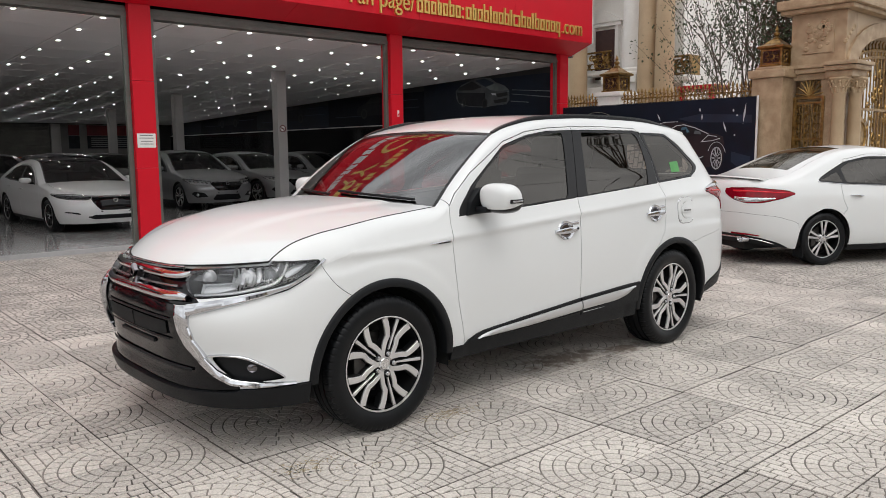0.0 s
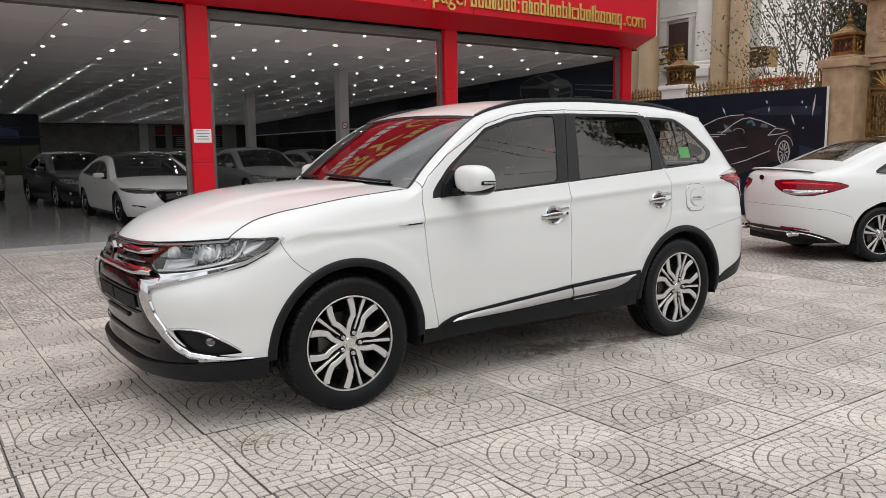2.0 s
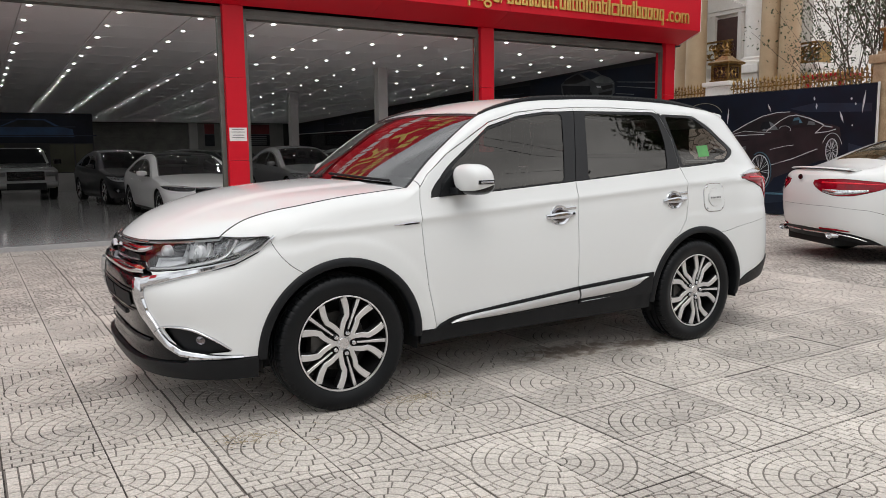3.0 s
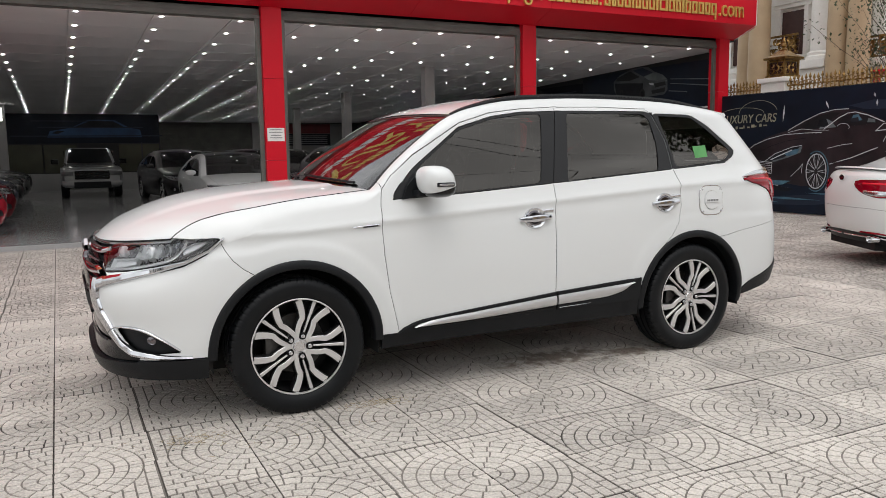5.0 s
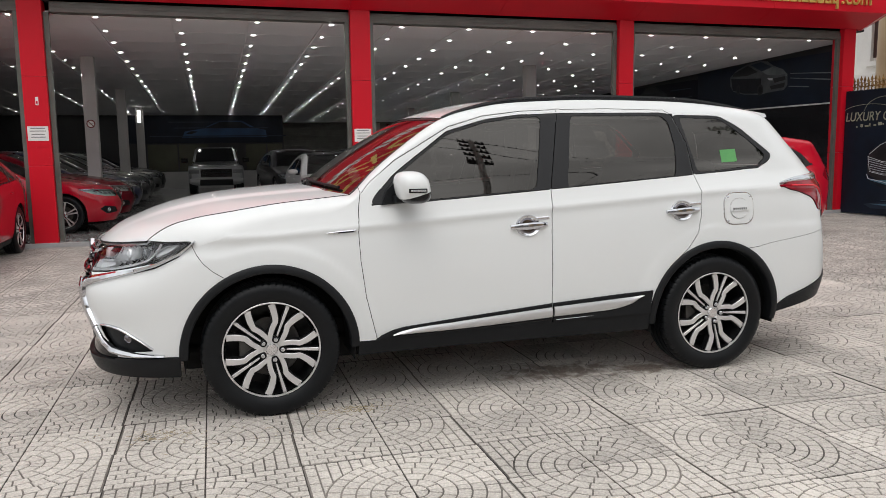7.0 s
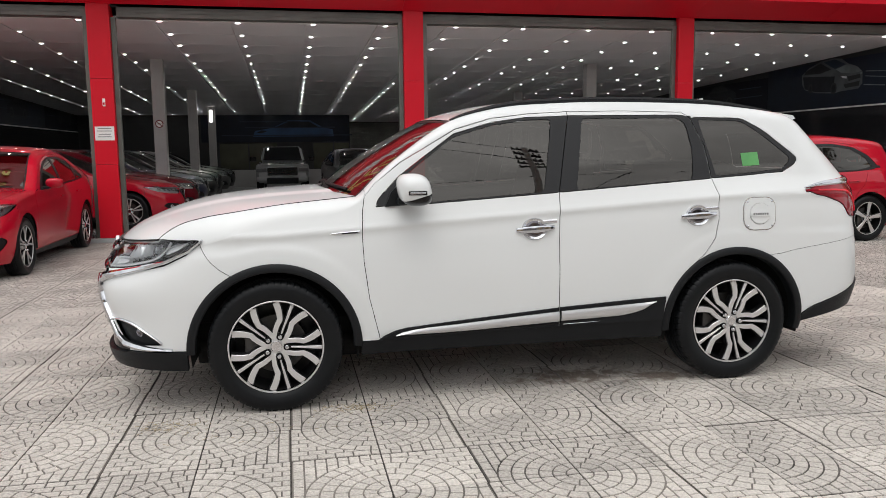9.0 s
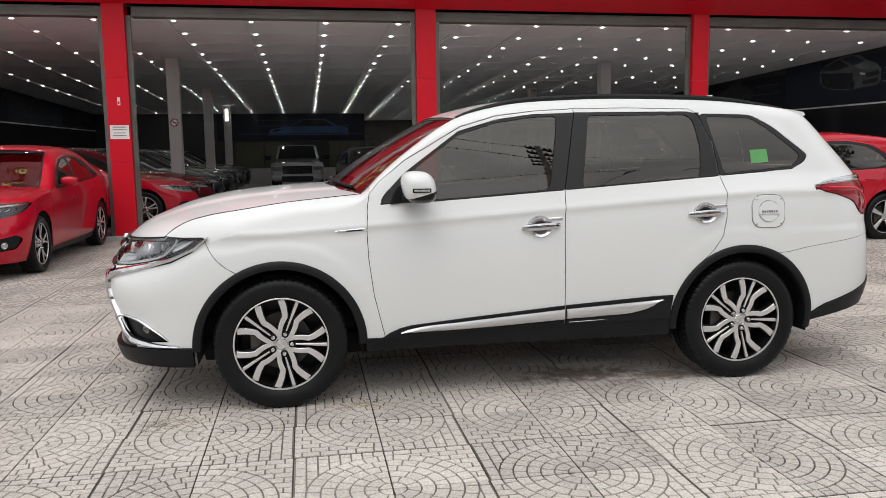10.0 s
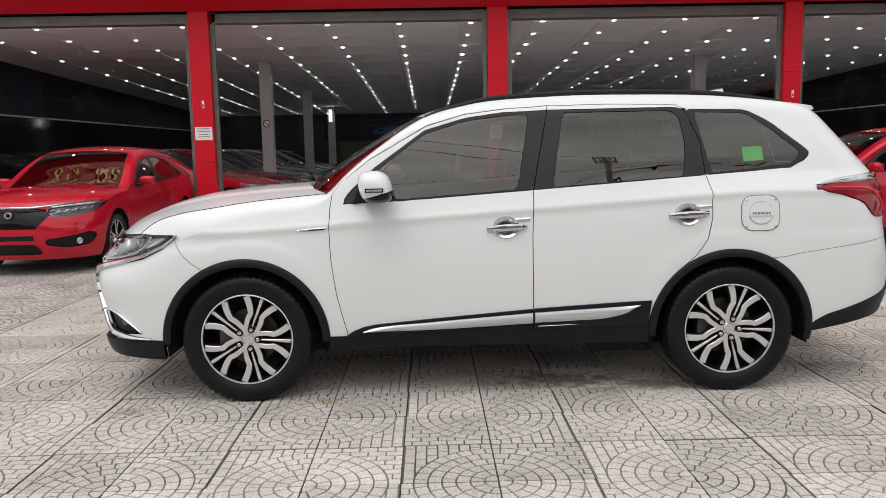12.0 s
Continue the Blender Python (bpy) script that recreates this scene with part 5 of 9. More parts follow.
def tree(x, y, z0, height, spread, leaves, seed, mat_leaf, label, stems=1, r0=0.11, bole=0.0, leaf=(0.05, 0.1), lean_to=(0.02, 0.15)):
    rnd = random.Random(seed)
    t = thing("tree", pose(x, y, z0), label, "tree")
    bm, tips = bmesh.new(), []
    def limb(p, d, ln, r, depth):
        pts, q = [p], p
        for k in range(4):
            d = (d + Vector((rnd.uniform(-0.22, 0.22), rnd.uniform(-0.22, 0.22), rnd.uniform(-0.02, 0.2)))).normalized()
            q = q + d * ln / 4
            pts.append(q)
        tube(bm, pts, r, 6 if depth else 9, 0.55, False)
        if depth >= (3 if stems == 1 else 2):
            tips.extend(pts[1:])
            return
        for k in range(3 if depth else 6):
            s = rnd.uniform(0.4, 1.0)
            i = min(4, max(1, int(s * 4)))
            a = rnd.uniform(0, 6.28)
            nd = (d * 0.6 + Vector((math.cos(a), math.sin(a), rnd.uniform(0.2, 0.7))) * spread).normalized()
            limb(pts[i], nd, ln * rnd.uniform(0.5, 0.72), r * 0.5, depth + 1)
    if bole:
        tube(bm, [(0, 0, 0), (0.1, 0, bole / 2), (0, 0, bole)], r0 * 1.3, 9, 0.8, False)
    for k in range(stems):
        a = 6.28 * k / stems
        lean = 0.0 if stems == 1 else rnd.uniform(*lean_to)
        limb(Vector((0.12 * math.cos(a), 0.12 * math.sin(a), bole)) if stems > 1 else Vector((0, 0, bole)), Vector((lean * math.cos(a), lean * math.sin(a), 1)).normalized(), height * (0.5 if stems == 1 else 0.62), r0, 0)
    part("trunk", bm, M["bark"], t, "", True)
    bm = bmesh.new()
    for k in range(leaves):
        p = rnd.choice(tips) + Vector((rnd.gauss(0, 0.16), rnd.gauss(0, 0.16), rnd.gauss(0, 0.14)))
        s = rnd.uniform(*leaf)
        rot = Euler((rnd.uniform(-1.2, 1.2), rnd.uniform(-1.2, 1.2), rnd.uniform(0, 6.28))).to_matrix()
        shape = ((0, 0, 0), (0.35, 0.28, 0.06), (1.0, 0.0, -0.05), (0.35, -0.28, 0.06))
        v = [bm.verts.new(p + rot @ (Vector(q) * s)) for q in shape]
        bm.faces.new((v[0], v[1], v[2]))
        bm.faces.new((v[0], v[2], v[3]))
    part("crown", bm, M[mat_leaf], t, "")


build_billboard()
build_villa()
tree(16.0, 5.6, 0, 7.6, 0.5, 6500, 3, "leaf", "slender garden tree with dusty sparse green leaves", 7, 0.026)
tree(16.2, 4.35, 1.6, 4.6, 0.6, 1500, 8, "leaf_red", "small garden tree with rusty red leaves", 4, 0.025, 0.0, (0.06, 0.11))
tree(15.4, 4.0, 1.4, 5.0, 0.8, 3200, 9, "leaf", "garden tree with narrow dusty leaves over the gatehouse", 5, 0.03, 0.0, (0.08, 0.14))


# ---- cars: one smooth skin from nose to tail, cut into panels along their real seams ----
DEV = 0.0125  # metres of skin for one degree round a corner


def polygon_field(poly, q, z):
    """Signed distance from a closed outline, inside negative."""
    a = np.array(poly, float)
    b = np.roll(a, -1, 0)
    p = np.stack([q, z], -1)[:, None, :]
    ab = b - a
    t = np.clip(((p - a) * ab).sum(-1) / ((ab * ab).sum(-1) + 1e-12), 0, 1)
    near = np.sqrt((((a + t[..., None] * ab) - p) ** 2).sum(-1)).min(1)
    cross = ((a[:, 1] > p[..., 1]) != (b[:, 1] > p[..., 1])) & (p[..., 0] < (b[:, 0] - a[:, 0]) * (p[..., 1] - a[:, 1]) / (b[:, 1] - a[:, 1] + 1e-12) + a[:, 0])
    return np.where(cross.sum(1) % 2 == 1, -near, near)


def rounded(poly, times=1, r=0.022):
    """The outline with its corners cut round."""
    out = []
    for k, p in enumerate(poly):
        a, c = Vector(poly[k - 1]), Vector(poly[(k + 1) % len(poly)])
        p = Vector(p)
        u, w = a - p, c - p
        if u.length < 1e-6 or w.length < 1e-6:
            continue
        bend = math.degrees(u.angle(w))
        d = min(r * times, u.length * 0.45, w.length * 0.45)
        if bend > 165:
            out.append(tuple(p))
            continue
        p0, p1 = p + u.normalized() * d, p + w.normalized() * d
        out += [tuple(p0 * (1 - t) ** 2 + p * 2 * t * (1 - t) + p1 * t * t) for t in (0, 0.25, 0.5, 0.75, 1)]
    return out


def circle_poly(cx, cz, r, n=40, low=None):
    pts = [(cx + r * math.cos(2 * math.pi * k / n), cz + r * math.sin(2 * math.pi * k / n)) for k in range(n)]
    if low is not None:
        top = [(cx + r * math.cos(math.pi * k / n), cz + r * math.sin(math.pi * k / n)) for k in range(n + 1)]
        pts = top + [(cx - r * 1.0, low), (cx + r * 1.0, low)]
    return pts


class Skin:
    """The side surface of a car, in metres, front axle at x = 0, the nose towards -x, this half at y < 0."""
    def __init__(self, s):
        self.s = s
        f = lambda k: curve_y(*zip(*s[k]))
        self.xf, self.nf, self.xr, self.W = f("xf"), f("nf"), f("xr"), f("W")
        self.zA, self.zk, self.zp, self.yp, self.zb = f("zA"), f("zk"), f("zp"), f("yp"), f("zbot")
        self.hc, self.hs, self.hy, self.crown = f("hood_c"), f("hood_s"), f("hood_y"), f("crown")
        self.xcf, self.xcr, self.nr = s["xcf"], s["xcr"], s["nr"]

    def width(self, x, z):
        s = self.s
        fade = max(0.0, min(1.0, (z - s["rise_z"][0]) / 0.35)) * max(0.0, min(1.0, (s["rise_z"][1] - z) / 0.35))
        ze = z - s["rise"] * (min(max(x, 0), self.xcr) - 1.2) * fade
        w = self.W(ze)
        if z > s["belt_mid"]:
            u = max(0.0, min(1.0, (x - 1.6) / 1.4))
            w *= 1 - s["tuck"] * u * u * min(1.0, (z - s["belt_mid"]) / 0.12)
        if s.get("flare"):
            # the wings swell a little round the wheel arches
            for (cx, cz), rad in s["arches"]:
                u = max(0.0, min(1.0, (rad + 0.125 - math.hypot(x - cx, z - cz)) / 0.045))
                w += s["flare"] * u * u * (3 - 2 * u)
        return w

    def contour(self, st, z):
        kind, a = st
        if kind == "side":
            return Vector((a, -self.width(a, z), z))
        if kind == "nose":
            n = self.nf(z)
            c, sn = math.cos(a) ** (2 / n) if math.cos(a) > 1e-9 else 0.0, math.sin(a) ** (2 / n)
            return Vector((self.xcf - (self.xcf - self.xf(z)) * c, -self.width(self.xcf, z) * sn, z))
        n = self.nr
        c, sn = math.sin(a) ** (2 / n) if a > 1e-9 else 0.0, math.cos(a) ** (2 / n) if math.cos(a) > 1e-9 else 0.0
        return Vector((self.xcr + (self.xr(z) - self.xcr) * c, -self.width(self.xcr, z) * sn, z))

    def q_of(self, co):
        if co.x < self.xcf:
            return self.xcf - (90 - math.degrees(math.atan2(-co.y, self.xcf - co.x))) * DEV
        if co.x > self.xcr:
            return self.xcr + (90 - math.degrees(math.atan2(-co.y, co.x - self.xcr))) * DEV
        return co.x

    def at(self, q, z):
        """The place and the outward normal at developed length q and height z."""
        def place(qq, zz):
            if self.xcf <= qq <= self.xcr:
                return self.contour(("side", qq), zz)
            kind = "nose" if qq < self.xcf else "tail"
            lo, hi = 0.0, math.pi / 2
            for _ in range(26):
                mid = (lo + hi) / 2
                v = self.q_of(self.contour((kind, mid), zz))
                if v < qq:
                    lo = mid
                else:
                    hi = mid
            return self.contour((kind, (lo + hi) / 2), zz)
        p = place(q, z)
        dq, dz = place(q + 0.004, z) - place(q - 0.004, z), place(q, z + 0.004) - place(q, z - 0.004)
        n = dq.cross(dz).normalized()
        return p, n

    def on_x(self, x, z):
        """The place of the side at x and height z, round the corners too."""
        if self.xcf <= x <= self.xcr:
            return self.contour(("side", x), z)
        kind = "nose" if x < self.xcf else "tail"
        lo, hi = 0.0, math.pi / 2
        for _ in range(26):
            mid = (lo + hi) / 2
            if self.contour((kind, mid), z).x < x:
                lo = mid
            else:
                hi = mid
        return self.contour((kind, (lo + hi) / 2), z)

    def hood(self, a, b):
        s = self.s
        xc = s["hood_x"][0] + (s["hood_x"][2] - s["hood_x"][0]) * a
        xs = s["hood_x"][1] + (s["hood_x"][3] - s["hood_x"][1]) * a
        k = abs(b) ** 2.2
        # a raised middle between two soft creases that draw together towards the nose
        e = max(0.0, min(1.0, (0.52 + 0.14 * a - abs(b)) / 0.09))
        lift = s.get("ridge", 0.0) * e * e * (3 - 2 * e) * min(1.0, 3.0 * a)
        return Vector((xc + (xs - xc) * k, self.hy(xs) * b, self.hc(xc) + (self.hs(xs) - self.hc(xc)) * k + lift))

    def top(self, st):
        """The upper edge of the side: the bonnet's shut line, then the edge of windscreen and roof."""
        s = self.s
        kind, a = st
        zl = self.hs(s["hood_x"][1])
        p = self.contour(st, zl)
        if kind == "nose" and p.x < s["hood_x"][1] + 1e-6:
            b = min(1.0, abs(p.y / self.hy(s["hood_x"][1])))
            return self.hood(0, b)
        if kind == "nose" or a < s["hood_x"][3] and kind == "side":
            x = p.x
            return Vector((x, self.hy(x), self.hs(x)))
        x = a if kind == "side" else self.xcr
        if kind == "side":
            return Vector((x, self.yp(x), self.zp(x)))
        c = self.contour(st, self.zp(self.xcr))
        c = self.contour(st, self.zp(c.x))
        k = abs(self.yp(self.xcr) / self.contour(("side", self.xcr), self.zp(self.xcr)).y)
        return Vector((c.x - 0.04 * a / (math.pi / 2), c.y * k, self.zp(c.x)))

    def stations(self):
        g = self.s["grid"]
        st = [("nose", math.pi / 2 * (k / g[0])) for k in range(g[0])]
        st += [("side", self.xcf + (self.xcr - self.xcf) * k / g[1]) for k in range(g[1])]
        st += [("tail", math.pi / 2 * (k / g[2])) for k in range(g[2] + 1)]
        return st

    def column(self, st):
        g = self.s["grid"]
        kind, a = st
        x = self.contour(st, 0.7).x if kind != "side" else a
        T = self.top(st)
        zA = min(self.zA(x), T.z - 0.02)
        zk = max(zA, min(self.zk(x), T.z - 0.012))
        zb = self.zb(x)
        pts = [self.contour(st, zb + (zA - zb) * k / g[3]) for k in range(g[3])]
        pts += [self.contour(st, zA + (zk - zA) * k / g[4]) for k in range(g[4])]
        p0, c = self.contour(st, zk), self.contour(st, zk + (T.z - zk) * 0.8)
        c = Vector((c.x * 0.75 + T.x * 0.25, c.y, c.z))
        n = g[5]
        pts += [p0 * (1 - t) ** 2 + c * 2 * t * (1 - t) + T * t * t for t in (k / n for k in range(n + 1))]
        return pts


def isocut(bm, lay, field):
    """Splits the faces of bm along the line where field is nought."""
    lq, lf = lay["q"], lay["f"]
    vs = list(bm.verts)
    vals = field(np.array([v[lq] for v in vs]), np.array([v.co.z for v in vs]), np.array([v.co.x for v in vs]))
    for v, f in zip(vs, vals):
        v[lf] = 0.0 if abs(f) < 0.0012 else float(f)
    if min(vals) >= 0:
        return
    ln = lay["n"]
    for e in list(bm.edges):
        v0, v1 = e.verts
        a, b = v0[lf], v1[lf]
        if a * b < 0:
            t = a / (a - b)
            qq, nn = v0[lq] + (v1[lq] - v0[lq]) * t, v0[ln].lerp(v1[ln], t)
            _, nv = bmesh.utils.edge_split(e, v0, t)
            nv[lf], nv[lq], nv[ln] = 0.0, qq, nn
    for f in list(bm.faces):
        zs = [v for v in f.verts if v[lf] == 0.0]
        if len(zs) < 2:
            continue
        has = [v[lf] for v in f.verts]
        if min(has) >= 0 or max(has) <= 0:
            continue
        done = False
        for i in range(len(zs)):
            for j in range(i + 1, len(zs)):
                if not done and not any(zs[j] in e.verts for e in zs[i].link_edges if f in e.link_faces):
                    try:
                        bmesh.utils.face_split(f, zs[i], zs[j])
                        done = True
                    except ValueError:
                        pass


def panel_mesh(name, faces, lay, gap, depth, shift, mirror_join, mirror):
    """Copies faces into a panel of its own, drawn in from its neighbours by a gap, with a turned-in flange."""
    bm = bmesh.new()
    ln = lay["n"]
    vmap, normals = {}, {}
    for f in faces:
        vv = []
        for v in f.verts:
            if v not in vmap:
                w = bm.verts.new(v.co)
                vmap[v] = w
                n = Vector(v[ln])
                if abs(v.co.y) < 1e-4:
                    n.y = 0
                normals[w] = n.normalized() if n.length > 1e-6 else Vector((0, -1, 0))
            vv.append(vmap[v])
        try:
            bm.faces.new(vv)
        except ValueError:
            pass
    inward = {}
    rim = [e for e in bm.edges if len(e.link_faces) == 1 and not all(abs(v.co.y) < 1e-4 for v in e.verts)]
    for e in rim:
        f = e.link_faces[0]
        mid = (e.verts[0].co + e.verts[1].co) / 2
        d = f.calc_center_median() - mid
        u = (e.verts[1].co - e.verts[0].co).normalized()
        d = d - u * d.dot(u)
        if d.length > 1e-7:
            for v in e.verts:
                inward.setdefault(v, []).append((d.normalized(), e.calc_length()))
    for v, ds in inward.items():
        d = sum((a * b for a, b in ds), Vector())
        if d.length > 1e-9:
            v.co += d.normalized() * gap
    for v in bm.verts:
        v.co += normals[v] * shift
    if depth:
        twin = {}
        def low(v):
            if v not in twin:
                a, b = bm.verts.new(v.co), bm.verts.new(v.co - normals[v] * depth)
                twin[v] = (a, b)
                d = sum((p * w for p, w in inward.get(v, [])), Vector())
                normals[a] = normals[b] = -d.normalized() if d.length > 1e-9 else normals[v]
            return twin[v]
        for e in rim:
            v0, v1 = e.verts
            l0 = next(l for l in e.link_loops)
            if l0.vert is v0:
                v0, v1 = v1, v0
            (a0, b0), (a1, b1) = low(v0), low(v1)
            try:
                bm.faces.new((a0, a1, b1, b0))
            except ValueError:
                pass
    out = []
    def finish(side):
        me = bpy.data.meshes.new(name)
        b2 = bm.copy() if side == "both" or side == "L" else bm.copy()
        b2.verts.index_update()
        bm.verts.index_update()
        order = [normals[v] for v in bm.verts]
        b2.verts.ensure_lookup_table()
        b2.to_mesh(me)
        b2.free()
        return me, order
    me, order = finish("L")
    co = np.array([v.co for v in me.vertices]).reshape(-1, 3)
    nn = np.array(order).reshape(-1, 3)
    polys = [tuple(p.vertices) for p in me.polygons]
    bm.free()
    bpy.data.meshes.remove(me)
    def made(c, n, p):
        m = bpy.data.meshes.new(name)
        m.from_pydata(c.tolist(), [], p)
        m.polygons.foreach_set("use_smooth", [True] * len(p))
        m.normals_split_custom_set_from_vertices(n.tolist())
        return m
    flip = np.array([1, -1, 1])
    if mirror_join:
        k = len(co)
        out.append(made(np.concatenate([co, co * flip]), np.concatenate([nn, nn * flip]), polys + [tuple(i + k for i in p[::-1]) for p in polys]))
    else:
        out.append(made(co, nn, polys))
        if mirror:
            out.append(made(co * flip, nn * flip, [p[::-1] for p in polys]))
    return out


def skin_panels(s):
    """All panels of a car's skin: a list of (name, mesh, material key, label)."""
    sk = Skin(s)
    cols = [sk.column(st) for st in sk.stations()]
    bm = bmesh.new()
    lay = {"q": bm.verts.layers.float.new("q"), "f": bm.verts.layers.float.new("f"), "n": bm.verts.layers.float_vector.new("n")}
    grid = [[bm.verts.new(p) for p in c] for c in cols]
    for c in grid:
        for v in c:
            v[lay["q"]] = sk.q_of(v.co)
    for v in grid[0]:
        v.co.y = 0.0
        v[lay["q"]] = sk.xcf - 90 * DEV
    for v in grid[-1]:
        v.co.y = 0.0
        v[lay["q"]] = sk.xcr + 90 * DEV
    for a, b in zip(grid, grid[1:]):
        for j in range(len(a) - 1):
            bm.faces.new((a[j], b[j], b[j + 1], a[j + 1]))
    bm.normal_update()
    for v in bm.verts:
        v[lay["n"]] = v.normal
    for r, rad in s["arches"]:
        isocut(bm, lay, lambda q, z, x: polygon_field(circle_poly(r[0], r[1], rad, 40, 0.0), x, z))
    gone = [f for f in bm.faces if any(math.hypot((c := f.calc_center_median()).x - r[0], c.z - r[1]) < rad or (abs(c.x - r[0]) < rad and c.z < r[1]) for r, rad in s["arches"])]
    bmesh.ops.delete(bm, geom=gone, context="FACES")
    for feat in s["features"]:
        isocut(bm, lay, lambda q, z, x: polygon_field(feat["poly"], q, z))
    fs = list(bm.faces)
    qz = np.array([(sum(v[lay["q"]] for v in f.verts) / len(f.verts), f.calc_center_median().z) for f in fs])
    owner = np.full(len(fs), -1)
    for k, feat in enumerate(s["features"]):
        inside = (polygon_field(feat["poly"], qz[:, 0], qz[:, 1]) < 0) & (owner == -1)
        owner[inside] = k
    out = []
    for k in range(-1, len(s["features"])):
        feat = s["features"][k] if k >= 0 else s["rest"]
        mine = [f for f, o in zip(fs, owner) if o == k]
        if not mine or feat.get("mat") is None:
            continue
        for me in panel_mesh(feat["name"], mine, lay, feat.get("gap", 0.0024), feat.get("depth", 0.005), feat.get("shift", 0.0), feat.get("join", False), True):
            out.append((feat["name"], me, feat["mat"], feat.get("label", ""), feat.get("under")))
        if feat.get("bucket"):
            for me in panel_mesh("lamp_housing", mine, lay, 0.004, 0.0, -feat["bucket"], False, True):
                out.append(("lamp_housing", me, feat.get("bowl", "lamp_bowl"), "lamp housing", None))
    bm.free()
    return sk, out


def sheet(rows, material_key, name, smooth=True, closed=None):
    """A smooth sheet from rows of points."""
    bm = bmesh.new()
    g = [[bm.verts.new(p) for p in r] for r in rows]
    for a, b in zip(g, g[1:]):
        for j in range(len(a) - 1):
            bm.faces.new((a[j], a[j + 1], b[j + 1], b[j]))
    bmesh.ops.remove_doubles(bm, verts=bm.verts, dist=1e-5)
    if closed:
        # turned-down edge
        rim = [e for e in bm.edges if len(e.link_faces) == 1]
        r = bmesh.ops.extrude_edge_only(bm, edges=rim)
        vs = [v for v in r["geom"] if isinstance(v, bmesh.types.BMVert)]
        bmesh.ops.translate(bm, verts=vs, vec=(0, 0, -closed))
    bmesh.ops.recalc_face_normals(bm, faces=bm.faces)
    me = bpy.data.meshes.new(name)
    bm.to_mesh(me)
    bm.free()
    me.polygons.foreach_set("use_smooth", [True] * len(me.polygons))
    me.set_sharp_from_angle(angle=radians(38))
    return me


def top_panels(s, sk):
    """Bonnet, windscreen, roof (and boot lid with the rear window)."""
    out = []
    n, m = s["top_grid"]
    g = 0.008
    bs = [-1 + 2 * j / m for j in range(m + 1)]
    yi = 1 - 0.005 / abs(s["hood_y"][0][1])
    out.append(("bonnet", sheet([[sk.hood(g + (1 - g) * (i / n) ** 1.4, b * yi) for b in bs] for i in range(n + 1)], "paint", "bonnet", closed=0.02), "paint", "", None))
    x0, x1 = s["screen_x"]
    k0, k1 = s["screen_k"]
    def screen(x, t, drop=0.0):
        a = (x - x0) / (x1 - x0)
        yp = sk.yp(x)
        k = k0 + (k1 - k0) * a
        return Vector((x - k * (yp * yp) * (1 - t * t), yp * t, sk.zp(x) + 0.02 * (1 - t * t) - drop))
    e = 0.018
    out.append(("windscreen", sheet([[screen(x0 + (x1 - x0) * i / 14, -(1 - e) + 2 * (1 - e) * j / m, 0.004) for j in range(m + 1)] for i in range(15)], "", "windscreen"), s.get("screen", "screen_glass"), "", None))
    # black printed border of the windscreen
    rows = []
    for i in range(15):
        x = x0 + (x1 - x0) * i / 14
        rows.append((screen(x, 1.0, 0.003), screen(x, 0.975, 0.0025)))
    out.append(("screen_border", sheet([[p for p in r] for r in rows], "", "screen_border"), "window_black", "", None))
    out.append(("screen_border", sheet([[Vector((p.x, -p.y, p.z)) for p in r] for r in rows], "", "screen_border"), "window_black", "", None))
    out.append(("screen_border", sheet([[screen(x1, t, 0.002) for t in bs], [screen(x1 - 0.022, t, 0.002) for t in bs]], "", "screen_border"), "window_black", "", None))
    # cowl with dark plastic between bonnet and glass
    rows = [[sk.hood(1.0, b) + Vector((-0.01, 0, -0.02)) for b in bs], [screen(x0, t) + Vector((0, 0, -0.012)) for t in bs], [screen(x0 + 0.05, t, 0.012) for t in bs]]
    out.append(("cowl", sheet(rows, "", "cowl"), "trim_black", "black plastic cowl", None))
    # roof, following the side's upper edge to the tail
    st = [q for q in sk.stations() if q[0] != "nose" and (q[0] == "tail" or q[1] > x1)]
    edge = [Vector((x1, sk.yp(x1), sk.zp(x1)))] + [sk.top(q) for q in st]
    rows = []
    for p in edge:
        fade = max(0.0, 1 - (p.x - x1) / 0.4)
        rows.append([Vector((p.x - k1 * p.y * p.y * (1 - t * t) * fade, p.y * t, p.z + sk.crown(p.x) * (1 - t * t) * min(1.0, abs(p.y) / 0.4))) for t in bs])
    cuts = s.get("rear_glass")
    if not cuts:
        out.append(("roof", sheet(rows, "paint", "roof"), "paint", "", None))
    else:
        def pick(a, b, lo, hi):
            return [r[lo:hi] for r in rows if a <= r[m // 2].x <= b]
        xs = [r[m // 2].x for r in rows]
        a = min(xs, key=lambda v: abs(v - cuts[0]))
        b = min(xs, key=lambda v: abs(v - cuts[1]))
        out.append(("roof", sheet(pick(0, a, 0, m + 1), "paint", "roof"), s.get("roof", "paint"), "", None))
        out.append(("boot_lid", sheet(pick(b, 9, 0, m + 1), "paint", "boot_lid"), "paint", "", None))
        w = max(1, m // 10)
        out.append(("rear_pillar", sheet(pick(a, b, 0, w + 1), "paint", "rear_pillar"), "paint", "", None))
        out.append(("rear_pillar", sheet(pick(a, b, m - w, m + 1), "paint", "rear_pillar"), "paint", "", None))
        out.append(("rear_window", sheet([[p - Vector((0, 0, 0.004)) for p in r] for r in pick(a, b, w, m - w + 1)], "", "rear_window"), "tint_glass", "", None))
    return out


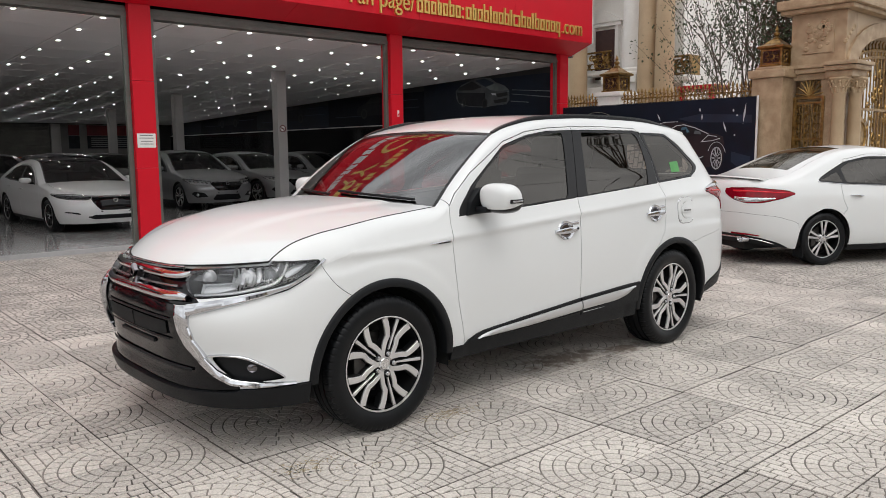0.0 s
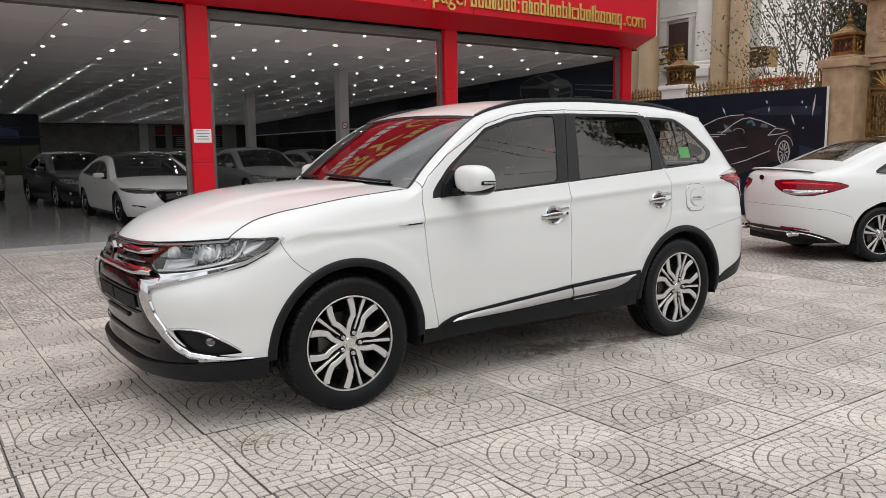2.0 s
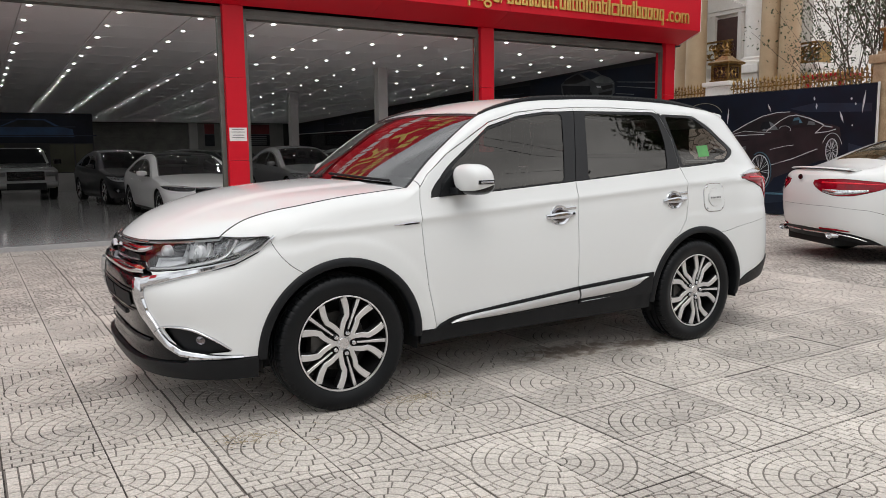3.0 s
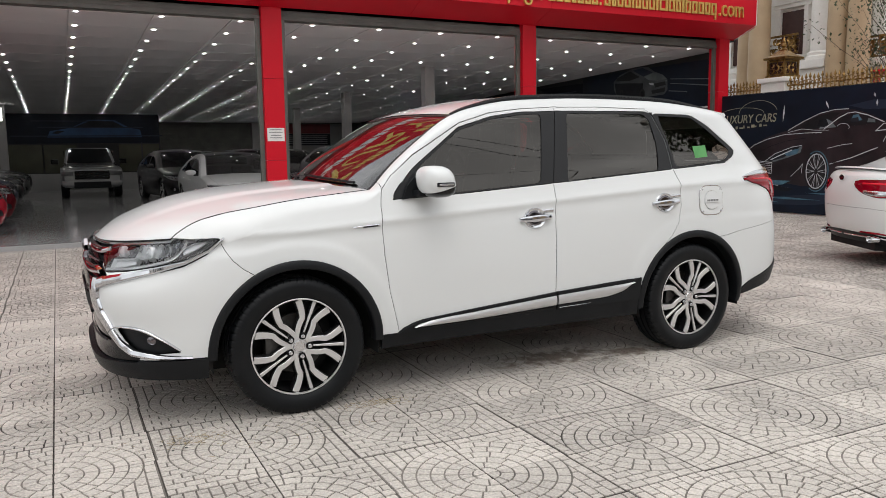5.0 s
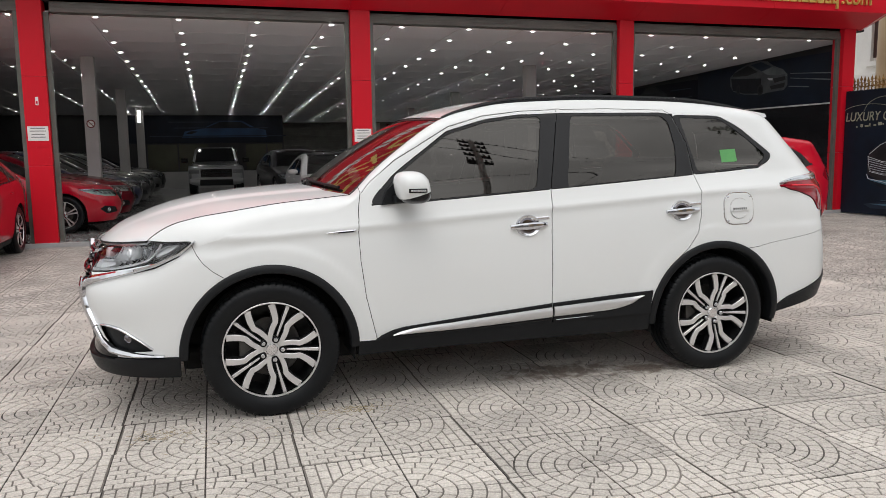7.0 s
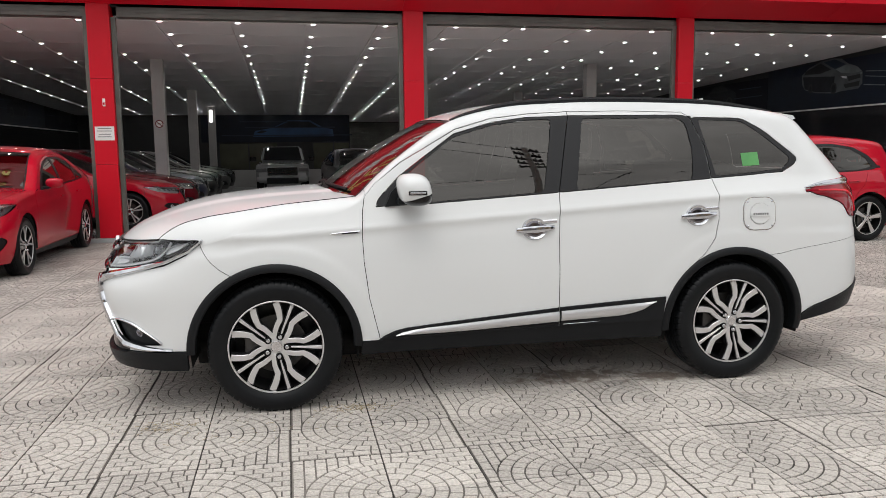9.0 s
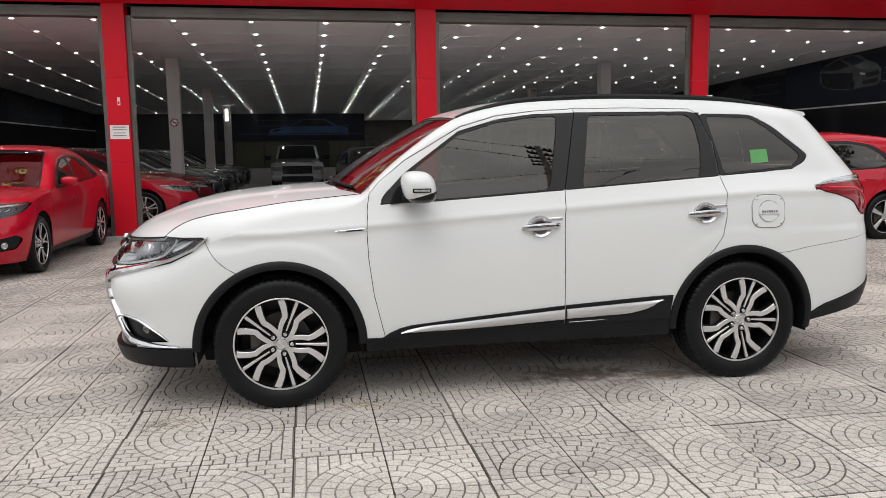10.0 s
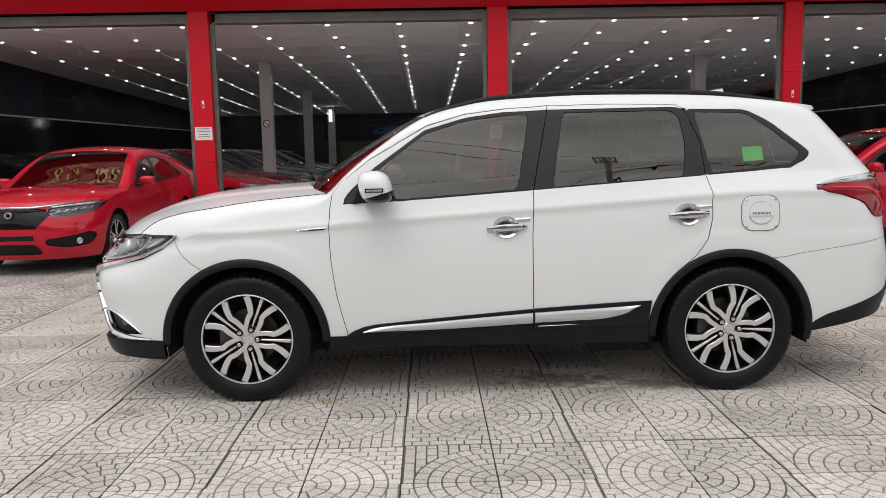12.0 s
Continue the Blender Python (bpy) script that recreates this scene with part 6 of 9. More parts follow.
def inner_shell(s, sk):
    """Dark structure behind the panels, so that shut lines are dark."""
    rows = []
    for st in sk.stations()[::2] + [sk.stations()[-1]]:
        c = sk.column(st)
        pts = []
        for k in range(0, s["grid"][3], 2):
            p = c[k]
            pts.append(Vector((p.x * 0.985 + 0.02, p.y * 0.955, p.z)))
        rows.append(pts)
    bm = bmesh.new()
    arch = s["arches"]
    for sg in (1, -1):
        g = [[bm.verts.new((p.x, p.y * sg, p.z)) for p in r] for r in rows]
        for a, b in zip(g, g[1:]):
            for j in range(len(a) - 1):
                cx, cz = (a[j].co.x + b[j].co.x) / 2, (a[j].co.z + a[j + 1].co.z) / 2
                if not any(math.hypot(cx - r[0], cz - r[1]) < rad + 0.03 or (abs(cx - r[0]) < rad and cz < r[1]) for r, rad in arch):
                    bm.faces.new((a[j], b[j], b[j + 1], a[j + 1]))
    zb = sk.zb(1.3) + 0.02
    box(bm, arch[0][0][0] + arch[0][1] + 0.02, arch[1][0][0] - arch[1][1] - 0.02, -sk.W(zb) + 0.06, sk.W(zb) - 0.06, zb, zb + 0.06)
    box(bm, sk.xf(0.4) + 0.16, sk.xr(0.5) - 0.15, -0.52, 0.52, zb + 0.01, zb + 0.12)
    me = bpy.data.meshes.new("inner_structure")
    bm.to_mesh(me)
    bm.free()
    # wheel housings
    out = [("inner_structure", me, "cavity", "", None)]
    for r, rad in arch:
        for sg in (1, -1):
            bm = bmesh.new()
            n = 20
            a = [bm.verts.new((r[0] + (rad - 0.012) * math.cos(math.pi * (1.06 - 1.12 * k / n)), -sg * (sk.W(0.6) - 0.02), r[1] + (rad - 0.012) * math.sin(math.pi * (1.06 - 1.12 * k / n)))) for k in range(n + 1)]
            b = [bm.verts.new((v.co.x, -sg * 0.5, v.co.z)) for v in a]
            for k in range(n):
                bm.faces.new((a[k], a[k + 1], b[k + 1], b[k]))
            bm.faces.new(b)
            me = bpy.data.meshes.new("wheel_housing")
            bm.to_mesh(me)
            bm.free()
            out.append(("wheel_housing", me, "cavity", "black wheel housing", None))
    return out


def cabin_parts(s):
    """Seats, dash and wheel, seen dimly through the glass."""
    x, h = s["cabin_x"], s["cabin_z"]
    out = []
    def add(name, bm):
        me = bpy.data.meshes.new(name)
        bm.to_mesh(me)
        bm.free()
        out.append((name, me, "cabin", "", None))
    add("dashboard", boxed(x - 0.55, x - 0.1, -0.68, 0.68, h + 0.2, h + 0.42, bevel=0.06))
    for y in (-0.36, 0.36):
        add("seat", boxed(x + 0.45, x + 1.0, y - 0.25, y + 0.25, h - 0.15, h + 0.05, bevel=0.07))
        add("seat_back", boxed(-0.07, 0.07, -0.24, 0.24, 0, 0.62, bevel=0.06, m=pose(x + 0.95, y, h, 0, 14)))
        add("headrest", boxed(x + 1.06, x + 1.16, y - 0.13, y + 0.13, h + 0.64, h + 0.82, bevel=0.05))
    add("rear_bench", boxed(-0.08, 0.08, -0.62, 0.62, 0, 0.6, bevel=0.06, m=pose(x + 1.85, 0, h, 0, 18)))
    bm = bmesh.new()
    ring = [(0.19 * math.cos(k * math.pi / 9), 0.19 * math.sin(k * math.pi / 9)) for k in range(19)]
    tube(bm, [pose(x + 0.1, -0.36, h + 0.3, 0, -65) @ Vector((a, b, 0)) for a, b in ring], 0.014, 6)
    add("steering_wheel", bm)
    return out


def wheel_parts(R, wid, rim, style, out_sign=-1):
    """One wheel about its own y axis, outer face at y < 0: (name, mesh, material, label, under)."""
    out = []
    def add(name, bm, mat, label="", under="", smooth=35):
        bmesh.ops.recalc_face_normals(bm, faces=bm.faces)
        me = bpy.data.meshes.new(name)
        bm.to_mesh(me)
        bm.free()
        me.polygons.foreach_set("use_smooth", [True] * len(me.polygons))
        me.set_sharp_from_angle(angle=radians(smooth))
        out.append((name, me, mat, label, under))
    T = pose(0, 0, 0, 90)  # the lathe's z becomes -y, the outer side
    h = wid / 2
    bm = bmesh.new()
    prof = [(rim * 0.985, h * 0.80), (rim + 0.006, h * 0.86), (rim + 0.02, h * 0.93), (rim + 0.045, h * 0.99), (rim + 0.06, h * 1.0), (R - 0.03, h * 0.97), (R - 0.012, h * 0.90), (R - 0.003, h * 0.80), (R, h * 0.62)]
    for g in (0.42, 0.0, -0.42):
        prof += [(R, h * (g + 0.06)), (R - 0.008, h * (g + 0.05)), (R - 0.008, h * (g - 0.05)), (R, h * (g - 0.06))]
    prof += [(R, -h * 0.62), (R - 0.003, -h * 0.8), (R - 0.03, -h * 0.97), (rim + 0.05, -h), (rim * 0.985, -h * 0.8)]
    seg = 420 if R > 0.34 else 72
    tv = lathe(bm, prof, seg, T)
    # shoulder blocks, and the flat where the tyre stands on the ground
    for k in range(seg):
        for j, (r, z) in enumerate(prof):
            v = tv[k * len(prof) + j]
            if seg > 72 and k % 7 == 0 and r > R - 0.02 and abs(z) > h * 0.6:
                v.co.x, v.co.z = v.co.x * (r - 0.006) / r, v.co.z * (r - 0.006) / r
            v.co.z = max(v.co.z, 0.004 - R)
    add("tyre", bm, "rubber", "black rubber tyre")
    bm = bmesh.new()
    lathe(bm, [(rim * 0.995, h * 0.84), (rim * 1.005, h * 0.87), (rim * 0.995, h * 0.88), (rim * 0.975, h * 0.87), (rim * 0.968, h * 0.8)], 64, T)
    add("rim_lip", bm, "alloy", "machined alloy rim lip")
    bm = bmesh.new()
    lathe(bm, [(rim * 0.945, h * 0.82), (rim * 0.93, h * 0.4), (rim * 0.9, -h * 0.6), (rim * 0.2, -h * 0.62), (0, -h * 0.62)], 48, T)
    add("barrel", bm, "alloy_dark", "dark wheel barrel")
    bm = bmesh.new()
    lathe(bm, [(0.0, 0.012), (rim * 0.62, 0.012), (rim * 0.64, 0.0), (rim * 0.62, -0.012)], 36, T @ pose(0, 0, -0.01))
    add("brake_disc", bm, "brake", "steel brake disc")
    bm = bmesh.new()
    box(bm, -rim * 0.66, -rim * 0.36, -0.05, 0.03, -0.09, 0.09, bevel=0.015)
    add("brake_caliper", bm, "brake", "grey brake caliper")
    z0 = -h * 0.80
    # spokes: machined face on a dark deeper body
    for k in range(style["arms"]):
        base = 2 * math.pi * k / style["arms"] + radians(style.get("turn", 0))
        for line, wide, sides in style["spokes"]:
            for side in sides:
                path = []
                for (r0, a0), (r1, a1) in zip(line, line[1:]):
                    path += [((r0 + (r1 - r0) * t) * rim, base + radians(side * (a0 + (a1 - a0) * t))) for t in (0, 0.34, 0.67)]
                path.append((line[-1][0] * rim, base + radians(side * line[-1][1])))
                for layer, (grow, y0, y1, mat) in enumerate(((0.004, z0 + 0.05, z0 + 0.010, "alloy_dark"), (0.0, z0 + 0.010, z0, style["face"]))):
                    bm = bmesh.new()
                    rows = []
                    for j, (r, a) in enumerate(path):
                        p = Vector((r * math.cos(a), 0, r * math.sin(a)))
                        r2, a2 = path[min(j + 1, len(path) - 1)]
                        r1, a1 = path[max(j - 1, 0)]
                        d = Vector((r2 * math.cos(a2) - r1 * math.cos(a1), 0, r2 * math.sin(a2) - r1 * math.sin(a1))).normalized()
                        t = Vector((-d.z, 0, d.x))
                        w = (wide[0] + (wide[1] - wide[0]) * j / (len(path) - 1)) / 2 + grow
                        dip = style["dip"] * (1 - (r / (rim * 0.96)) ** 2)
                        e = 0.0 if layer == 0 else min(0.002, w * 0.3)
                        rows.append([p - t * w + Vector((0, y0 - dip, 0)), p - t * w + Vector((0, y1 - dip + e, 0)), p - t * (w - e) + Vector((0, y1 - dip, 0)), p + t * (w - e) + Vector((0, y1 - dip, 0)), p + t * w + Vector((0, y1 - dip + e, 0)), p + t * w + Vector((0, y0 - dip, 0))])
                    g = [[bm.verts.new(p) for p in r] for r in rows]
                    for a, b in zip(g, g[1:]):
                        for q in range(6):
                            bm.faces.new((a[q], a[(q + 1) % 6], b[(q + 1) % 6], b[q]))
                    bm.faces.new(g[0][::-1])
                    bm.faces.new(g[-1])
                    add("spoke" if layer else "spoke_back", bm, mat)
    yh = z0 - style["dip"]
    bm = bmesh.new()
    lathe(bm, [(0.0, -yh + 0.004), (0.028, -yh + 0.004), (0.031, -yh), (0.031, -yh - 0.01)], 28, T)
    add("centre_cap", bm, "satin_chrome", "silver centre cap")
    bm = bmesh.new()
    lathe(bm, [(0.031, -yh - 0.004), (0.046, -yh - 0.006), (0.056, -yh - 0.012), (0.066, -yh - 0.03), (0.066, -yh - 0.06)], 40, T)
    add("hub", bm, style["face"], "machined hub face")
    for k in range(5):
        a = 2 * math.pi * k / 5 + radians(style.get("turn", 0) + style.get("nut_turn", 0))
        bm = bmesh.new()
        lathe(bm, [(0.0, 0.012), (0.009, 0.011), (0.012, 0.004), (0.0135, -0.012)], 12, pose(0.056 * math.cos(a), yh - 0.004, 0.056 * math.sin(a), 90))
        add("wheel_nut", bm, "chrome", "chrome wheel nut")
        bm = bmesh.new()
        lathe(bm, [(0.0, 0.001), (0.0175, 0.001), (0.0195, 0.003), (0.0205, -0.006)], 16, pose(0.056 * math.cos(a), yh + 0.003, 0.056 * math.sin(a), 90))
        add("nut_well", bm, "gloss_black", "dark well round the nut")
    return out


CACHE = {}


def car_meshes(key, s):
    if key not in CACHE:
        sk, items = skin_panels(s)
        items += top_panels(s, sk) + inner_shell(s, sk) + cabin_parts(s)
        CACHE[key] = (sk, items, wheel_parts(*s["wheel"]))
    return CACHE[key]


def give(name, me, mat, parent, label="", m=None):
    ob = new(name, me)
    ob.parent = parent
    if m is not None:
        ob.matrix_local = m
    if not me.materials:
        me.materials.append(M["cavity"])
    ob.material_slots[0].link = "OBJECT"
    ob.material_slots[0].material = mat
    if label:
        tagged(ob, label)
    return ob


def make_car(key, s, m, paint, label, name="car", group="", wheel_face=None):
    sk, items, wheel = car_meshes(key, s)
    car = thing(name, m, label, "car", group)
    for nm, me, mk, lb, under in items:
        give(nm, me, M[paint] if mk == "paint" else M[mk], car, lb)
    for ax in s["axles"]:
        for sg in (-1, 1):
            w = new("wheel")
            w.parent = car
            w.matrix_local = pose(ax, sg * s["track"], s["wheel"][0] - 0.004, 0, 0, 0 if sg < 0 else 180)
            for nm, me, mk, lb, under in wheel:
                give(nm, me, M[mk], w, lb)
    return car, sk


def ribbon(sk, path, widths, off=0.006, thick=0.012, steps=6, flat=False):
    """A rounded strip laid on the skin along (q, z) points."""
    fine, ww = [], []
    for k in range(len(path) - 1):
        for t in range(steps):
            u = t / steps
            p0, p1, p2, p3 = path[max(k - 1, 0)], path[k], path[k + 1], path[min(k + 2, len(path) - 1)]
            cr = [0.5 * (2 * p1[i] + (p2[i] - p0[i]) * u + (2 * p0[i] - 5 * p1[i] + 4 * p2[i] - p3[i]) * u * u + (3 * p1[i] - p0[i] - 3 * p2[i] + p3[i]) * u**3) for i in (0, 1)]
            if flat:
                cr = [p1[i] + (p2[i] - p1[i]) * u for i in (0, 1)]
            fine.append(cr)
            ww.append(widths[k] + (widths[k + 1] - widths[k]) * u)
    fine.append(list(path[-1]))
    ww.append(widths[-1])
    bm = bmesh.new()
    rows = []
    pts = [sk.at(q, z) for q, z in fine]
    for k, (p, n) in enumerate(pts):
        d = (pts[min(k + 1, len(pts) - 1)][0] - pts[max(k - 1, 0)][0]).normalized()
        t = n.cross(d).normalized()
        w = ww[k] / 2
        prof = [(-w, -0.004), (-w, off * 0.6), (-w * 0.8, off + thick * 0.5), (-w * 0.35, off + thick * 0.9), (w * 0.35, off + thick * 0.9), (w * 0.8, off + thick * 0.5), (w, off * 0.6), (w, -0.004)]
        if flat:
            prof = [(-w, -0.004), (-w, off + thick * 0.25), (-w * 0.88, off + thick * 0.6), (-w * 0.2, off + thick), (w * 0.7, off + thick * 0.75), (w * 0.92, off + thick * 0.5), (w, off + thick * 0.1), (w, -0.004)]
        rows.append([p + t * a + n * b for a, b in prof])
    g = [[bm.verts.new(p) for p in r] for r in rows]
    for a, b in zip(g, g[1:]):
        for j in range(len(a) - 1):
            bm.faces.new((a[j], a[j + 1], b[j + 1], b[j]))
    bm.faces.new(g[0])
    bm.faces.new(g[-1][::-1])
    bmesh.ops.recalc_face_normals(bm, faces=bm.faces)
    return bm


def both_sides(name, bm, mat, parent, label="", smooth=50):
    """A part and its twin on the other side of the car."""
    b2 = bm.copy()
    a = part(name, bm, M[mat], parent, label, smooth)
    bmesh.ops.transform(b2, matrix=Matrix.Diagonal((1, -1, 1, 1)), verts=b2.verts)
    bmesh.ops.reverse_faces(b2, faces=b2.faces)
    b = part(name, b2, M[mat], parent, label, smooth)
    return a, b


# ---- the white SUV ----
def feature(name, poly, mat, soft=1, **k):
    return dict(name=name, poly=rounded(poly, soft) if soft else poly, mat=mat, **k)


ARCH_F, ARCH_R, ARCH = (0.0, 0.345), (2.67, 0.345), 0.452
rear_arch = [(2.67 + 0.455 * math.cos(radians(a)), 0.345 + 0.455 * math.sin(radians(a))) for a in range(128, 181, 8)]
SUV = dict(
    grid=(44, 120, 22, 66, 18, 7), top_grid=(30, 52), ridge=0.009, flare=0.0055,
    xcf=-0.2, xcr=2.8, nr=4.0,
    xf=[(0.2, -0.90), (0.33, -0.945), (0.4, -0.935), (0.5, -0.945), (0.6, -0.965), (0.7, -0.97), (0.78, -0.955), (0.86, -0.925), (0.92, -0.89), (1.0, -0.82), (1.2, -0.6)],
    nf=[(0.2, 3.2), (0.5, 3.2), (0.7, 3.2), (0.8, 2.8), (0.92, 2.25), (1.0, 2.1), (1.2, 2.1)],
    xr=[(0.2, 3.58), (0.4, 3.69), (0.55, 3.735), (0.7, 3.73), (0.9, 3.70), (1.1, 3.68), (1.2, 3.63), (1.3, 3.54), (1.45, 3.40), (1.58, 3.28), (1.7, 3.2)],
    W=[(0.2, 0.825), (0.3, 0.862), (0.4, 0.879), (0.55, 0.889), (0.7, 0.894), (0.85, 0.8895), (0.92, 0.8835), (0.96, 0.8785), (0.985, 0.8765), (1.0, 0.8785), (1.014, 0.8825), (1.024, 0.8812), (1.036, 0.875), (1.06, 0.866), (1.1, 0.8525), (1.15, 0.838), (1.2, 0.8245), (1.3, 0.796), (1.4, 0.767), (1.5, 0.737), (1.56, 0.719), (1.62, 0.69), (1.7, 0.65)],
    rise=0.06, rise_z=(0.55, 1.65), belt_mid=1.1, tuck=0.045,
    zA=[(-1.0, 0.86), (-0.6, 0.87), (-0.37, 0.925), (-0.2, 0.955), (0.1, 1.02), (0.4, 1.065), (0.55, 1.085), (1.5, 1.14), (2.53, 1.21), (2.97, 1.235), (3.8, 1.24)],
    zk=[(-1.0, 0.86), (-0.6, 0.87), (-0.37, 0.93), (-0.2, 0.96), (0.1, 1.03), (0.4, 1.08), (0.47, 1.12), (0.55, 1.195), (0.69, 1.32), (1.01, 1.5), (1.22, 1.56), (1.68, 1.6), (2.42, 1.595), (2.8, 1.575), (3.3, 1.53), (3.8, 1.52)],
    zp=[(0.40, 1.10), (0.46, 1.145), (0.55, 1.235), (0.75, 1.395), (1.0, 1.55), (1.22, 1.612), (1.68, 1.655), (2.2, 1.66), (2.7, 1.64), (3.1, 1.595), (3.4, 1.56)],
    yp=[(0.40, -0.76), (0.5, -0.745), (0.75, -0.705), (1.0, -0.662), (1.5, -0.655), (2.5, -0.64), (3.1, -0.60)],
    zbot=[(-1.0, 0.262), (-0.4, 0.25), (0.4, 0.28), (2.2, 0.285), (2.9, 0.29), (3.2, 0.34), (3.7, 0.42)],
    hood_c=[(-0.90, 0.885), (-0.87, 0.915), (-0.81, 0.962), (-0.67, 1.028), (-0.41, 1.105), (-0.11, 1.145), (0.1, 1.16), (0.28, 1.168)],
    hood_s=[(-0.6, 0.917), (-0.585, 0.935), (-0.54, 0.972), (-0.47, 1.012), (-0.375, 1.04), (-0.18, 1.072), (0.08, 1.108), (0.24, 1.122), (0.46, 1.14)],
    hood_y=[(-0.6, -0.75), (-0.45, -0.772), (-0.2, -0.782), (0.1, -0.777), (0.46, -0.752)],
    hood_x=(-0.895, -0.59, 0.27, 0.455),
    crown=[(0.9, 0.02), (1.3, 0.035), (2.0, 0.038), (3.0, 0.03), (3.7, 0.0)],
    screen_x=(0.46, 1.0), screen_k=(0.33, 0.14),
    arches=[(ARCH_F, ARCH), (ARCH_R, ARCH)],
    axles=(0.0, 2.67), track=0.775, cabin_x=0.75, cabin_z=0.72,
    wheel=(0.357, 0.228, 0.251, dict(arms=5, spokes=[([(0.18, 33), (0.32, 25), (0.58, 13), (0.72, 15.5), (0.96, 21)], (0.022, 0.035), (-1, 1)), ([(0.30, 0), (0.96, 0)], (0.007, 0.019), (1,))], dip=-0.004, face="alloy", turn=-4)),
    rest=dict(name="body_side", mat="paint", label=""),
    features=[
        feature("door_glass", [(0.66, 1.125), (0.70, 1.23), (0.77, 1.29), (1.0, 1.457), (1.22, 1.52), (1.43, 1.549), (1.572, 1.556), (1.557, 1.46), (1.497, 1.148), (0.86, 1.107)], "suv_glass", gap=0.0, depth=0.0, shift=-0.005, label="dark tinted glass"),
        feature("door_glass", [(1.693, 1.157), (1.763, 1.559), (2.365, 1.56), (2.408, 1.525), (2.428, 1.38), (2.408, 1.204)], "suv_glass", gap=0.0, depth=0.0, shift=-0.005, label="dark tinted glass"),
        feature("quarter_glass", [(2.565, 1.219), (2.495, 1.55), (2.77, 1.541), (2.87, 1.493), (3.035, 1.325), (3.028, 1.295), (2.96, 1.246)], "suv_glass", gap=0.0, depth=0.0, shift=-0.003, label="dark tinted glass"),
        feature("rear_window", [(3.45, 1.24), (4.0, 1.24), (4.0, 1.49), (3.5, 1.49)], "tint_glass", gap=0.0, depth=0.0, shift=-0.003, join=True, label="dark tinted rear glass"),
        feature("window_surround", [(0.552, 1.088), (0.556, 1.112), (0.575, 1.14), (0.68, 1.245), (0.75, 1.297), (1.0, 1.475), (1.22, 1.537), (1.43, 1.566), (1.678, 1.575), (1.618, 1.3), (1.5855, 1.143), (0.85, 1.097)], "window_black", 0, label="black window surround"),
        feature("window_surround", [(1.5855, 1.143), (1.618, 1.3), (1.678, 1.575), (2.37, 1.579), (2.41, 1.574), (2.438, 1.562), (2.508, 1.40), (2.528, 1.205)], "window_black", 0, label="black window surround"),
        feature("window_surround", [(2.5305, 1.206), (2.5105, 1.40), (2.441, 1.566), (2.76, 1.559), (2.82, 1.545), (2.9, 1.503), (3.06, 1.345), (3.077, 1.32), (3.07, 1.297), (3.03, 1.265), (2.98, 1.24), (2.9, 1.229)], "window_black", 0, label="black window surround"),
        feature("headlight_lens", [(-0.87, 0.815), (-0.82, 0.772), (-0.675, 0.79), (-0.55, 0.815), (-0.48, 0.832), (-0.40, 0.868), (-0.332, 0.934), (-0.45, 0.935), (-0.544, 0.94), (-0.70, 0.94), (-0.86, 0.93), (-0.90, 0.86)], "clear_glass", depth=0.0, gap=0.001, bucket=0.044, bowl="lamp_dark", label="clear headlight lens"),
        feature("fog_lamp_recess", [(-0.765, 0.505), (-0.70, 0.515), (-0.63, 0.50), (-0.555, 0.45), (-0.49, 0.392), (-0.60, 0.385), (-0.68, 0.395), (-0.73, 0.45)], "trim_black", shift=-0.02, depth=0.0, gap=0, label="black fog lamp recess"),
        feature("upper_grille", [(-1.5, 0.75), (-1.5, 0.97), (-1.1, 0.97), (-0.86, 0.95), (-0.89, 0.85), (-0.86, 0.80), (-0.815, 0.772), (-0.79, 0.745), (-0.93, 0.738)], "gloss_black", 0, shift=-0.025, depth=0.0, join=True, label="gloss black upper grille"),
        feature("lower_grille", [(-1.5, 0.33), (-1.5, 0.75), (-0.93, 0.738), (-0.885, 0.71), (-0.875, 0.60), (-0.83, 0.53), (-0.775, 0.49), (-0.72, 0.42), (-0.66, 0.385), (-0.66, 0.345), (-0.9, 0.33)], "gloss_black", 0, shift=-0.012, depth=0.0, join=True, label="gloss black lower grille panel"),
        feature("front_lip", [(-1.5, 0.1), (-1.5, 0.33), (-0.9, 0.33), (-0.70, 0.352), (-0.44, 0.356), (-0.2, 0.356), (-0.2, 0.1)], "trim_black", 0, shift=0.012, depth=0.03, join=True, label="black plastic front lip"),
        feature("sill", [(0.3, 0.1), (0.3, 0.36), (0.56, 0.36), (1.575, 0.382), (2.3, 0.39), (2.3, 0.1)], "trim_black", 0, depth=0.02, shift=0.004, label="black plastic sill"),
        feature("rear_lower_bumper", [(3.0, 0.1), (3.0, 0.31), (3.09, 0.415), (3.3, 0.50), (3.5, 0.575), (4.0, 0.60), (4.0, 0.1)], "trim_black", 0, shift=0.01, depth=0.02, join=True, label="black plastic lower bumper"),
        feature("tail_lamp", [(3.055, 1.128), (3.15, 1.15), (3.5, 1.165), (3.72, 1.12), (3.7, 1.0), (3.5, 0.945), (3.305, 0.955), (3.255, 1.04), (3.17, 1.083), (3.09, 1.105)], "lamp_red", shift=0.006, label="red tail lamp lens"),
        feature("front_door", [(0.56, 0.345), (0.50, 0.60), (0.475, 0.80), (0.47, 0.95), (0.477, 1.07), (0.49, 1.145), (0.55, 1.21), (0.69, 1.32), (1.01, 1.50), (1.22, 1.56), (1.45, 1.587), (1.683, 1.598), (1.618, 1.30), (1.5855, 1.14), (1.5755, 0.9), (1.578, 0.345)], "paint", 0),
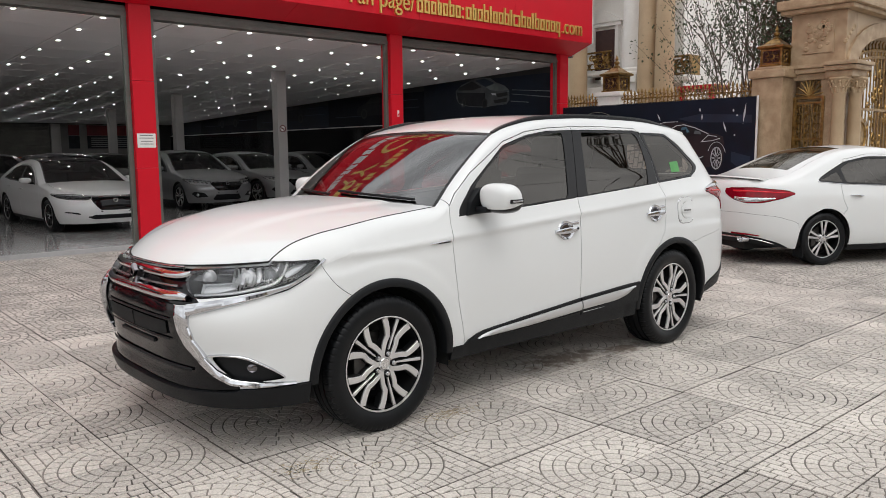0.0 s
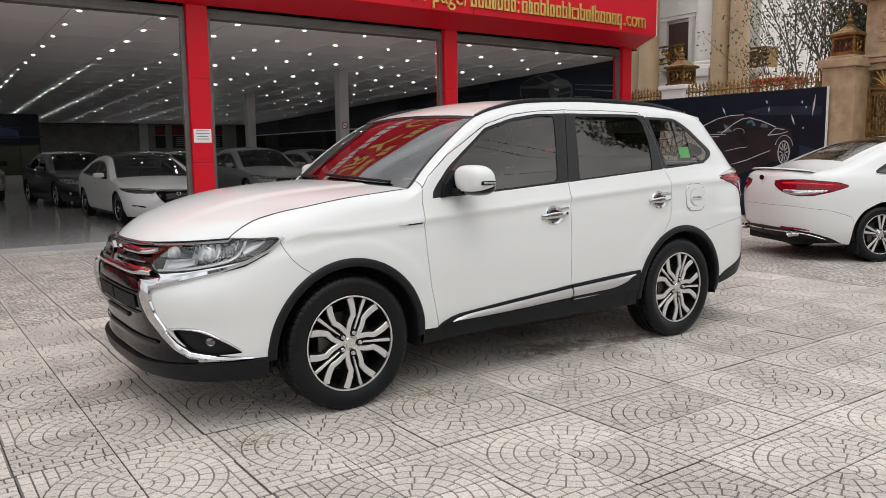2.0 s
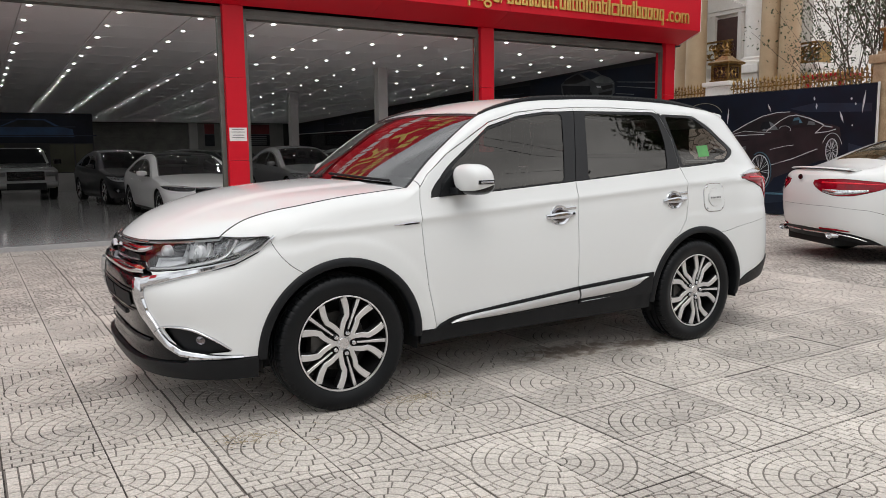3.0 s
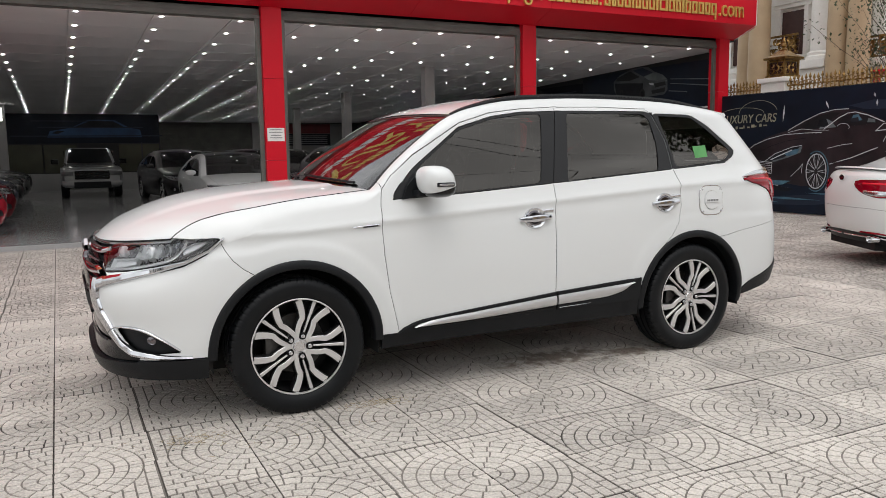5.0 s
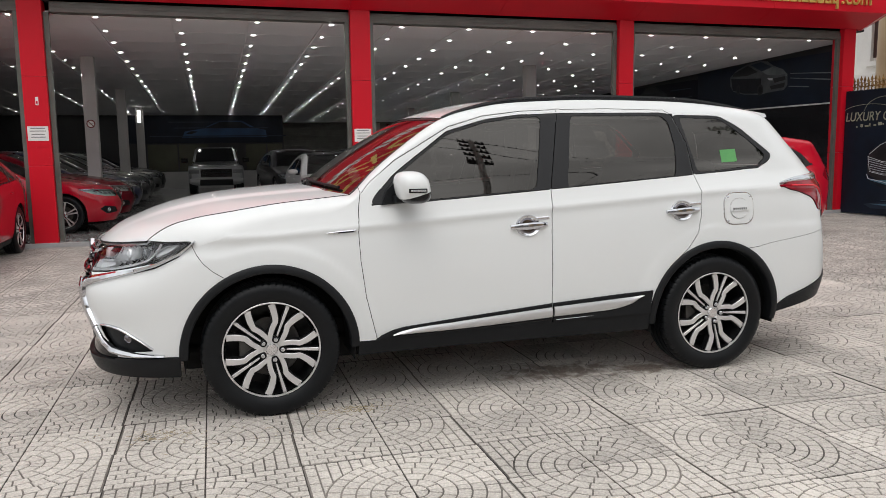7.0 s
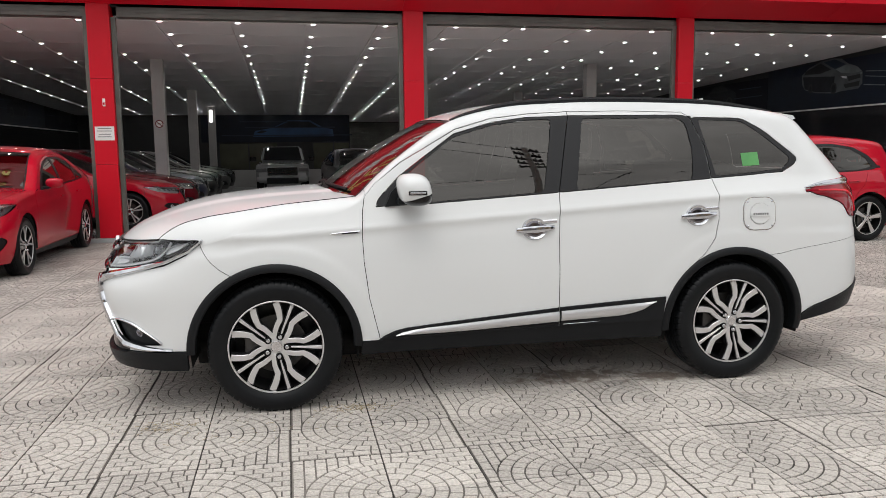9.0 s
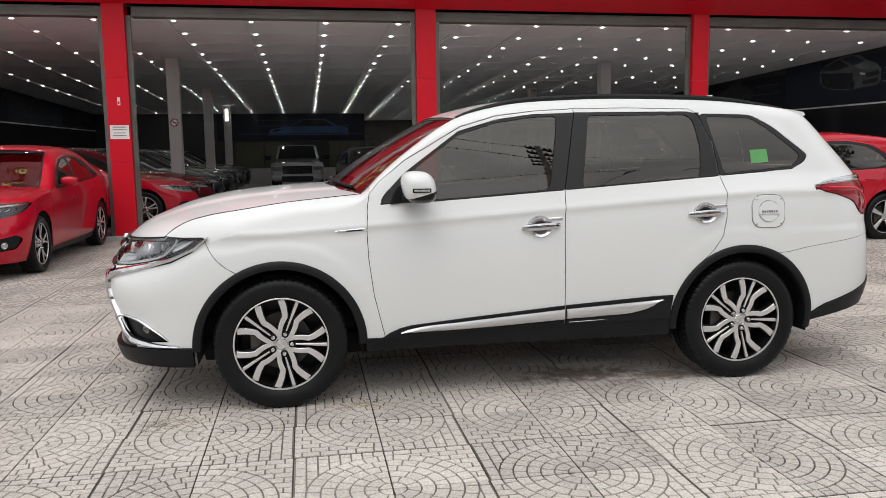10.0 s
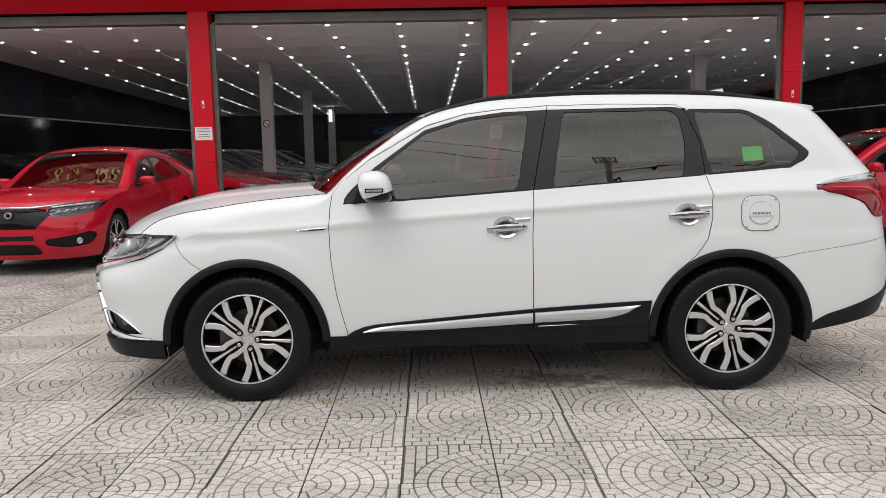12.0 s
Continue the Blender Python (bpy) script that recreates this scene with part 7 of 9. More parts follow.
        feature("rear_door", [(1.578, 0.345), (1.5755, 0.9), (1.5855, 1.14), (1.618, 1.3), (1.683, 1.598), (2.0, 1.603), (2.39, 1.595), (2.4395, 1.567), (2.5095, 1.40), (2.5295, 1.21), (2.556, 1.11), (2.555, 0.97), (2.53, 0.86), (2.47, 0.775)] + rear_arch + [(2.215, 0.345)], "paint", 0),
        feature("front_wing", [(-0.62, 1.3), (-0.62, 0.93), (-0.544, 0.93), (-0.345, 0.937), (-0.338, 0.91), (-0.322, 0.872), (-0.296, 0.825), (-0.26, 0.782), (-0.21, 0.742), (-0.1, 0.66), (-0.1, 0.5), (0, 0.2), (0.56, 0.345), (0.50, 0.60), (0.475, 0.80), (0.47, 0.95), (0.477, 1.07), (0.49, 1.145), (0.50, 1.25), (0.3, 1.3)], "paint", 0, gap=0.0016),
        feature("front_bumper", [(-1.5, 0.1), (-1.5, 1.3), (-0.62, 1.3), (-0.62, 0.93), (-0.544, 0.93), (-0.345, 0.937), (-0.338, 0.91), (-0.322, 0.872), (-0.296, 0.825), (-0.26, 0.782), (-0.21, 0.742), (-0.1, 0.66), (-0.1, 0.5), (0, 0.2)], "paint", 0, gap=0.0016),
        feature("rear_bumper", [(2.86, 0.1), (2.86, 0.748), (3.12, 0.795), (3.4, 0.84), (4.0, 0.88), (4.0, 0.1)], "paint", 0, gap=0.0004, join=True),
    ],
)


def build_suv():
    car, sk = make_car("suv", SUV, pose(0, 0, 0), "white_paint", "white SUV with chrome trim and black cladding, parked on paving", "suv")
    part("underbody", boxed(-0.72, 3.35, -0.52, 0.52, 0.27, 0.36, bevel=0.02), M["cavity"], car, "dark underbody")
    part("underbody", boxed(-0.45, 3.0, -0.5, 0.5, 0.185, 0.28, bevel=0.03), M["cavity"], car, "dark underbody")
    part("underbody", boxed(0.48, 2.2, -0.74, 0.74, 0.275, 0.37, bevel=0.02), M["cavity"], car, "dark underbody")
    # wheel arch cladding
    for c, a0, a1 in ((ARCH_F, -1, 181), (ARCH_R, -8, 183)):
        bm = bmesh.new()
        rows = []
        n = 44
        for k in range(n + 1):
            a = radians(a0 + (a1 - a0) * k / n)
            row = []
            for r, off in ((0.459, -0.004), (0.459, 0.006), (0.452, 0.012), (0.425, 0.014), (0.416, 0.010), (0.413, 0.0), (0.415, -0.06)):
                x, z = c[0] + r * math.cos(a), c[1] + r * math.sin(a)
                p = sk.on_x(x, max(z, 0.25))
                row.append(Vector((x, p.y - off, z)))
            rows.append(row)
        g = [[bm.verts.new(p) for p in r] for r in rows]
        for a, b in zip(g, g[1:]):
            for j in range(len(a) - 1):
                bm.faces.new((a[j], b[j], b[j + 1], a[j + 1]))
        bmesh.ops.recalc_face_normals(bm, faces=bm.faces)
        both_sides("arch_cladding", bm, "trim_black", car, "black plastic wheel arch cladding")
    # door mouldings with a satin bar
    def on_skin(poly, off, thick, name, mat, label):
        bm = bmesh.new()
        n = len(poly)
        pts = [sk.at(q, z) for q, z in poly]
        top = [bm.verts.new(p + nn * off) for p, nn in pts]
        low = [bm.verts.new(p + nn * (off - thick)) for p, nn in pts]
        bm.faces.new(top)
        for k in range(n):
            bm.faces.new((top[k], low[k], low[(k + 1) % n], top[(k + 1) % n]))
        bmesh.ops.recalc_face_normals(bm, faces=bm.faces)
        es = [e for e in bm.edges if all(v in top for v in e.verts)]
        bmesh.ops.bevel(bm, geom=es, offset=min(0.004, thick * 0.4), segments=2, affect="EDGES")
        both_sides(name, bm, mat, car, label, 30)
    on_skin([(0.545, 0.362), (0.58, 0.385), (0.64, 0.41), (0.70, 0.423), (1.0, 0.449), (1.574, 0.493), (1.574, 0.383), (1.0, 0.37)], 0.016, 0.03, "door_moulding", "trim_black", "black door moulding")
    on_skin([(1.581, 0.494), (2.0, 0.517), (2.225, 0.527), (2.212, 0.42), (2.214, 0.389), (1.581, 0.383)], 0.016, 0.03, "door_moulding", "trim_black", "black door moulding")
    def swollen_bar(name, upper, lower, mat, label, off=0.017, swell=0.012):
        """A bar with a rounded face between two lines of (q, z) on the skin."""
        up, lo = curve_y(*zip(*upper)), curve_y(*zip(*lower))
        q0, q1 = upper[0][0], upper[-1][0]
        bm = bmesh.new()
        rows = []
        for k in range(29):
            q = q0 + (q1 - q0) * k / 28
            row = []
            for v in (0, 0.06, 0.2, 0.42, 0.7, 0.92, 1.0):
                p, nn = sk.at(q, lo(q) + (up(q) - lo(q)) * v)
                row.append(bm.verts.new(p + nn * (off - 0.012 if v in (0, 1.0) else off + swell * math.sin(math.pi * v ** 0.75) ** 0.8)))
            rows.append(row)
        for a, b in zip(rows, rows[1:]):
            for j in range(6):
                bm.faces.new((a[j], b[j], b[j + 1], a[j + 1]))
        bm.faces.new(rows[0])
        bm.faces.new(rows[-1])
        bmesh.ops.recalc_face_normals(bm, faces=bm.faces)
        both_sides(name, bm, mat, car, label, 40)
    swollen_bar("moulding_bar", [(0.64, 0.389), (0.67, 0.402), (0.72, 0.412), (1.0, 0.436), (1.571, 0.477)], [(0.64, 0.386), (0.72, 0.386), (1.0, 0.391), (1.571, 0.414)], "satin_silver", "satin silver moulding bar")
    swollen_bar("moulding_bar", [(1.584, 0.478), (2.0, 0.499), (2.16, 0.506)], [(1.584, 0.417), (1.8, 0.424), (2.0, 0.438), (2.09, 0.462), (2.16, 0.503)], "satin_silver", "satin silver moulding bar")
    swollen_bar("moulding_line", [(1.6, 0.401), (1.85, 0.41), (1.98, 0.418)], [(1.6, 0.396), (1.85, 0.405), (1.98, 0.416)], "satin_silver", "", 0.014, 0.004)
    on_skin([(0.62, 0.379), (1.0, 0.389), (1.571, 0.407), (1.571, 0.4), (1.0, 0.382)], 0.019, 0.004, "moulding_line", "gloss_black", "")
    # chrome of the front
    # dark strip behind the rear half of the upper chrome blade
    both_sides("blade_gasket", ribbon(sk, [(-0.333, 0.928), (-0.393, 0.866), (-0.48, 0.816), (-0.56, 0.795)], [0.012, 0.016, 0.02, 0.024], 0.002, 0.004, 6, True), "gloss_black", car, "dark edge of the chrome blade", 28)
    both_sides("chrome_blade", ribbon(sk, [(-0.325, 0.938), (-0.385, 0.872), (-0.475, 0.822), (-0.60, 0.785), (-0.74, 0.748), (-0.845, 0.72)], [0.01, 0.013, 0.018, 0.03, 0.046, 0.06], 0.006, 0.016, 6, True), "chrome", car, "chrome front blade", 28)
    both_sides("chrome_blade", ribbon(sk, [(-0.872, 0.735), (-0.874, 0.70), (-0.868, 0.64), (-0.845, 0.57), (-0.79, 0.49)], [0.1, 0.092, 0.08, 0.07, 0.054], 0.007, 0.017, 6, True), "chrome", car, "chrome front blade", 28)
    both_sides("chrome_blade", ribbon(sk, [(-0.80, 0.492), (-0.745, 0.43), (-0.685, 0.388), (-0.58, 0.372), (-0.46, 0.366)], [0.05, 0.042, 0.034, 0.026, 0.012], 0.006, 0.014, 6, True), "chrome", car, "chrome lower blade", 28)
    # near-black tubes along the bonnet's shut lines, painting the shade of the gap
    hx = SUV["hood_x"]
    line = [(hx[1] + (hx[3] - hx[1]) * k / 40) for k in range(41)]
    bm = bmesh.new()
    tube(bm, [Vector((x, sk.hy(x) + 0.002, sk.hs(x) + 0.0005)) for x in line], 0.003, 6)
    both_sides("bonnet_seal", bm, "cavity", car, "dark tube painting the shade of the bonnet gap")
    bm = bmesh.new()
    tube(bm, [sk.hood(0.004, -1 + 2 * k / 60) for k in range(61)], 0.005, 6)
    part("bonnet_seal", bm, M["cavity"], car, "dark tube painting the shade of the bonnet gap")
    both_sides("fog_lamp_trim", ribbon(sk, [(-0.77, 0.51), (-0.70, 0.517), (-0.63, 0.503), (-0.555, 0.452), (-0.50, 0.40)], [0.009, 0.013, 0.016, 0.013, 0.008], 0.003, 0.01), "chrome", car, "chrome fog lamp trim")
    bm = bmesh.new()
    p, nn = sk.at(-0.615, 0.445)
    lathe(bm, [(0.0, 0.008), (0.018, 0.005), (0.025, 0.0), (0.028, -0.01)], 20, Matrix.Translation(p - nn * 0.022) @ nn.to_track_quat("Z", "Y").to_matrix().to_4x4())
    both_sides("fog_lamp", bm, "black_chrome", car, "round fog lamp")
    # grille: chrome bars, slats, emblem
    for z, w, q1 in ((0.868, 0.044, -0.875), (0.775, 0.05, -0.865)):
        path = [(-1.322, z + 0.004), (-1.15, z + 0.003), (-1.0, z), (-0.92, z + 0.004), (q1, z + 0.012 if z > 0.8 else z)]
        both_sides("grille_bar", ribbon(sk, path, [w, w, w * 0.95, w * 0.9, w * 0.55], -0.012, 0.02), "chrome", car, "chrome grille bar")
    for z in (0.905, 0.82):
        both_sides("grille_slat", ribbon(sk, [(-1.322, z), (-1.1, z), (-0.93, z)], [0.012, 0.012, 0.01], -0.02, 0.012), "satin_chrome", car, "")
    for z, h in ((0.665, 0.012), (0.56, 0.012), (0.425, 0.02)):
        both_sides("intake_bar", ribbon(sk, [(-1.322, z), (-1.1, z), (-0.97, z)] if z > 0.55 else [(-1.322, z), (-1.05, z), (-0.86, z)], [h, h, h * 0.8], -0.008, 0.008), "trim_black", car, "")
    both_sides("intake_mouth", ribbon(sk, [(-1.322, 0.612), (-1.15, 0.612), (-0.985, 0.615)], [0.075, 0.075, 0.065], -0.011, 0.004), "cavity", car, "dark intake opening")
    p, nn = sk.at(-1.31, 0.825)
    for k in range(3):
        bm = bmesh.new()
        rim = [bm.verts.new((a, -0.012, c)) for a, c in ((0, 0.004), (0.026, 0.034), (0, 0.068), (-0.026, 0.034))]
        base = [bm.verts.new((v.co.x, 0.006, v.co.z)) for v in rim]
        crest = [bm.verts.new((0, -0.022, 0.02)), bm.verts.new((0, -0.022, 0.05))]
        for f in ((rim[0], rim[1], crest[1], crest[0]), (rim[1], rim[2], crest[1]), (rim[2], rim[3], crest[1]), (rim[3], rim[0], crest[0], crest[1])):
            bm.faces.new(f)
        for q in range(4):
            bm.faces.new((rim[q], base[q], base[(q + 1) % 4], rim[(q + 1) % 4]))
        bmesh.ops.recalc_face_normals(bm, faces=bm.faces)
        bmesh.ops.transform(bm, matrix=Matrix.Translation((p.x + 0.002, 0, 0.822)) @ pose(0, 0, 0, 0, 0, -90) @ pose(0, 0, 0, 0, 120 * k, 0), verts=bm.verts)
        part("emblem_blade", bm, M["black_chrome"], car, "chrome emblem blade")
    part("plate_mount", boxed(p.x - 0.006, p.x + 0.03, -0.22, 0.22, 0.515, 0.535, bevel=0.005), M["trim_black"], car, "black number plate mount")
    # headlight inner parts
    def lamp_unit(q, z, r, depth, name, mat, label):
        p, nn = sk.at(q, z)
        d = Vector((-0.9, -0.42, 0.0)).normalized()
        bm = bmesh.new()
        lathe(bm, [(0.0, 0.012), (r * 0.6, 0.008), (r * 0.9, 0.0), (r, -0.004), (r * 1.12, 0.004), (r * 1.2, -0.02)], 24, Matrix.Translation(p - nn * depth) @ d.to_track_quat("Z", "Y").to_matrix().to_4x4())
        both_sides(name, bm, mat, car, label)
    lamp_unit(-0.548, 0.878, 0.034, 0.022, "projector_lens", "lamp_glass", "round projector lens")
    lamp_unit(-0.63, 0.872, 0.036, 0.026, "reflector_bowl", "lamp_silver", "silvered reflector bowl")
    lamp_unit(-0.80, 0.878, 0.028, 0.028, "turn_lamp", "lamp_silver", "silvered indicator bowl")
    # facets round the bowls
    for k in range(6):
        q = -0.675 + 0.03 * k
        both_sides("reflector_facet", ribbon(sk, [(q, 0.838 + 0.004 * k), (q + 0.006, 0.868 + 0.003 * k), (q + 0.004, 0.908 + 0.001 * k)], [0.02, 0.024, 0.016], -0.036 + 0.005 * (k % 2), 0.006, 2, True), "lamp_silver", car, "silvered reflector facet")
    both_sides("reflector_panel", ribbon(sk, [(-0.80, 0.818), (-0.74, 0.822), (-0.665, 0.836)], [0.05, 0.052, 0.034], -0.034, 0.008, 4, True), "lamp_silver", car, "silvered reflector panel")
    both_sides("reflector_panel", ribbon(sk, [(-0.745, 0.893), (-0.70, 0.893), (-0.665, 0.893)], [0.03, 0.034, 0.03], -0.034, 0.006, 4, True), "dark_chrome", car, "silvered reflector panel")
    both_sides("end_panel", ribbon(sk, [(-0.485, 0.876), (-0.44, 0.899), (-0.395, 0.918)], [0.036, 0.036, 0.008], -0.026, 0.008, 4, True), "lamp_silver", car, "pale grey lamp end panel")
    both_sides("light_guide", ribbon(sk, [(-0.83, 0.79), (-0.68, 0.804), (-0.57, 0.828), (-0.515, 0.85), (-0.485, 0.89), (-0.47, 0.925)], [0.012, 0.014, 0.014, 0.013, 0.012, 0.01], -0.018, 0.012), "lamp_silver", car, "clear running light guide")
    both_sides("light_guide", ribbon(sk, [(-0.585, 0.846), (-0.54, 0.862), (-0.51, 0.9), (-0.5, 0.926)], [0.006, 0.008, 0.008, 0.006], -0.02, 0.01), "chrome", car, "clear running light guide")
    both_sides("lamp_border", ribbon(sk, [(-0.868, 0.806), (-0.82, 0.778), (-0.675, 0.793), (-0.55, 0.818), (-0.48, 0.836), (-0.405, 0.87), (-0.342, 0.928)], [0.006, 0.01, 0.01, 0.011, 0.014, 0.015, 0.006], -0.004, 0.005, 6), "gloss_black", car, "black lamp border")
    # tail lamp chrome cap and clear foot
    both_sides("lamp_chrome", ribbon(sk, [(3.06, 1.138), (3.2, 1.163), (3.5, 1.178), (3.7, 1.14)], [0.01, 0.042, 0.052, 0.048], 0.004, 0.014), "chrome", car, "chrome tail lamp cap")
    both_sides("reversing_lens", ribbon(sk, [(3.42, 0.992), (3.52, 0.99), (3.66, 1.02)], [0.03, 0.04, 0.04], 0.006, 0.004), "lamp_clear", car, "clear reversing lens")
    both_sides("lamp_guide", ribbon(sk, [(3.12, 1.122), (3.28, 1.112), (3.36, 1.05), (3.385, 0.985)], [0.010, 0.016, 0.018, 0.014], 0.008, 0.004), surface_key("bright_red_guide", (0.72, 0.012, 0.03)), car, "bright red light guide")
    # door handles on chrome bowls
    for x0, z0, key in ((1.43, 0.945, True), (2.42, 0.995, False)):
        p, nn = sk.at(x0, z0)
        rot = pose(0, 0, 0, 0, -2.5, 0)
        bm = bmesh.new()
        lathe(bm, [(0.0, 0.0012), (0.028, 0.0015), (0.044, 0.003), (0.053, 0.007), (0.057, 0.009), (0.063, -0.002)], 32, Matrix.Translation(p) @ nn.to_track_quat("Z", "Y").to_matrix().to_4x4() @ Matrix.Diagonal((1.2, 1.0, 1, 1)))
        both_sides("handle_bowl", bm, "chrome", car, "chrome handle bowl")
        # darker disc over the chrome: the shade inside the bowl, put in by colour
        bm = bmesh.new()
        lathe(bm, [(0.0, 0.0035), (0.03, 0.0035), (0.044, 0.0045), (0.047, 0.002)], 32, Matrix.Translation(p) @ nn.to_track_quat("Z", "Y").to_matrix().to_4x4() @ Matrix.Diagonal((1.2, 1.0, 1, 1)))
        both_sides("bowl_recess", bm, "black_chrome", car, "dark disc painting the shade inside the handle bowl")
        bm = bmesh.new()
        rows = []
        for k in range(13):
            u = -1 + 2 * k / 12
            x = p.x + 0.11 * u + 0.004
            out = 0.034 - 0.020 * u * u
            h = 0.0185 - 0.008 * u * u
            yb = sk.at(x, z0)[0].y
            rows.append([(x, yb - out + 0.016, z0 + 0.05 * (x - p.x) - h), (x, yb - out + 0.002, z0 + 0.05 * (x - p.x) - h), (x, yb - out, z0 + 0.05 * (x - p.x) + h * 0.3), (x, yb - out + 0.004, z0 + 0.05 * (x - p.x) + h), (x, yb - out + 0.016, z0 + 0.05 * (x - p.x) + h)])
        g = [[bm.verts.new(q) for q in r] for r in rows]
        for a, b in zip(g, g[1:]):
            for j in range(5):
                bm.faces.new((a[j], a[(j + 1) % 5], b[(j + 1) % 5], b[j]))
        bm.faces.new(g[0])
        bm.faces.new(g[-1])
        bmesh.ops.recalc_face_normals(bm, faces=bm.faces)
        both_sides("door_handle", bm, "chrome", car, "chrome door handle")
        both_sides("handle_plate", ribbon(sk, [(x0 + 0.02, z0 + 0.035), (x0 + 0.13, z0 + 0.041)], [0.022, 0.022], 0.002, 0.003), "satin_chrome", car, "satin handle plate")
        if key:
            bm = bmesh.new()
            bmesh.ops.create_uvsphere(bm, u_segments=12, v_segments=8, radius=0.007, matrix=Matrix.Translation((p.x + 0.095, p.y - 0.022, z0 + 0.006)))
            both_sides("key_hole", bm, "gloss_black", car, "")
    # wing badge
    both_sides("wing_badge", ribbon(sk, [(0.30, 0.952), (0.345, 0.951), (0.457, 0.957)], [0.003, 0.015, 0.017], 0.002, 0.004), "chrome", car, "chrome wing badge")
    both_sides("badge_inlay", ribbon(sk, [(0.36, 0.952), (0.445, 0.9555)], [0.009, 0.009], 0.0045, 0.003), "gloss_black", car, "")
    # fuel flap cover with four studs and a plain bar
    p, nn = sk.at(2.812, 0.995)
    F = Matrix.Translation(p + nn * 0.001) @ Matrix(((1, 0, 0, 0), (0, 1, 0, 0), (0, 0, 1, 0), (0, 0, 0, 1)))
    low, high = sk.at(p.x, p.z - 0.09)[0], sk.at(p.x, p.z + 0.09)[0]
    lean = -math.degrees(math.atan2(high.y - low.y, 0.18))
    def plate(w, h, d0, d1, r, name, mat, label):
        bm = bmesh.new()
        pts = []
        for cx, cz, a0 in ((1, 1, 0), (-1, 1, 90), (-1, -1, 180), (1, -1, 270)):
            for k in range(5):
                a = radians(a0 + 22.5 * k)
                pts.append((cx * (w - r) + r * math.cos(a), cz * (h - r) + r * math.sin(a)))
        prism(bm, pts, -d0, -d1, "y", Matrix.Translation(p) @ pose(0, 0, 0, lean, 0, 0))
        es = [e for e in bm.edges if e.calc_face_angle(0) > 1.0]
        bmesh.ops.bevel(bm, geom=es, offset=0.0025, segments=2, affect="EDGES")
        part(name, bm, M[mat], car, label, 30)
    plate(0.102, 0.094, -0.01, 0.007, 0.06, "fuel_cover", "white_paint", "")
    plate(0.1065, 0.0985, -0.01, 0.004, 0.062, "fuel_cover_edge", "satin_chrome", "chrome fuel cover edge")
    plate(0.066, 0.062, 0.0, 0.012, 0.0619, "fuel_cover_disc", "white_paint", "")
    plate(0.068, 0.064, 0.0, 0.0095, 0.0639, "fuel_cover_ring", "satin_chrome", "")
    plate(0.066, 0.017, 0.0, 0.018, 0.006, "fuel_cover_bar", "white_paint", "white bar across the fuel cover")
    for k in range(7):
        part("letter_bar", boxed(p.x - 0.05 + k * 0.0145, p.x - 0.04 + k * 0.0145, p.y - 0.0195, p.y - 0.017, p.z - 0.006, p.z + 0.006), M["ink"], car)
    for a in (-1, 1):
        for b in (-1, 1):
            bm = bmesh.new()
            bmesh.ops.create_uvsphere(bm, u_segments=10, v_segments=6, radius=0.007, matrix=Matrix.Translation((p.x + a * 0.078, sk.at(p.x, p.z + b * 0.072)[0].y - 0.008, p.z + b * 0.072)))
            part("stud", bm, M["chrome"], car, "", 60)
    # mirrors
    for sg in (-1, 1):
        bm = bmesh.new()
        bmesh.ops.create_uvsphere(bm, u_segments=28, v_segments=18, radius=1)
        for v in bm.verts:
            x, y, z = v.co
            # blunt towards the rear, rounded in front, flat below
            sx = 0.085 if x < 0 else 0.09
            zz = math.copysign(abs(z) ** 0.75, z)
            yy = math.copysign(abs(y) ** 0.75, y)
            v.co = Vector((0.735 + sx * math.copysign(abs(x) ** 0.7, x) + 0.03 * (1 - zz) * 0.5 - 0.015, -0.985 + 0.125 * yy, 1.18 + (0.086 if z > 0 else 0.084) * zz))
        if sg > 0:
            bmesh.ops.transform(bm, matrix=Matrix.Diagonal((1, -1, 1, 1)), verts=bm.verts)
            bmesh.ops.reverse_faces(bm, faces=bm.faces)
        foot = bm.copy()
        zc = 1.139
        bmesh.ops.bisect_plane(bm, geom=bm.verts[:] + bm.edges[:] + bm.faces[:], plane_co=(0.735, 0, zc), plane_no=(0.28, 0, -1), clear_outer=True)
        bmesh.ops.bisect_plane(foot, geom=foot.verts[:] + foot.edges[:] + foot.faces[:], plane_co=(0.735, 0, zc - 0.001), plane_no=(-0.28, 0, 1), clear_outer=True)
        mir = part("door_mirror", bm, M["white_paint"], car, "white door mirror housing", 60)
        part("mirror_bottom", foot, M["gloss_black"], mir, "gloss black mirror underside", 60)
        bm = bmesh.new()
        prism(bm, [(0.60, 1.085), (0.63, 1.16), (0.70, 1.235), (0.75, 1.12), (0.74, 1.10)], 0.86 * sg, 0.815 * sg)
        part("mirror_base", bm, M["trim_black"], mir, "black mirror base")
        part("mirror_arm", boxed(0.66, 0.76, *sorted((sg * 0.84, sg * 0.94)), 1.10, 1.135, bevel=0.012), M["trim_black"], mir, "black mirror arm")
        part("repeater", boxed(0.69, 0.785, *sorted((sg * 1.085, sg * 1.1135)), 1.158, 1.18, bevel=0.004), M["gloss_black"], mir, "indicator repeater strip")
        part("repeater_lens", boxed(0.697, 0.778, *sorted((sg * 1.095, sg * 1.1155)), 1.164, 1.174, bevel=0.002), M["lamp_clear"], mir)
        part("mirror_glass", boxed(0.805, 0.811, *sorted((sg * 0.915, sg * 1.05)), 1.15, 1.225, bevel=0.002), M["chrome"], mir, "mirror glass")
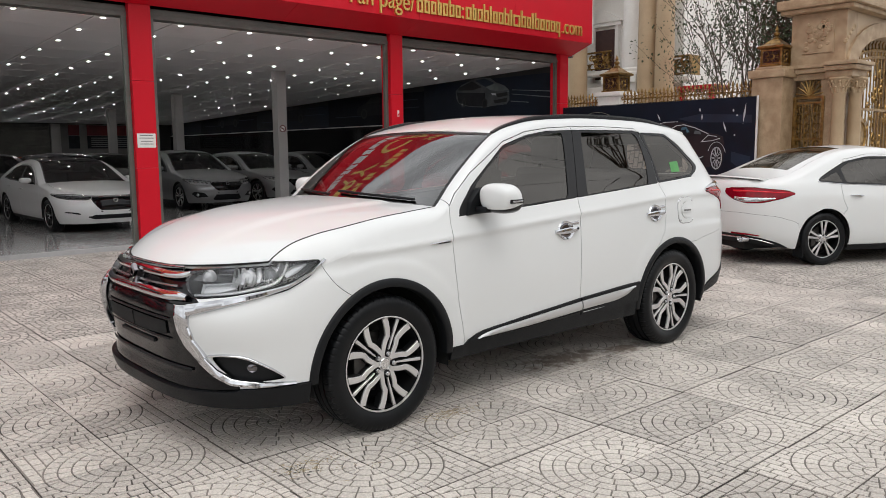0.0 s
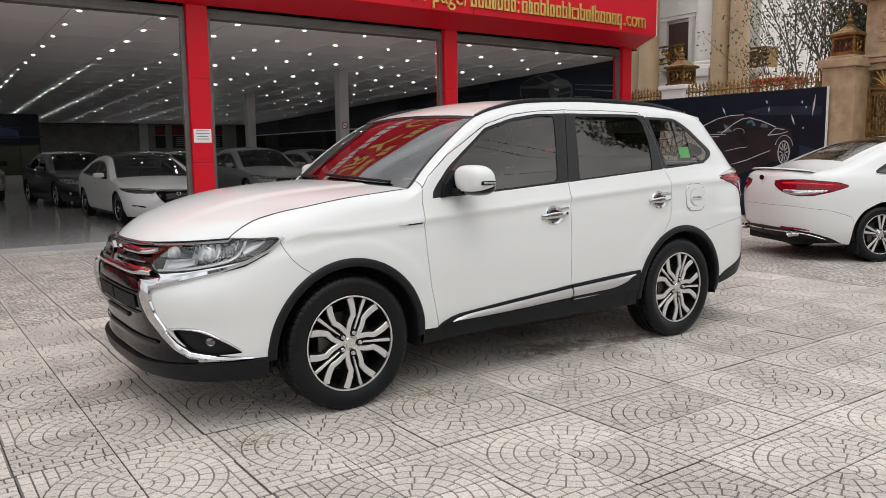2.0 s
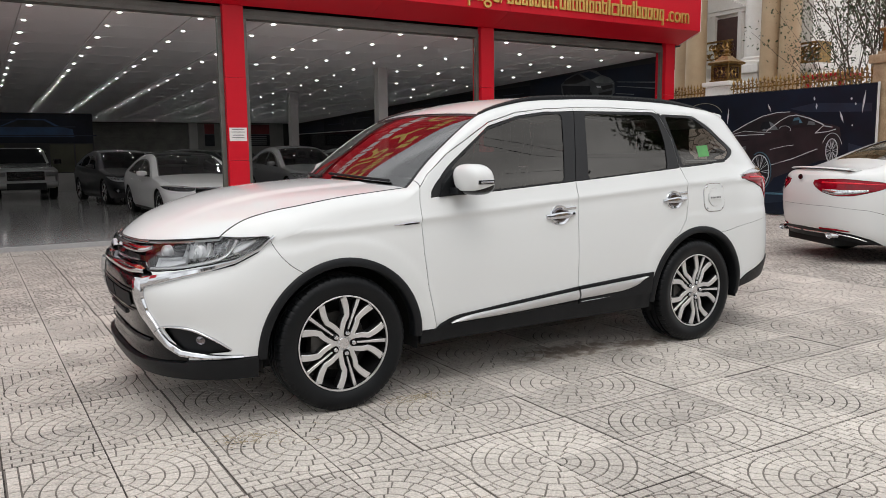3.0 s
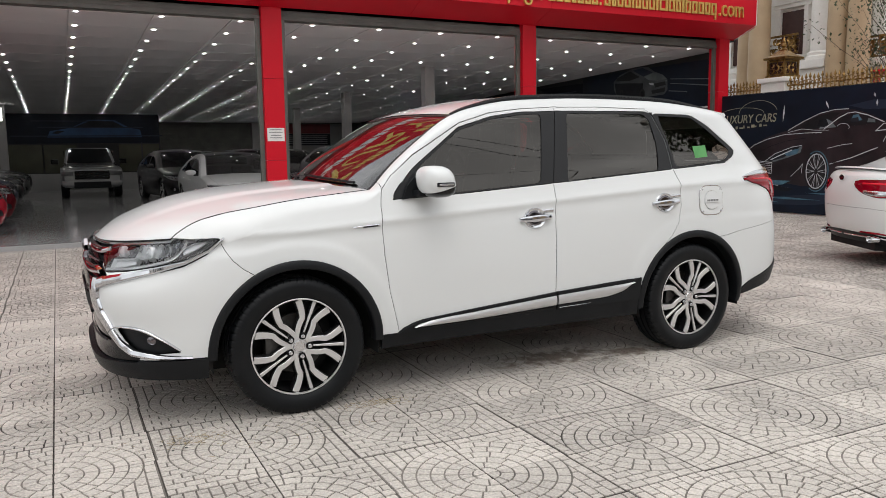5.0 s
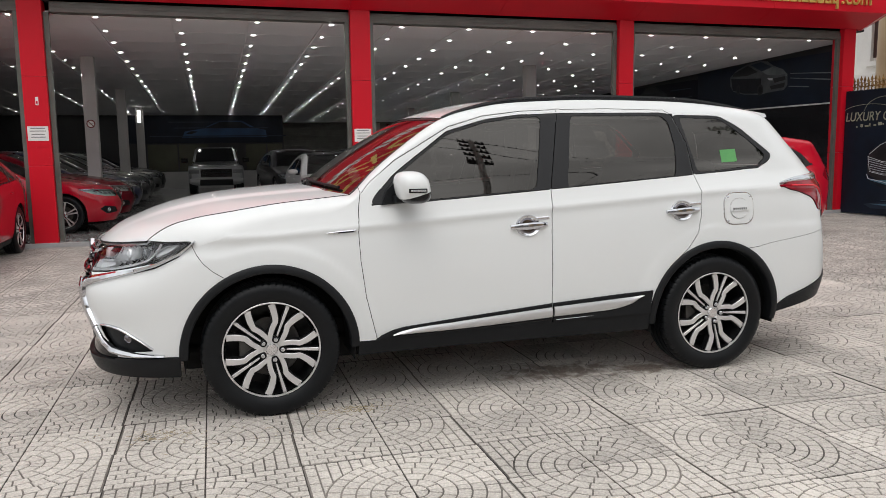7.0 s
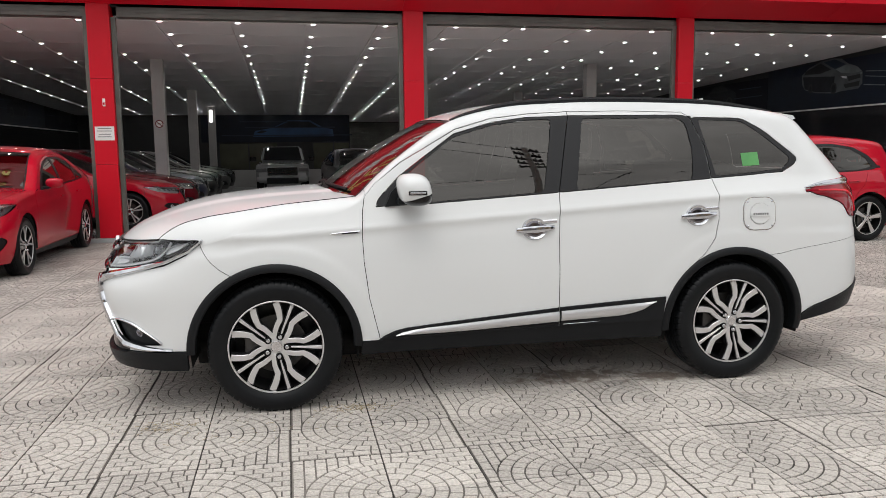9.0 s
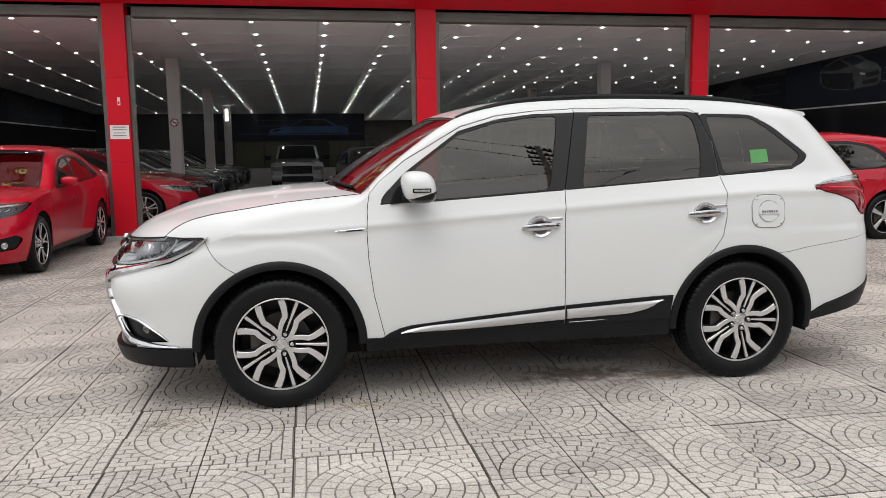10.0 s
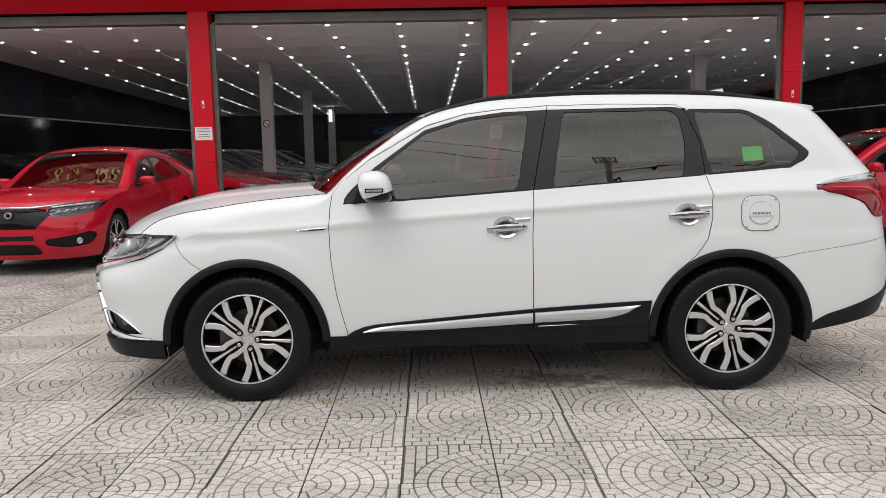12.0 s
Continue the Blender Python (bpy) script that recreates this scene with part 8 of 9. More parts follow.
    # roof rails
    for sg in (-1, 1):
        bm = bmesh.new()
        line = []
        for k in range(41):
            x = 1.0 + 2.05 * k / 40
            y, z = sk.yp(x) + 0.012, sk.zp(x)
            u = (x - 1.0) / 2.05
            line.append((x, sg * -y, z + 0.001 + 0.015 * min(1, u * 5) ** 0.8 * min(1, (1 - u) * 5) ** 0.8))
        rows = []
        for x, y, z in line:
            rows.append([(x, y - 0.021, z - 0.008), (x, y - 0.017, z + 0.008), (x, y + 0.013, z + 0.010), (x, y + 0.019, z - 0.008)])
        g = [[bm.verts.new(q) for q in r] for r in rows]
        for a, b in zip(g, g[1:]):
            for j in range(4):
                bm.faces.new((a[j], a[(j + 1) % 4], b[(j + 1) % 4], b[j]))
        bm.faces.new(g[0])
        bm.faces.new(g[-1])
        bmesh.ops.recalc_face_normals(bm, faces=bm.faces)
        es = [e for e in bm.edges if abs(e.verts[0].co.x - e.verts[1].co.x) > 0.02]
        bmesh.ops.bevel(bm, geom=es, offset=0.004, segments=2, affect="EDGES")
        rail = part("roof_rail", bm, M["window_black"], car, "satin black roof rail", 40)
        bm = bmesh.new()
        g = []
        for k in range(41):
            x = 1.02 + 2.0 * k / 40
            y, z = -sg * (sk.yp(x) + 0.008), sk.zp(x)
            g.append([bm.verts.new((x, y - 0.016, z - 0.006)), bm.verts.new((x, y - 0.013, z + 0.009 * min(1, k / 7) * min(1, (40 - k) / 7) + 0.004)), bm.verts.new((x, y + 0.013, z + 0.009 * min(1, k / 7) * min(1, (40 - k) / 7) + 0.004)), bm.verts.new((x, y + 0.016, z - 0.006))])
        for a, b in zip(g, g[1:]):
            for j in range(3):
                bm.faces.new((a[j], b[j], b[j + 1], a[j + 1]))
        part("rail_base", bm, M["trim_black"], rail, "")
    # rear spoiler, aerial fin
    bm = bmesh.new()
    rows = []
    for k in range(21):
        t = -1 + 2 * k / 20
        y = 0.60 * t
        rows.append([(3.08, y, 1.612 - 0.012 * t * t), (3.27 - 0.06 * t * t, y * 1.0, 1.592 - 0.012 * t * t), (3.285 - 0.06 * t * t, y, 1.574 - 0.012 * t * t), (3.23 - 0.04 * t * t, y, 1.545), (3.12, y, 1.57)])
    g = [[bm.verts.new(q) for q in r] for r in rows]
    for a, b in zip(g, g[1:]):
        for j in range(4):
            bm.faces.new((a[j], a[j + 1], b[j + 1], b[j]))
    bm.faces.new(g[0])
    bm.faces.new(g[-1])
    bmesh.ops.recalc_face_normals(bm, faces=bm.faces)
    part("rear_spoiler", bm, M["white_paint"], car, "", 40)
    bm = bmesh.new()
    prism(bm, [(2.74, 1.665), (2.78, 1.705), (2.92, 1.725), (2.93, 1.66)], -0.018, 0.018)
    part("aerial_fin", bm, M["white_paint"], car, "")
    # wipers
    for y0, y1 in ((-0.62, -0.02), (0.05, 0.6)):
        bm = bmesh.new()
        def on_glass(y, up):
            x = 0.5 + up
            k = SUV["screen_k"][0] + (SUV["screen_k"][1] - SUV["screen_k"][0]) * (x - 0.46) / 0.54
            yp = abs(sk.yp(x))
            return Vector((x - k * (yp * yp - y * y), y, sk.zp(x) + 0.02 * (1 - (y / yp) ** 2) + 0.016))
        tube(bm, [on_glass(y0 + (y1 - y0) * k / 8, -0.03 + 0.02 * k / 8) for k in range(9)], 0.008, 6)
        part("wiper", bm, M["trim_black"], car, "black wiper blade")
    # sticker inside the quarter glass
    p, nn = sk.at(2.80, 1.315)
    part("sticker", boxed(-0.055, 0.055, -0.001, 0.001, -0.04, 0.04, m=Matrix.Translation(p - nn * 0.0005) @ pose(0, 0, 0, -16, -3, 0)), M["green_sticker"], car, "green inspection sticker")
    return car, sk


def surface_key(key, colour):
    M[key] = surface(key, colour, None, 10, 0.15, spec=0.3, coat=0.2)
    return key


build_suv()


# ---- the other cars ----
def arch_arc(cx, cz, r, a0, a1, n=6):
    return [(cx + r * math.cos(radians(a0 + (a1 - a0) * k / n)), cz + r * math.sin(radians(a0 + (a1 - a0) * k / n))) for k in range(n + 1)]


TWIN = dict(arms=5, spokes=[([(0.2, 9), (0.96, 10)], (0.016, 0.03), (-1, 1))], dip=-0.003, face="alloy", turn=18)
BROAD = dict(arms=5, spokes=[([(0.2, 0), (0.6, 0), (0.96, 0)], (0.03, 0.062), (1,))], dip=-0.004, face="alloy", turn=10, nut_turn=36)
DARKTWIN = dict(arms=5, spokes=[([(0.2, 8), (0.6, 9), (0.96, 15)], (0.018, 0.026), (-1, 1))], dip=-0.003, face="alloy_dark", turn=12)

SEDAN = dict(
    screen="dim_screen",
    grid=(26, 60, 18, 20, 12, 5), top_grid=(18, 20), xcf=-0.15, xcr=2.75, nr=3.0,
    xf=[(0.15, -0.80), (0.3, -0.88), (0.45, -0.91), (0.6, -0.895), (0.7, -0.85), (0.8, -0.78), (1.0, -0.6)],
    nf=[(0.15, 2.7), (0.5, 2.7), (0.7, 2.2), (1.0, 2.1)],
    xr=[(0.15, 3.55), (0.4, 3.70), (0.6, 3.74), (0.8, 3.74), (0.95, 3.70), (1.02, 3.66), (1.1, 3.6), (1.4, 3.5)],
    W=[(0.15, 0.80), (0.3, 0.86), (0.5, 0.885), (0.65, 0.895), (0.75, 0.89), (0.79, 0.886), (0.81, 0.878), (0.85, 0.869), (0.92, 0.855), (1.0, 0.825), (1.1, 0.785), (1.2, 0.74), (1.3, 0.69), (1.36, 0.655), (1.45, 0.60)],
    rise=0.045, rise_z=(0.4, 1.4), belt_mid=0.95, tuck=0.05,
    zA=[(-0.9, 0.66), (-0.5, 0.69), (-0.15, 0.76), (0.2, 0.83), (0.5, 0.88), (0.7, 0.90), (1.5, 0.935), (2.6, 0.985), (3.0, 0.99), (3.75, 0.96)],
    zk=[(-0.9, 0.66), (-0.5, 0.69), (-0.15, 0.77), (0.2, 0.84), (0.5, 0.90), (0.55, 0.93), (0.75, 1.03), (1.0, 1.165), (1.3, 1.275), (1.6, 1.33), (2.0, 1.34), (2.4, 1.285), (2.8, 1.15), (3.1, 1.045), (3.3, 1.0), (3.75, 0.975)],
    zp=[(0.45, 0.90), (0.5, 0.93), (0.75, 1.07), (1.0, 1.215), (1.3, 1.345), (1.6, 1.395), (2.0, 1.405), (2.4, 1.355), (2.8, 1.215), (3.1, 1.095), (3.3, 1.05), (3.7, 1.03)],
    yp=[(0.45, -0.73), (0.75, -0.68), (1.0, -0.63), (1.3, -0.585), (2.0, -0.57), (2.5, -0.58), (2.9, -0.62), (3.2, -0.66), (3.7, -0.68)],
    zbot=[(-0.9, 0.18), (0.3, 0.17), (2.4, 0.17), (3.1, 0.2), (3.7, 0.27)],
    hood_c=[(-0.80, 0.70), (-0.77, 0.73), (-0.70, 0.77), (-0.5, 0.825), (-0.2, 0.885), (0.1, 0.93), (0.35, 0.957), (0.45, 0.965)],
    hood_s=[(-0.5, 0.735), (-0.46, 0.76), (-0.36, 0.795), (-0.2, 0.828), (0.05, 0.868), (0.3, 0.905), (0.5, 0.93)],
    hood_y=[(-0.5, -0.70), (-0.2, -0.735), (0.1, -0.745), (0.5, -0.725)],
    hood_x=(-0.80, -0.5, 0.40, 0.495), crown=[(0.9, 0.02), (1.3, 0.03), (2.0, 0.035), (2.9, 0.035), (3.7, 0.012)],
    screen_x=(0.5, 1.3), screen_k=(0.24, 0.15), arches=[((0.0, 0.32), 0.365), ((2.7, 0.32), 0.365)],
    axles=(0.0, 2.7), track=0.77, cabin_x=0.9, cabin_z=0.5, rear_glass=(2.2, 3.0),
    wheel=(0.32, 0.21, 0.225, TWIN), rest=dict(name="body_side", mat="paint"),
    features=[
        feature("door_glass", [(0.82, 0.935), (1.02, 1.09), (1.3, 1.21), (1.5, 1.255), (1.61, 1.265), (1.575, 0.958)], "tint_glass", 0, gap=0, depth=0, shift=-0.004, label="dark glass"),
        feature("door_glass", [(1.665, 0.962), (1.70, 1.268), (2.0, 1.272), (2.3, 1.225), (2.43, 1.16), (2.40, 0.995)], "tint_glass", 0, gap=0, depth=0, shift=-0.004, label="dark glass"),
        feature("quarter_glass", [(2.46, 1.0), (2.49, 1.12), (2.65, 1.065), (2.76, 1.022)], "tint_glass", 0, gap=0, depth=0, shift=-0.003, label="dark glass"),
        feature("window_surround", [(0.68, 0.905), (0.85, 1.03), (1.05, 1.15), (1.3, 1.245), (1.6, 1.295), (2.0, 1.30), (2.35, 1.24), (2.6, 1.13), (2.82, 1.02), (2.76, 1.0), (2.4, 0.975), (1.6, 0.943)], "window_black", 0, label="black window surround"),
        feature("headlight_lens", [(-0.88, 0.64), (-0.84, 0.60), (-0.6, 0.615), (-0.42, 0.655), (-0.22, 0.745), (-0.40, 0.745), (-0.6, 0.745), (-0.86, 0.71)], "clear_glass", depth=0, gap=0.001, bucket=0.03, label="clear headlight lens"),
        feature("grille", [(-1.5, 0.47), (-1.5, 0.70), (-1.0, 0.685), (-0.9, 0.67), (-0.88, 0.62), (-0.95, 0.55), (-1.02, 0.47)], "gloss_black", 0, shift=-0.012, depth=0, join=True, label="gloss black grille"),
        feature("lower_intake", [(-1.5, 0.24), (-1.5, 0.38), (-1.0, 0.37), (-0.92, 0.27), (-0.95, 0.24)], "trim_black", 0, shift=-0.012, depth=0, join=True, label="black lower intake"),
        feature("fog_lamp_recess", [(-0.82, 0.33), (-0.76, 0.42), (-0.56, 0.45), (-0.50, 0.40), (-0.60, 0.31)], "trim_black", depth=0, shift=-0.012, label="black fog lamp recess"),
        feature("sill", [(0.2, 0.1), (0.2, 0.225), (2.5, 0.235), (2.5, 0.1)], "trim_black", 0),
        feature("tail_lamp", [(3.04, 0.87), (3.06, 0.895), (3.16, 0.915), (3.4, 0.945), (3.66, 0.935), (3.69, 0.88), (3.58, 0.80), (3.45, 0.755), (3.32, 0.76), (3.16, 0.815)], "lamp_red", shift=0.004, label="red tail lamp lens"),
        feature("rear_lower_bumper", [(3.06, 0.1), (3.09, 0.22), (3.18, 0.28), (3.32, 0.335), (3.5, 0.37), (4.0, 0.38), (4.0, 0.1)], "trim_black", 0, join=True, shift=0.004, label="black lower bumper"),
        feature("front_door", [(0.42, 0.24), (0.38, 0.5), (0.40, 0.75), (0.48, 0.9), (0.66, 0.93), (0.85, 1.06), (1.05, 1.175), (1.3, 1.27), (1.6, 1.32), (1.655, 1.322), (1.62, 0.95), (1.60, 0.24)], "paint", 0),
        feature("rear_door", [(1.60, 0.24), (1.62, 0.95), (1.655, 1.322), (2.0, 1.33), (2.35, 1.265), (2.46, 1.14), (2.49, 0.95), (2.47, 0.8), (2.41, 0.68)] + arch_arc(2.7, 0.32, 0.37, 130, 180) + [(2.33, 0.24)], "paint", 0),
        feature("front_bumper", [(-1.5, 0.1), (-1.5, 0.85), (-0.6, 0.85), (-0.23, 0.755), (-0.25, 0.62), (-0.15, 0.1)], "paint", 0, join=True),
        feature("rear_bumper", [(3.0, 0.1), (3.0, 0.52), (3.2, 0.60), (3.5, 0.64), (4.0, 0.64), (4.0, 0.1)], "paint", 0, gap=0.0012, join=True),
    ],
)
HATCH = dict(SEDAN)
HATCH.update(
    rear_glass=None, axles=(0.0, 2.57), arches=[((0.0, 0.32), 0.365), ((2.57, 0.32), 0.365)], xcr=2.62, nr=3.2, wheel=(0.32, 0.2, 0.225, BROAD),
    xr=[(0.15, 3.15), (0.4, 3.28), (0.6, 3.31), (0.8, 3.30), (0.95, 3.26), (1.1, 3.19), (1.25, 3.1), (1.4, 3.0)],
    zk=[(-0.9, 0.66), (-0.5, 0.69), (-0.15, 0.77), (0.2, 0.84), (0.5, 0.90), (0.55, 0.93), (0.75, 1.05), (1.0, 1.20), (1.3, 1.325), (1.6, 1.385), (2.0, 1.395), (2.4, 1.37), (2.8, 1.33), (3.3, 1.30)],
    zp=[(0.45, 0.90), (0.5, 0.93), (0.75, 1.085), (1.0, 1.245), (1.3, 1.39), (1.6, 1.445), (2.0, 1.455), (2.4, 1.43), (2.8, 1.385), (3.3, 1.35)],
    W=[(0.15, 0.80), (0.3, 0.86), (0.5, 0.885), (0.65, 0.895), (0.75, 0.89), (0.79, 0.886), (0.81, 0.878), (0.85, 0.869), (0.92, 0.855), (1.0, 0.83), (1.1, 0.80), (1.2, 0.765), (1.3, 0.73), (1.4, 0.68), (1.5, 0.62)],
    features=[
        feature("door_glass", [(0.82, 0.935), (1.02, 1.115), (1.3, 1.25), (1.5, 1.30), (1.61, 1.31), (1.575, 0.958)], "tint_glass", 0, gap=0, depth=0, shift=-0.004, label="dark glass"),
        feature("door_glass", [(1.665, 0.962), (1.70, 1.315), (2.0, 1.315), (2.3, 1.27), (2.5, 1.17), (2.62, 1.04), (2.4, 0.995)], "tint_glass", 0, gap=0, depth=0, shift=-0.004, label="dark glass"),
        feature("rear_window", [(3.2, 1.0), (4, 1.0), (4, 1.3), (3.2, 1.3)], "tint_glass", 0, gap=0, depth=0, shift=-0.003, join=True, label="dark rear glass"),
        feature("window_surround", [(0.68, 0.905), (0.85, 1.05), (1.05, 1.18), (1.3, 1.29), (1.6, 1.345), (2.0, 1.35), (2.35, 1.30), (2.58, 1.19), (2.72, 1.03), (2.66, 1.0), (2.4, 0.975), (1.6, 0.943)], "window_black", 0, label="black window surround"),
        SEDAN["features"][4], SEDAN["features"][5], SEDAN["features"][6], SEDAN["features"][7], SEDAN["features"][8],
        feature("tail_lamp", [(2.85, 0.86), (2.95, 0.97), (3.15, 1.01), (3.5, 0.98), (3.5, 0.82), (3.15, 0.78), (2.95, 0.80)], "lamp_red", shift=0.004, label="red tail lamp lens"),
        feature("front_door", [(0.42, 0.24), (0.38, 0.5), (0.40, 0.75), (0.48, 0.9), (0.66, 0.94), (0.85, 1.075), (1.05, 1.205), (1.3, 1.315), (1.6, 1.37), (1.655, 1.375), (1.62, 0.95), (1.60, 0.24)], "paint", 0),
        feature("rear_door", [(1.60, 0.24), (1.62, 0.95), (1.655, 1.375), (2.0, 1.38), (2.35, 1.33), (2.55, 1.21), (2.54, 1.0), (2.47, 0.8), (2.35, 0.68)] + arch_arc(2.57, 0.32, 0.37, 130, 180) + [(2.20, 0.24)], "paint", 0),
        feature("front_bumper", [(-1.5, 0.1), (-1.5, 0.85), (-0.6, 0.85), (-0.23, 0.755), (-0.25, 0.62), (-0.15, 0.1)], "paint", 0, join=True),
    ],
)
REDSEDAN = dict(SEDAN)


def lifted(pts, by=0.055):
    """A line along the car, raised over the nose and meeting the old line at the windscreen."""
    return [(x, z + by * min(1.0, max(0.0, (0.5 - x) / 0.9))) for x, z in pts]


REDSEDAN.update(
    lift=0.055, zA=lifted(SEDAN["zA"]), zk=lifted(SEDAN["zk"]), hood_c=lifted(SEDAN["hood_c"]), hood_s=lifted(SEDAN["hood_s"]),
    xf=[(0.15, -0.80), (0.3, -0.88), (0.45, -0.91), (0.65, -0.895), (0.755, -0.85), (0.855, -0.78), (1.05, -0.6)],
    features=SEDAN["features"][:4] + [
        feature("headlight_lens", [(-0.88, 0.69), (-0.84, 0.645), (-0.6, 0.66), (-0.42, 0.70), (-0.2, 0.80), (-0.40, 0.797), (-0.6, 0.79), (-0.86, 0.76)], "clear_glass", depth=0, gap=0.001, bucket=0.03, bowl="lamp_dark", label="clear headlight lens"),
        feature("grille", [(-1.5, 0.53), (-1.5, 0.765), (-1.0, 0.752), (-0.9, 0.735), (-0.87, 0.68), (-0.93, 0.61), (-1.02, 0.53)], "gloss_black", 0, shift=-0.012, depth=0, join=True, label="gloss black grille"),
        feature("lower_intake", [(-1.5, 0.24), (-1.5, 0.36), (-1.03, 0.355), (-0.95, 0.27), (-0.98, 0.24)], "trim_black", 0, shift=-0.012, depth=0, join=True, label="black lower intake"),
        feature("fog_lamp_recess", [(-0.93, 0.345), (-0.93, 0.405), (-0.7, 0.44), (-0.52, 0.475), (-0.44, 0.43), (-0.52, 0.33), (-0.72, 0.31)], "trim_black", depth=0, shift=-0.012, label="black fog lamp recess"),
    ] + SEDAN["features"][8:],
    wheel=(0.32, 0.21, 0.23, dict(arms=5, spokes=[([(0.2, 5), (0.6, 7), (0.96, 13)], (0.012, 0.02), (-1, 1))], dip=-0.003, face="alloy", turn=12)))
BLACKW = dict(SEDAN)
BLACKW.update(wheel=(0.32, 0.21, 0.225, DARKTWIN), roof="gloss_black", features=SEDAN["features"][:4] + [
    feature("headlight_lens", [(-0.90, 0.665), (-0.84, 0.635), (-0.6, 0.645), (-0.42, 0.675), (-0.2, 0.745), (-0.40, 0.74), (-0.6, 0.73), (-0.88, 0.71)], "clear_glass", depth=0, gap=0.001, bucket=0.03, bowl="lamp_dark", label="clear headlight lens"),
    feature("grille", [(-1.5, 0.43), (-1.5, 0.735), (-1.0, 0.725), (-0.9, 0.705), (-0.9, 0.64), (-0.97, 0.53), (-1.04, 0.44)], "gloss_black", 0, shift=-0.012, depth=0, join=True, label="gloss black shield grille"),
    feature("lower_intake", [(-1.5, 0.27), (-1.5, 0.345), (-0.95, 0.35), (-0.86, 0.31), (-0.92, 0.265)], "trim_black", 0, shift=-0.012, depth=0, join=True, label="black lower intake"),
    feature("fog_lamp_recess", [(-0.78, 0.36), (-0.74, 0.40), (-0.56, 0.425), (-0.52, 0.405), (-0.70, 0.375)], "trim_black", depth=0, shift=-0.012, label="black fog lamp slot"),
] + SEDAN["features"][8:])


def dress(car, sk, s, paint, grille="chrome", near=True):
    """Mirrors, handles, lamps and grille bars of a car."""
    up = s.get("lift", 0.0)
    for sg in (-1, 1):
        bm = bmesh.new()
        bmesh.ops.create_uvsphere(bm, u_segments=16, v_segments=10, radius=1)
        for v in bm.verts:
            x, y, z = v.co
            v.co = Vector((0.86 + 0.07 * math.copysign(abs(x) ** 0.7, x) + 0.01 * (1 - z), sg * (-0.97 + 0.105 * math.copysign(abs(y) ** 0.75, y)), 0.985 + 0.06 * math.copysign(abs(z) ** 0.75, z)))
        if sg < 0:
            bmesh.ops.reverse_faces(bm, faces=bm.faces)
        mir = part("door_mirror", bm, M[paint], car, "", 60)
        part("mirror_arm", boxed(0.80, 0.89, *sorted((-sg * 0.80, -sg * 0.92)), 0.915, 0.945, bevel=0.01), M["trim_black"], mir, "black mirror arm")
        part("mirror_glass", boxed(0.926, 0.932, *sorted((-sg * 0.885, -sg * 1.055)), 0.94, 1.03), M["chrome"], mir, "mirror glass")
    for x, z in ((1.47, 0.80), (2.28, 0.83)):
        both_sides("door_handle", ribbon(sk, [(x - 0.09, z), (x, z + 0.004), (x + 0.09, z + 0.008)], [0.014, 0.022, 0.014], 0.012, 0.014, 4), "chrome" if grille == "chrome" else paint, car, "")
    if grille == "chrome":
        both_sides("window_line", ribbon(sk, [(0.68, 0.9), (1.6, 0.938), (2.4, 0.97), (2.8, 1.005)], [0.008, 0.01, 0.01, 0.012], 0.002, 0.004, 4), "chrome", car, "thin chrome window line")
        both_sides("grille_bar", ribbon(sk, [(-1.272, 0.672), (-1.1, 0.672), (-0.95, 0.665)], [0.022, 0.022, 0.014], 0.0, 0.012, 4), "chrome", car, "chrome grille bar")
    both_sides("light_guide", ribbon(sk, [(-0.84, 0.705 + up), (-0.6, 0.725 + up), (-0.4, 0.732 + up), (-0.26, 0.738 + up)], [0.012, 0.016 + 0.2 * up, 0.016 + 0.25 * up, 0.01], -0.012, 0.012, 4), "lamp_clear", car, "clear light guide")
    for k in range(5):
        q, z = -0.79 + 0.085 * k, 0.655 + up + 0.009 * k
        both_sides("lamp_cell", ribbon(sk, [(q - 0.026, z - 0.012), (q, z), (q + 0.026, z + 0.014)], [0.02, 0.026, 0.02], -0.018, 0.01, 2, True), "lamp_clear", car, "small clear lamp cell")
    if grille == "black":
        both_sides("grille_wing", ribbon(sk, [(-1.272, 0.705 + up), (-1.05, 0.702 + up), (-0.85, 0.718 + up), (-0.6, 0.75 + up), (-0.3, 0.752 + up)], [0.03, 0.03, 0.022, 0.012, 0.006], -0.002, 0.01, 4, True), "dark_chrome", car, "smoked chrome grille wing")
    p, nn = sk.at(-0.63, 0.375)
    bm = bmesh.new()
    lathe(bm, [(0, 0.008), (0.02, 0.005), (0.028, 0), (0.036, 0.004), (0.04, -0.012)], 16, Matrix.Translation(p - nn * 0.01) @ nn.to_track_quat("Z", "Y").to_matrix().to_4x4())
    both_sides("fog_lamp", bm, "lamp_clear", car, "round fog lamp")
    x = sk.xf(0.6)
    bm = bmesh.new()
    lathe(bm, [(0.03, 0.004), (0.034, 0.01), (0.045, 0.01), (0.05, 0.0)], 20, pose(x + 0.006, 0, 0.625 + up, 0, -90) @ Matrix.Diagonal((0.8, 0.9, 1, 1)))
    part("emblem_ring", bm, M["chrome"], car, "plain chrome emblem ring", 50)
    part("plate_recess", boxed(x - 0.005, x + 0.03, -0.26, 0.26, 0.40, 0.455, bevel=0.006), M["trim_black"], car, "black number plate mount")
    bm = bmesh.new()
    tube(bm, [(0.42, -0.62, sk.zp(0.5) + 0.03), (0.5, -0.3, sk.zp(0.5) + 0.04), (0.52, 0.0, sk.zp(0.5) + 0.045)], 0.008, 5)
    part("wiper", bm, M["trim_black"], car, "")


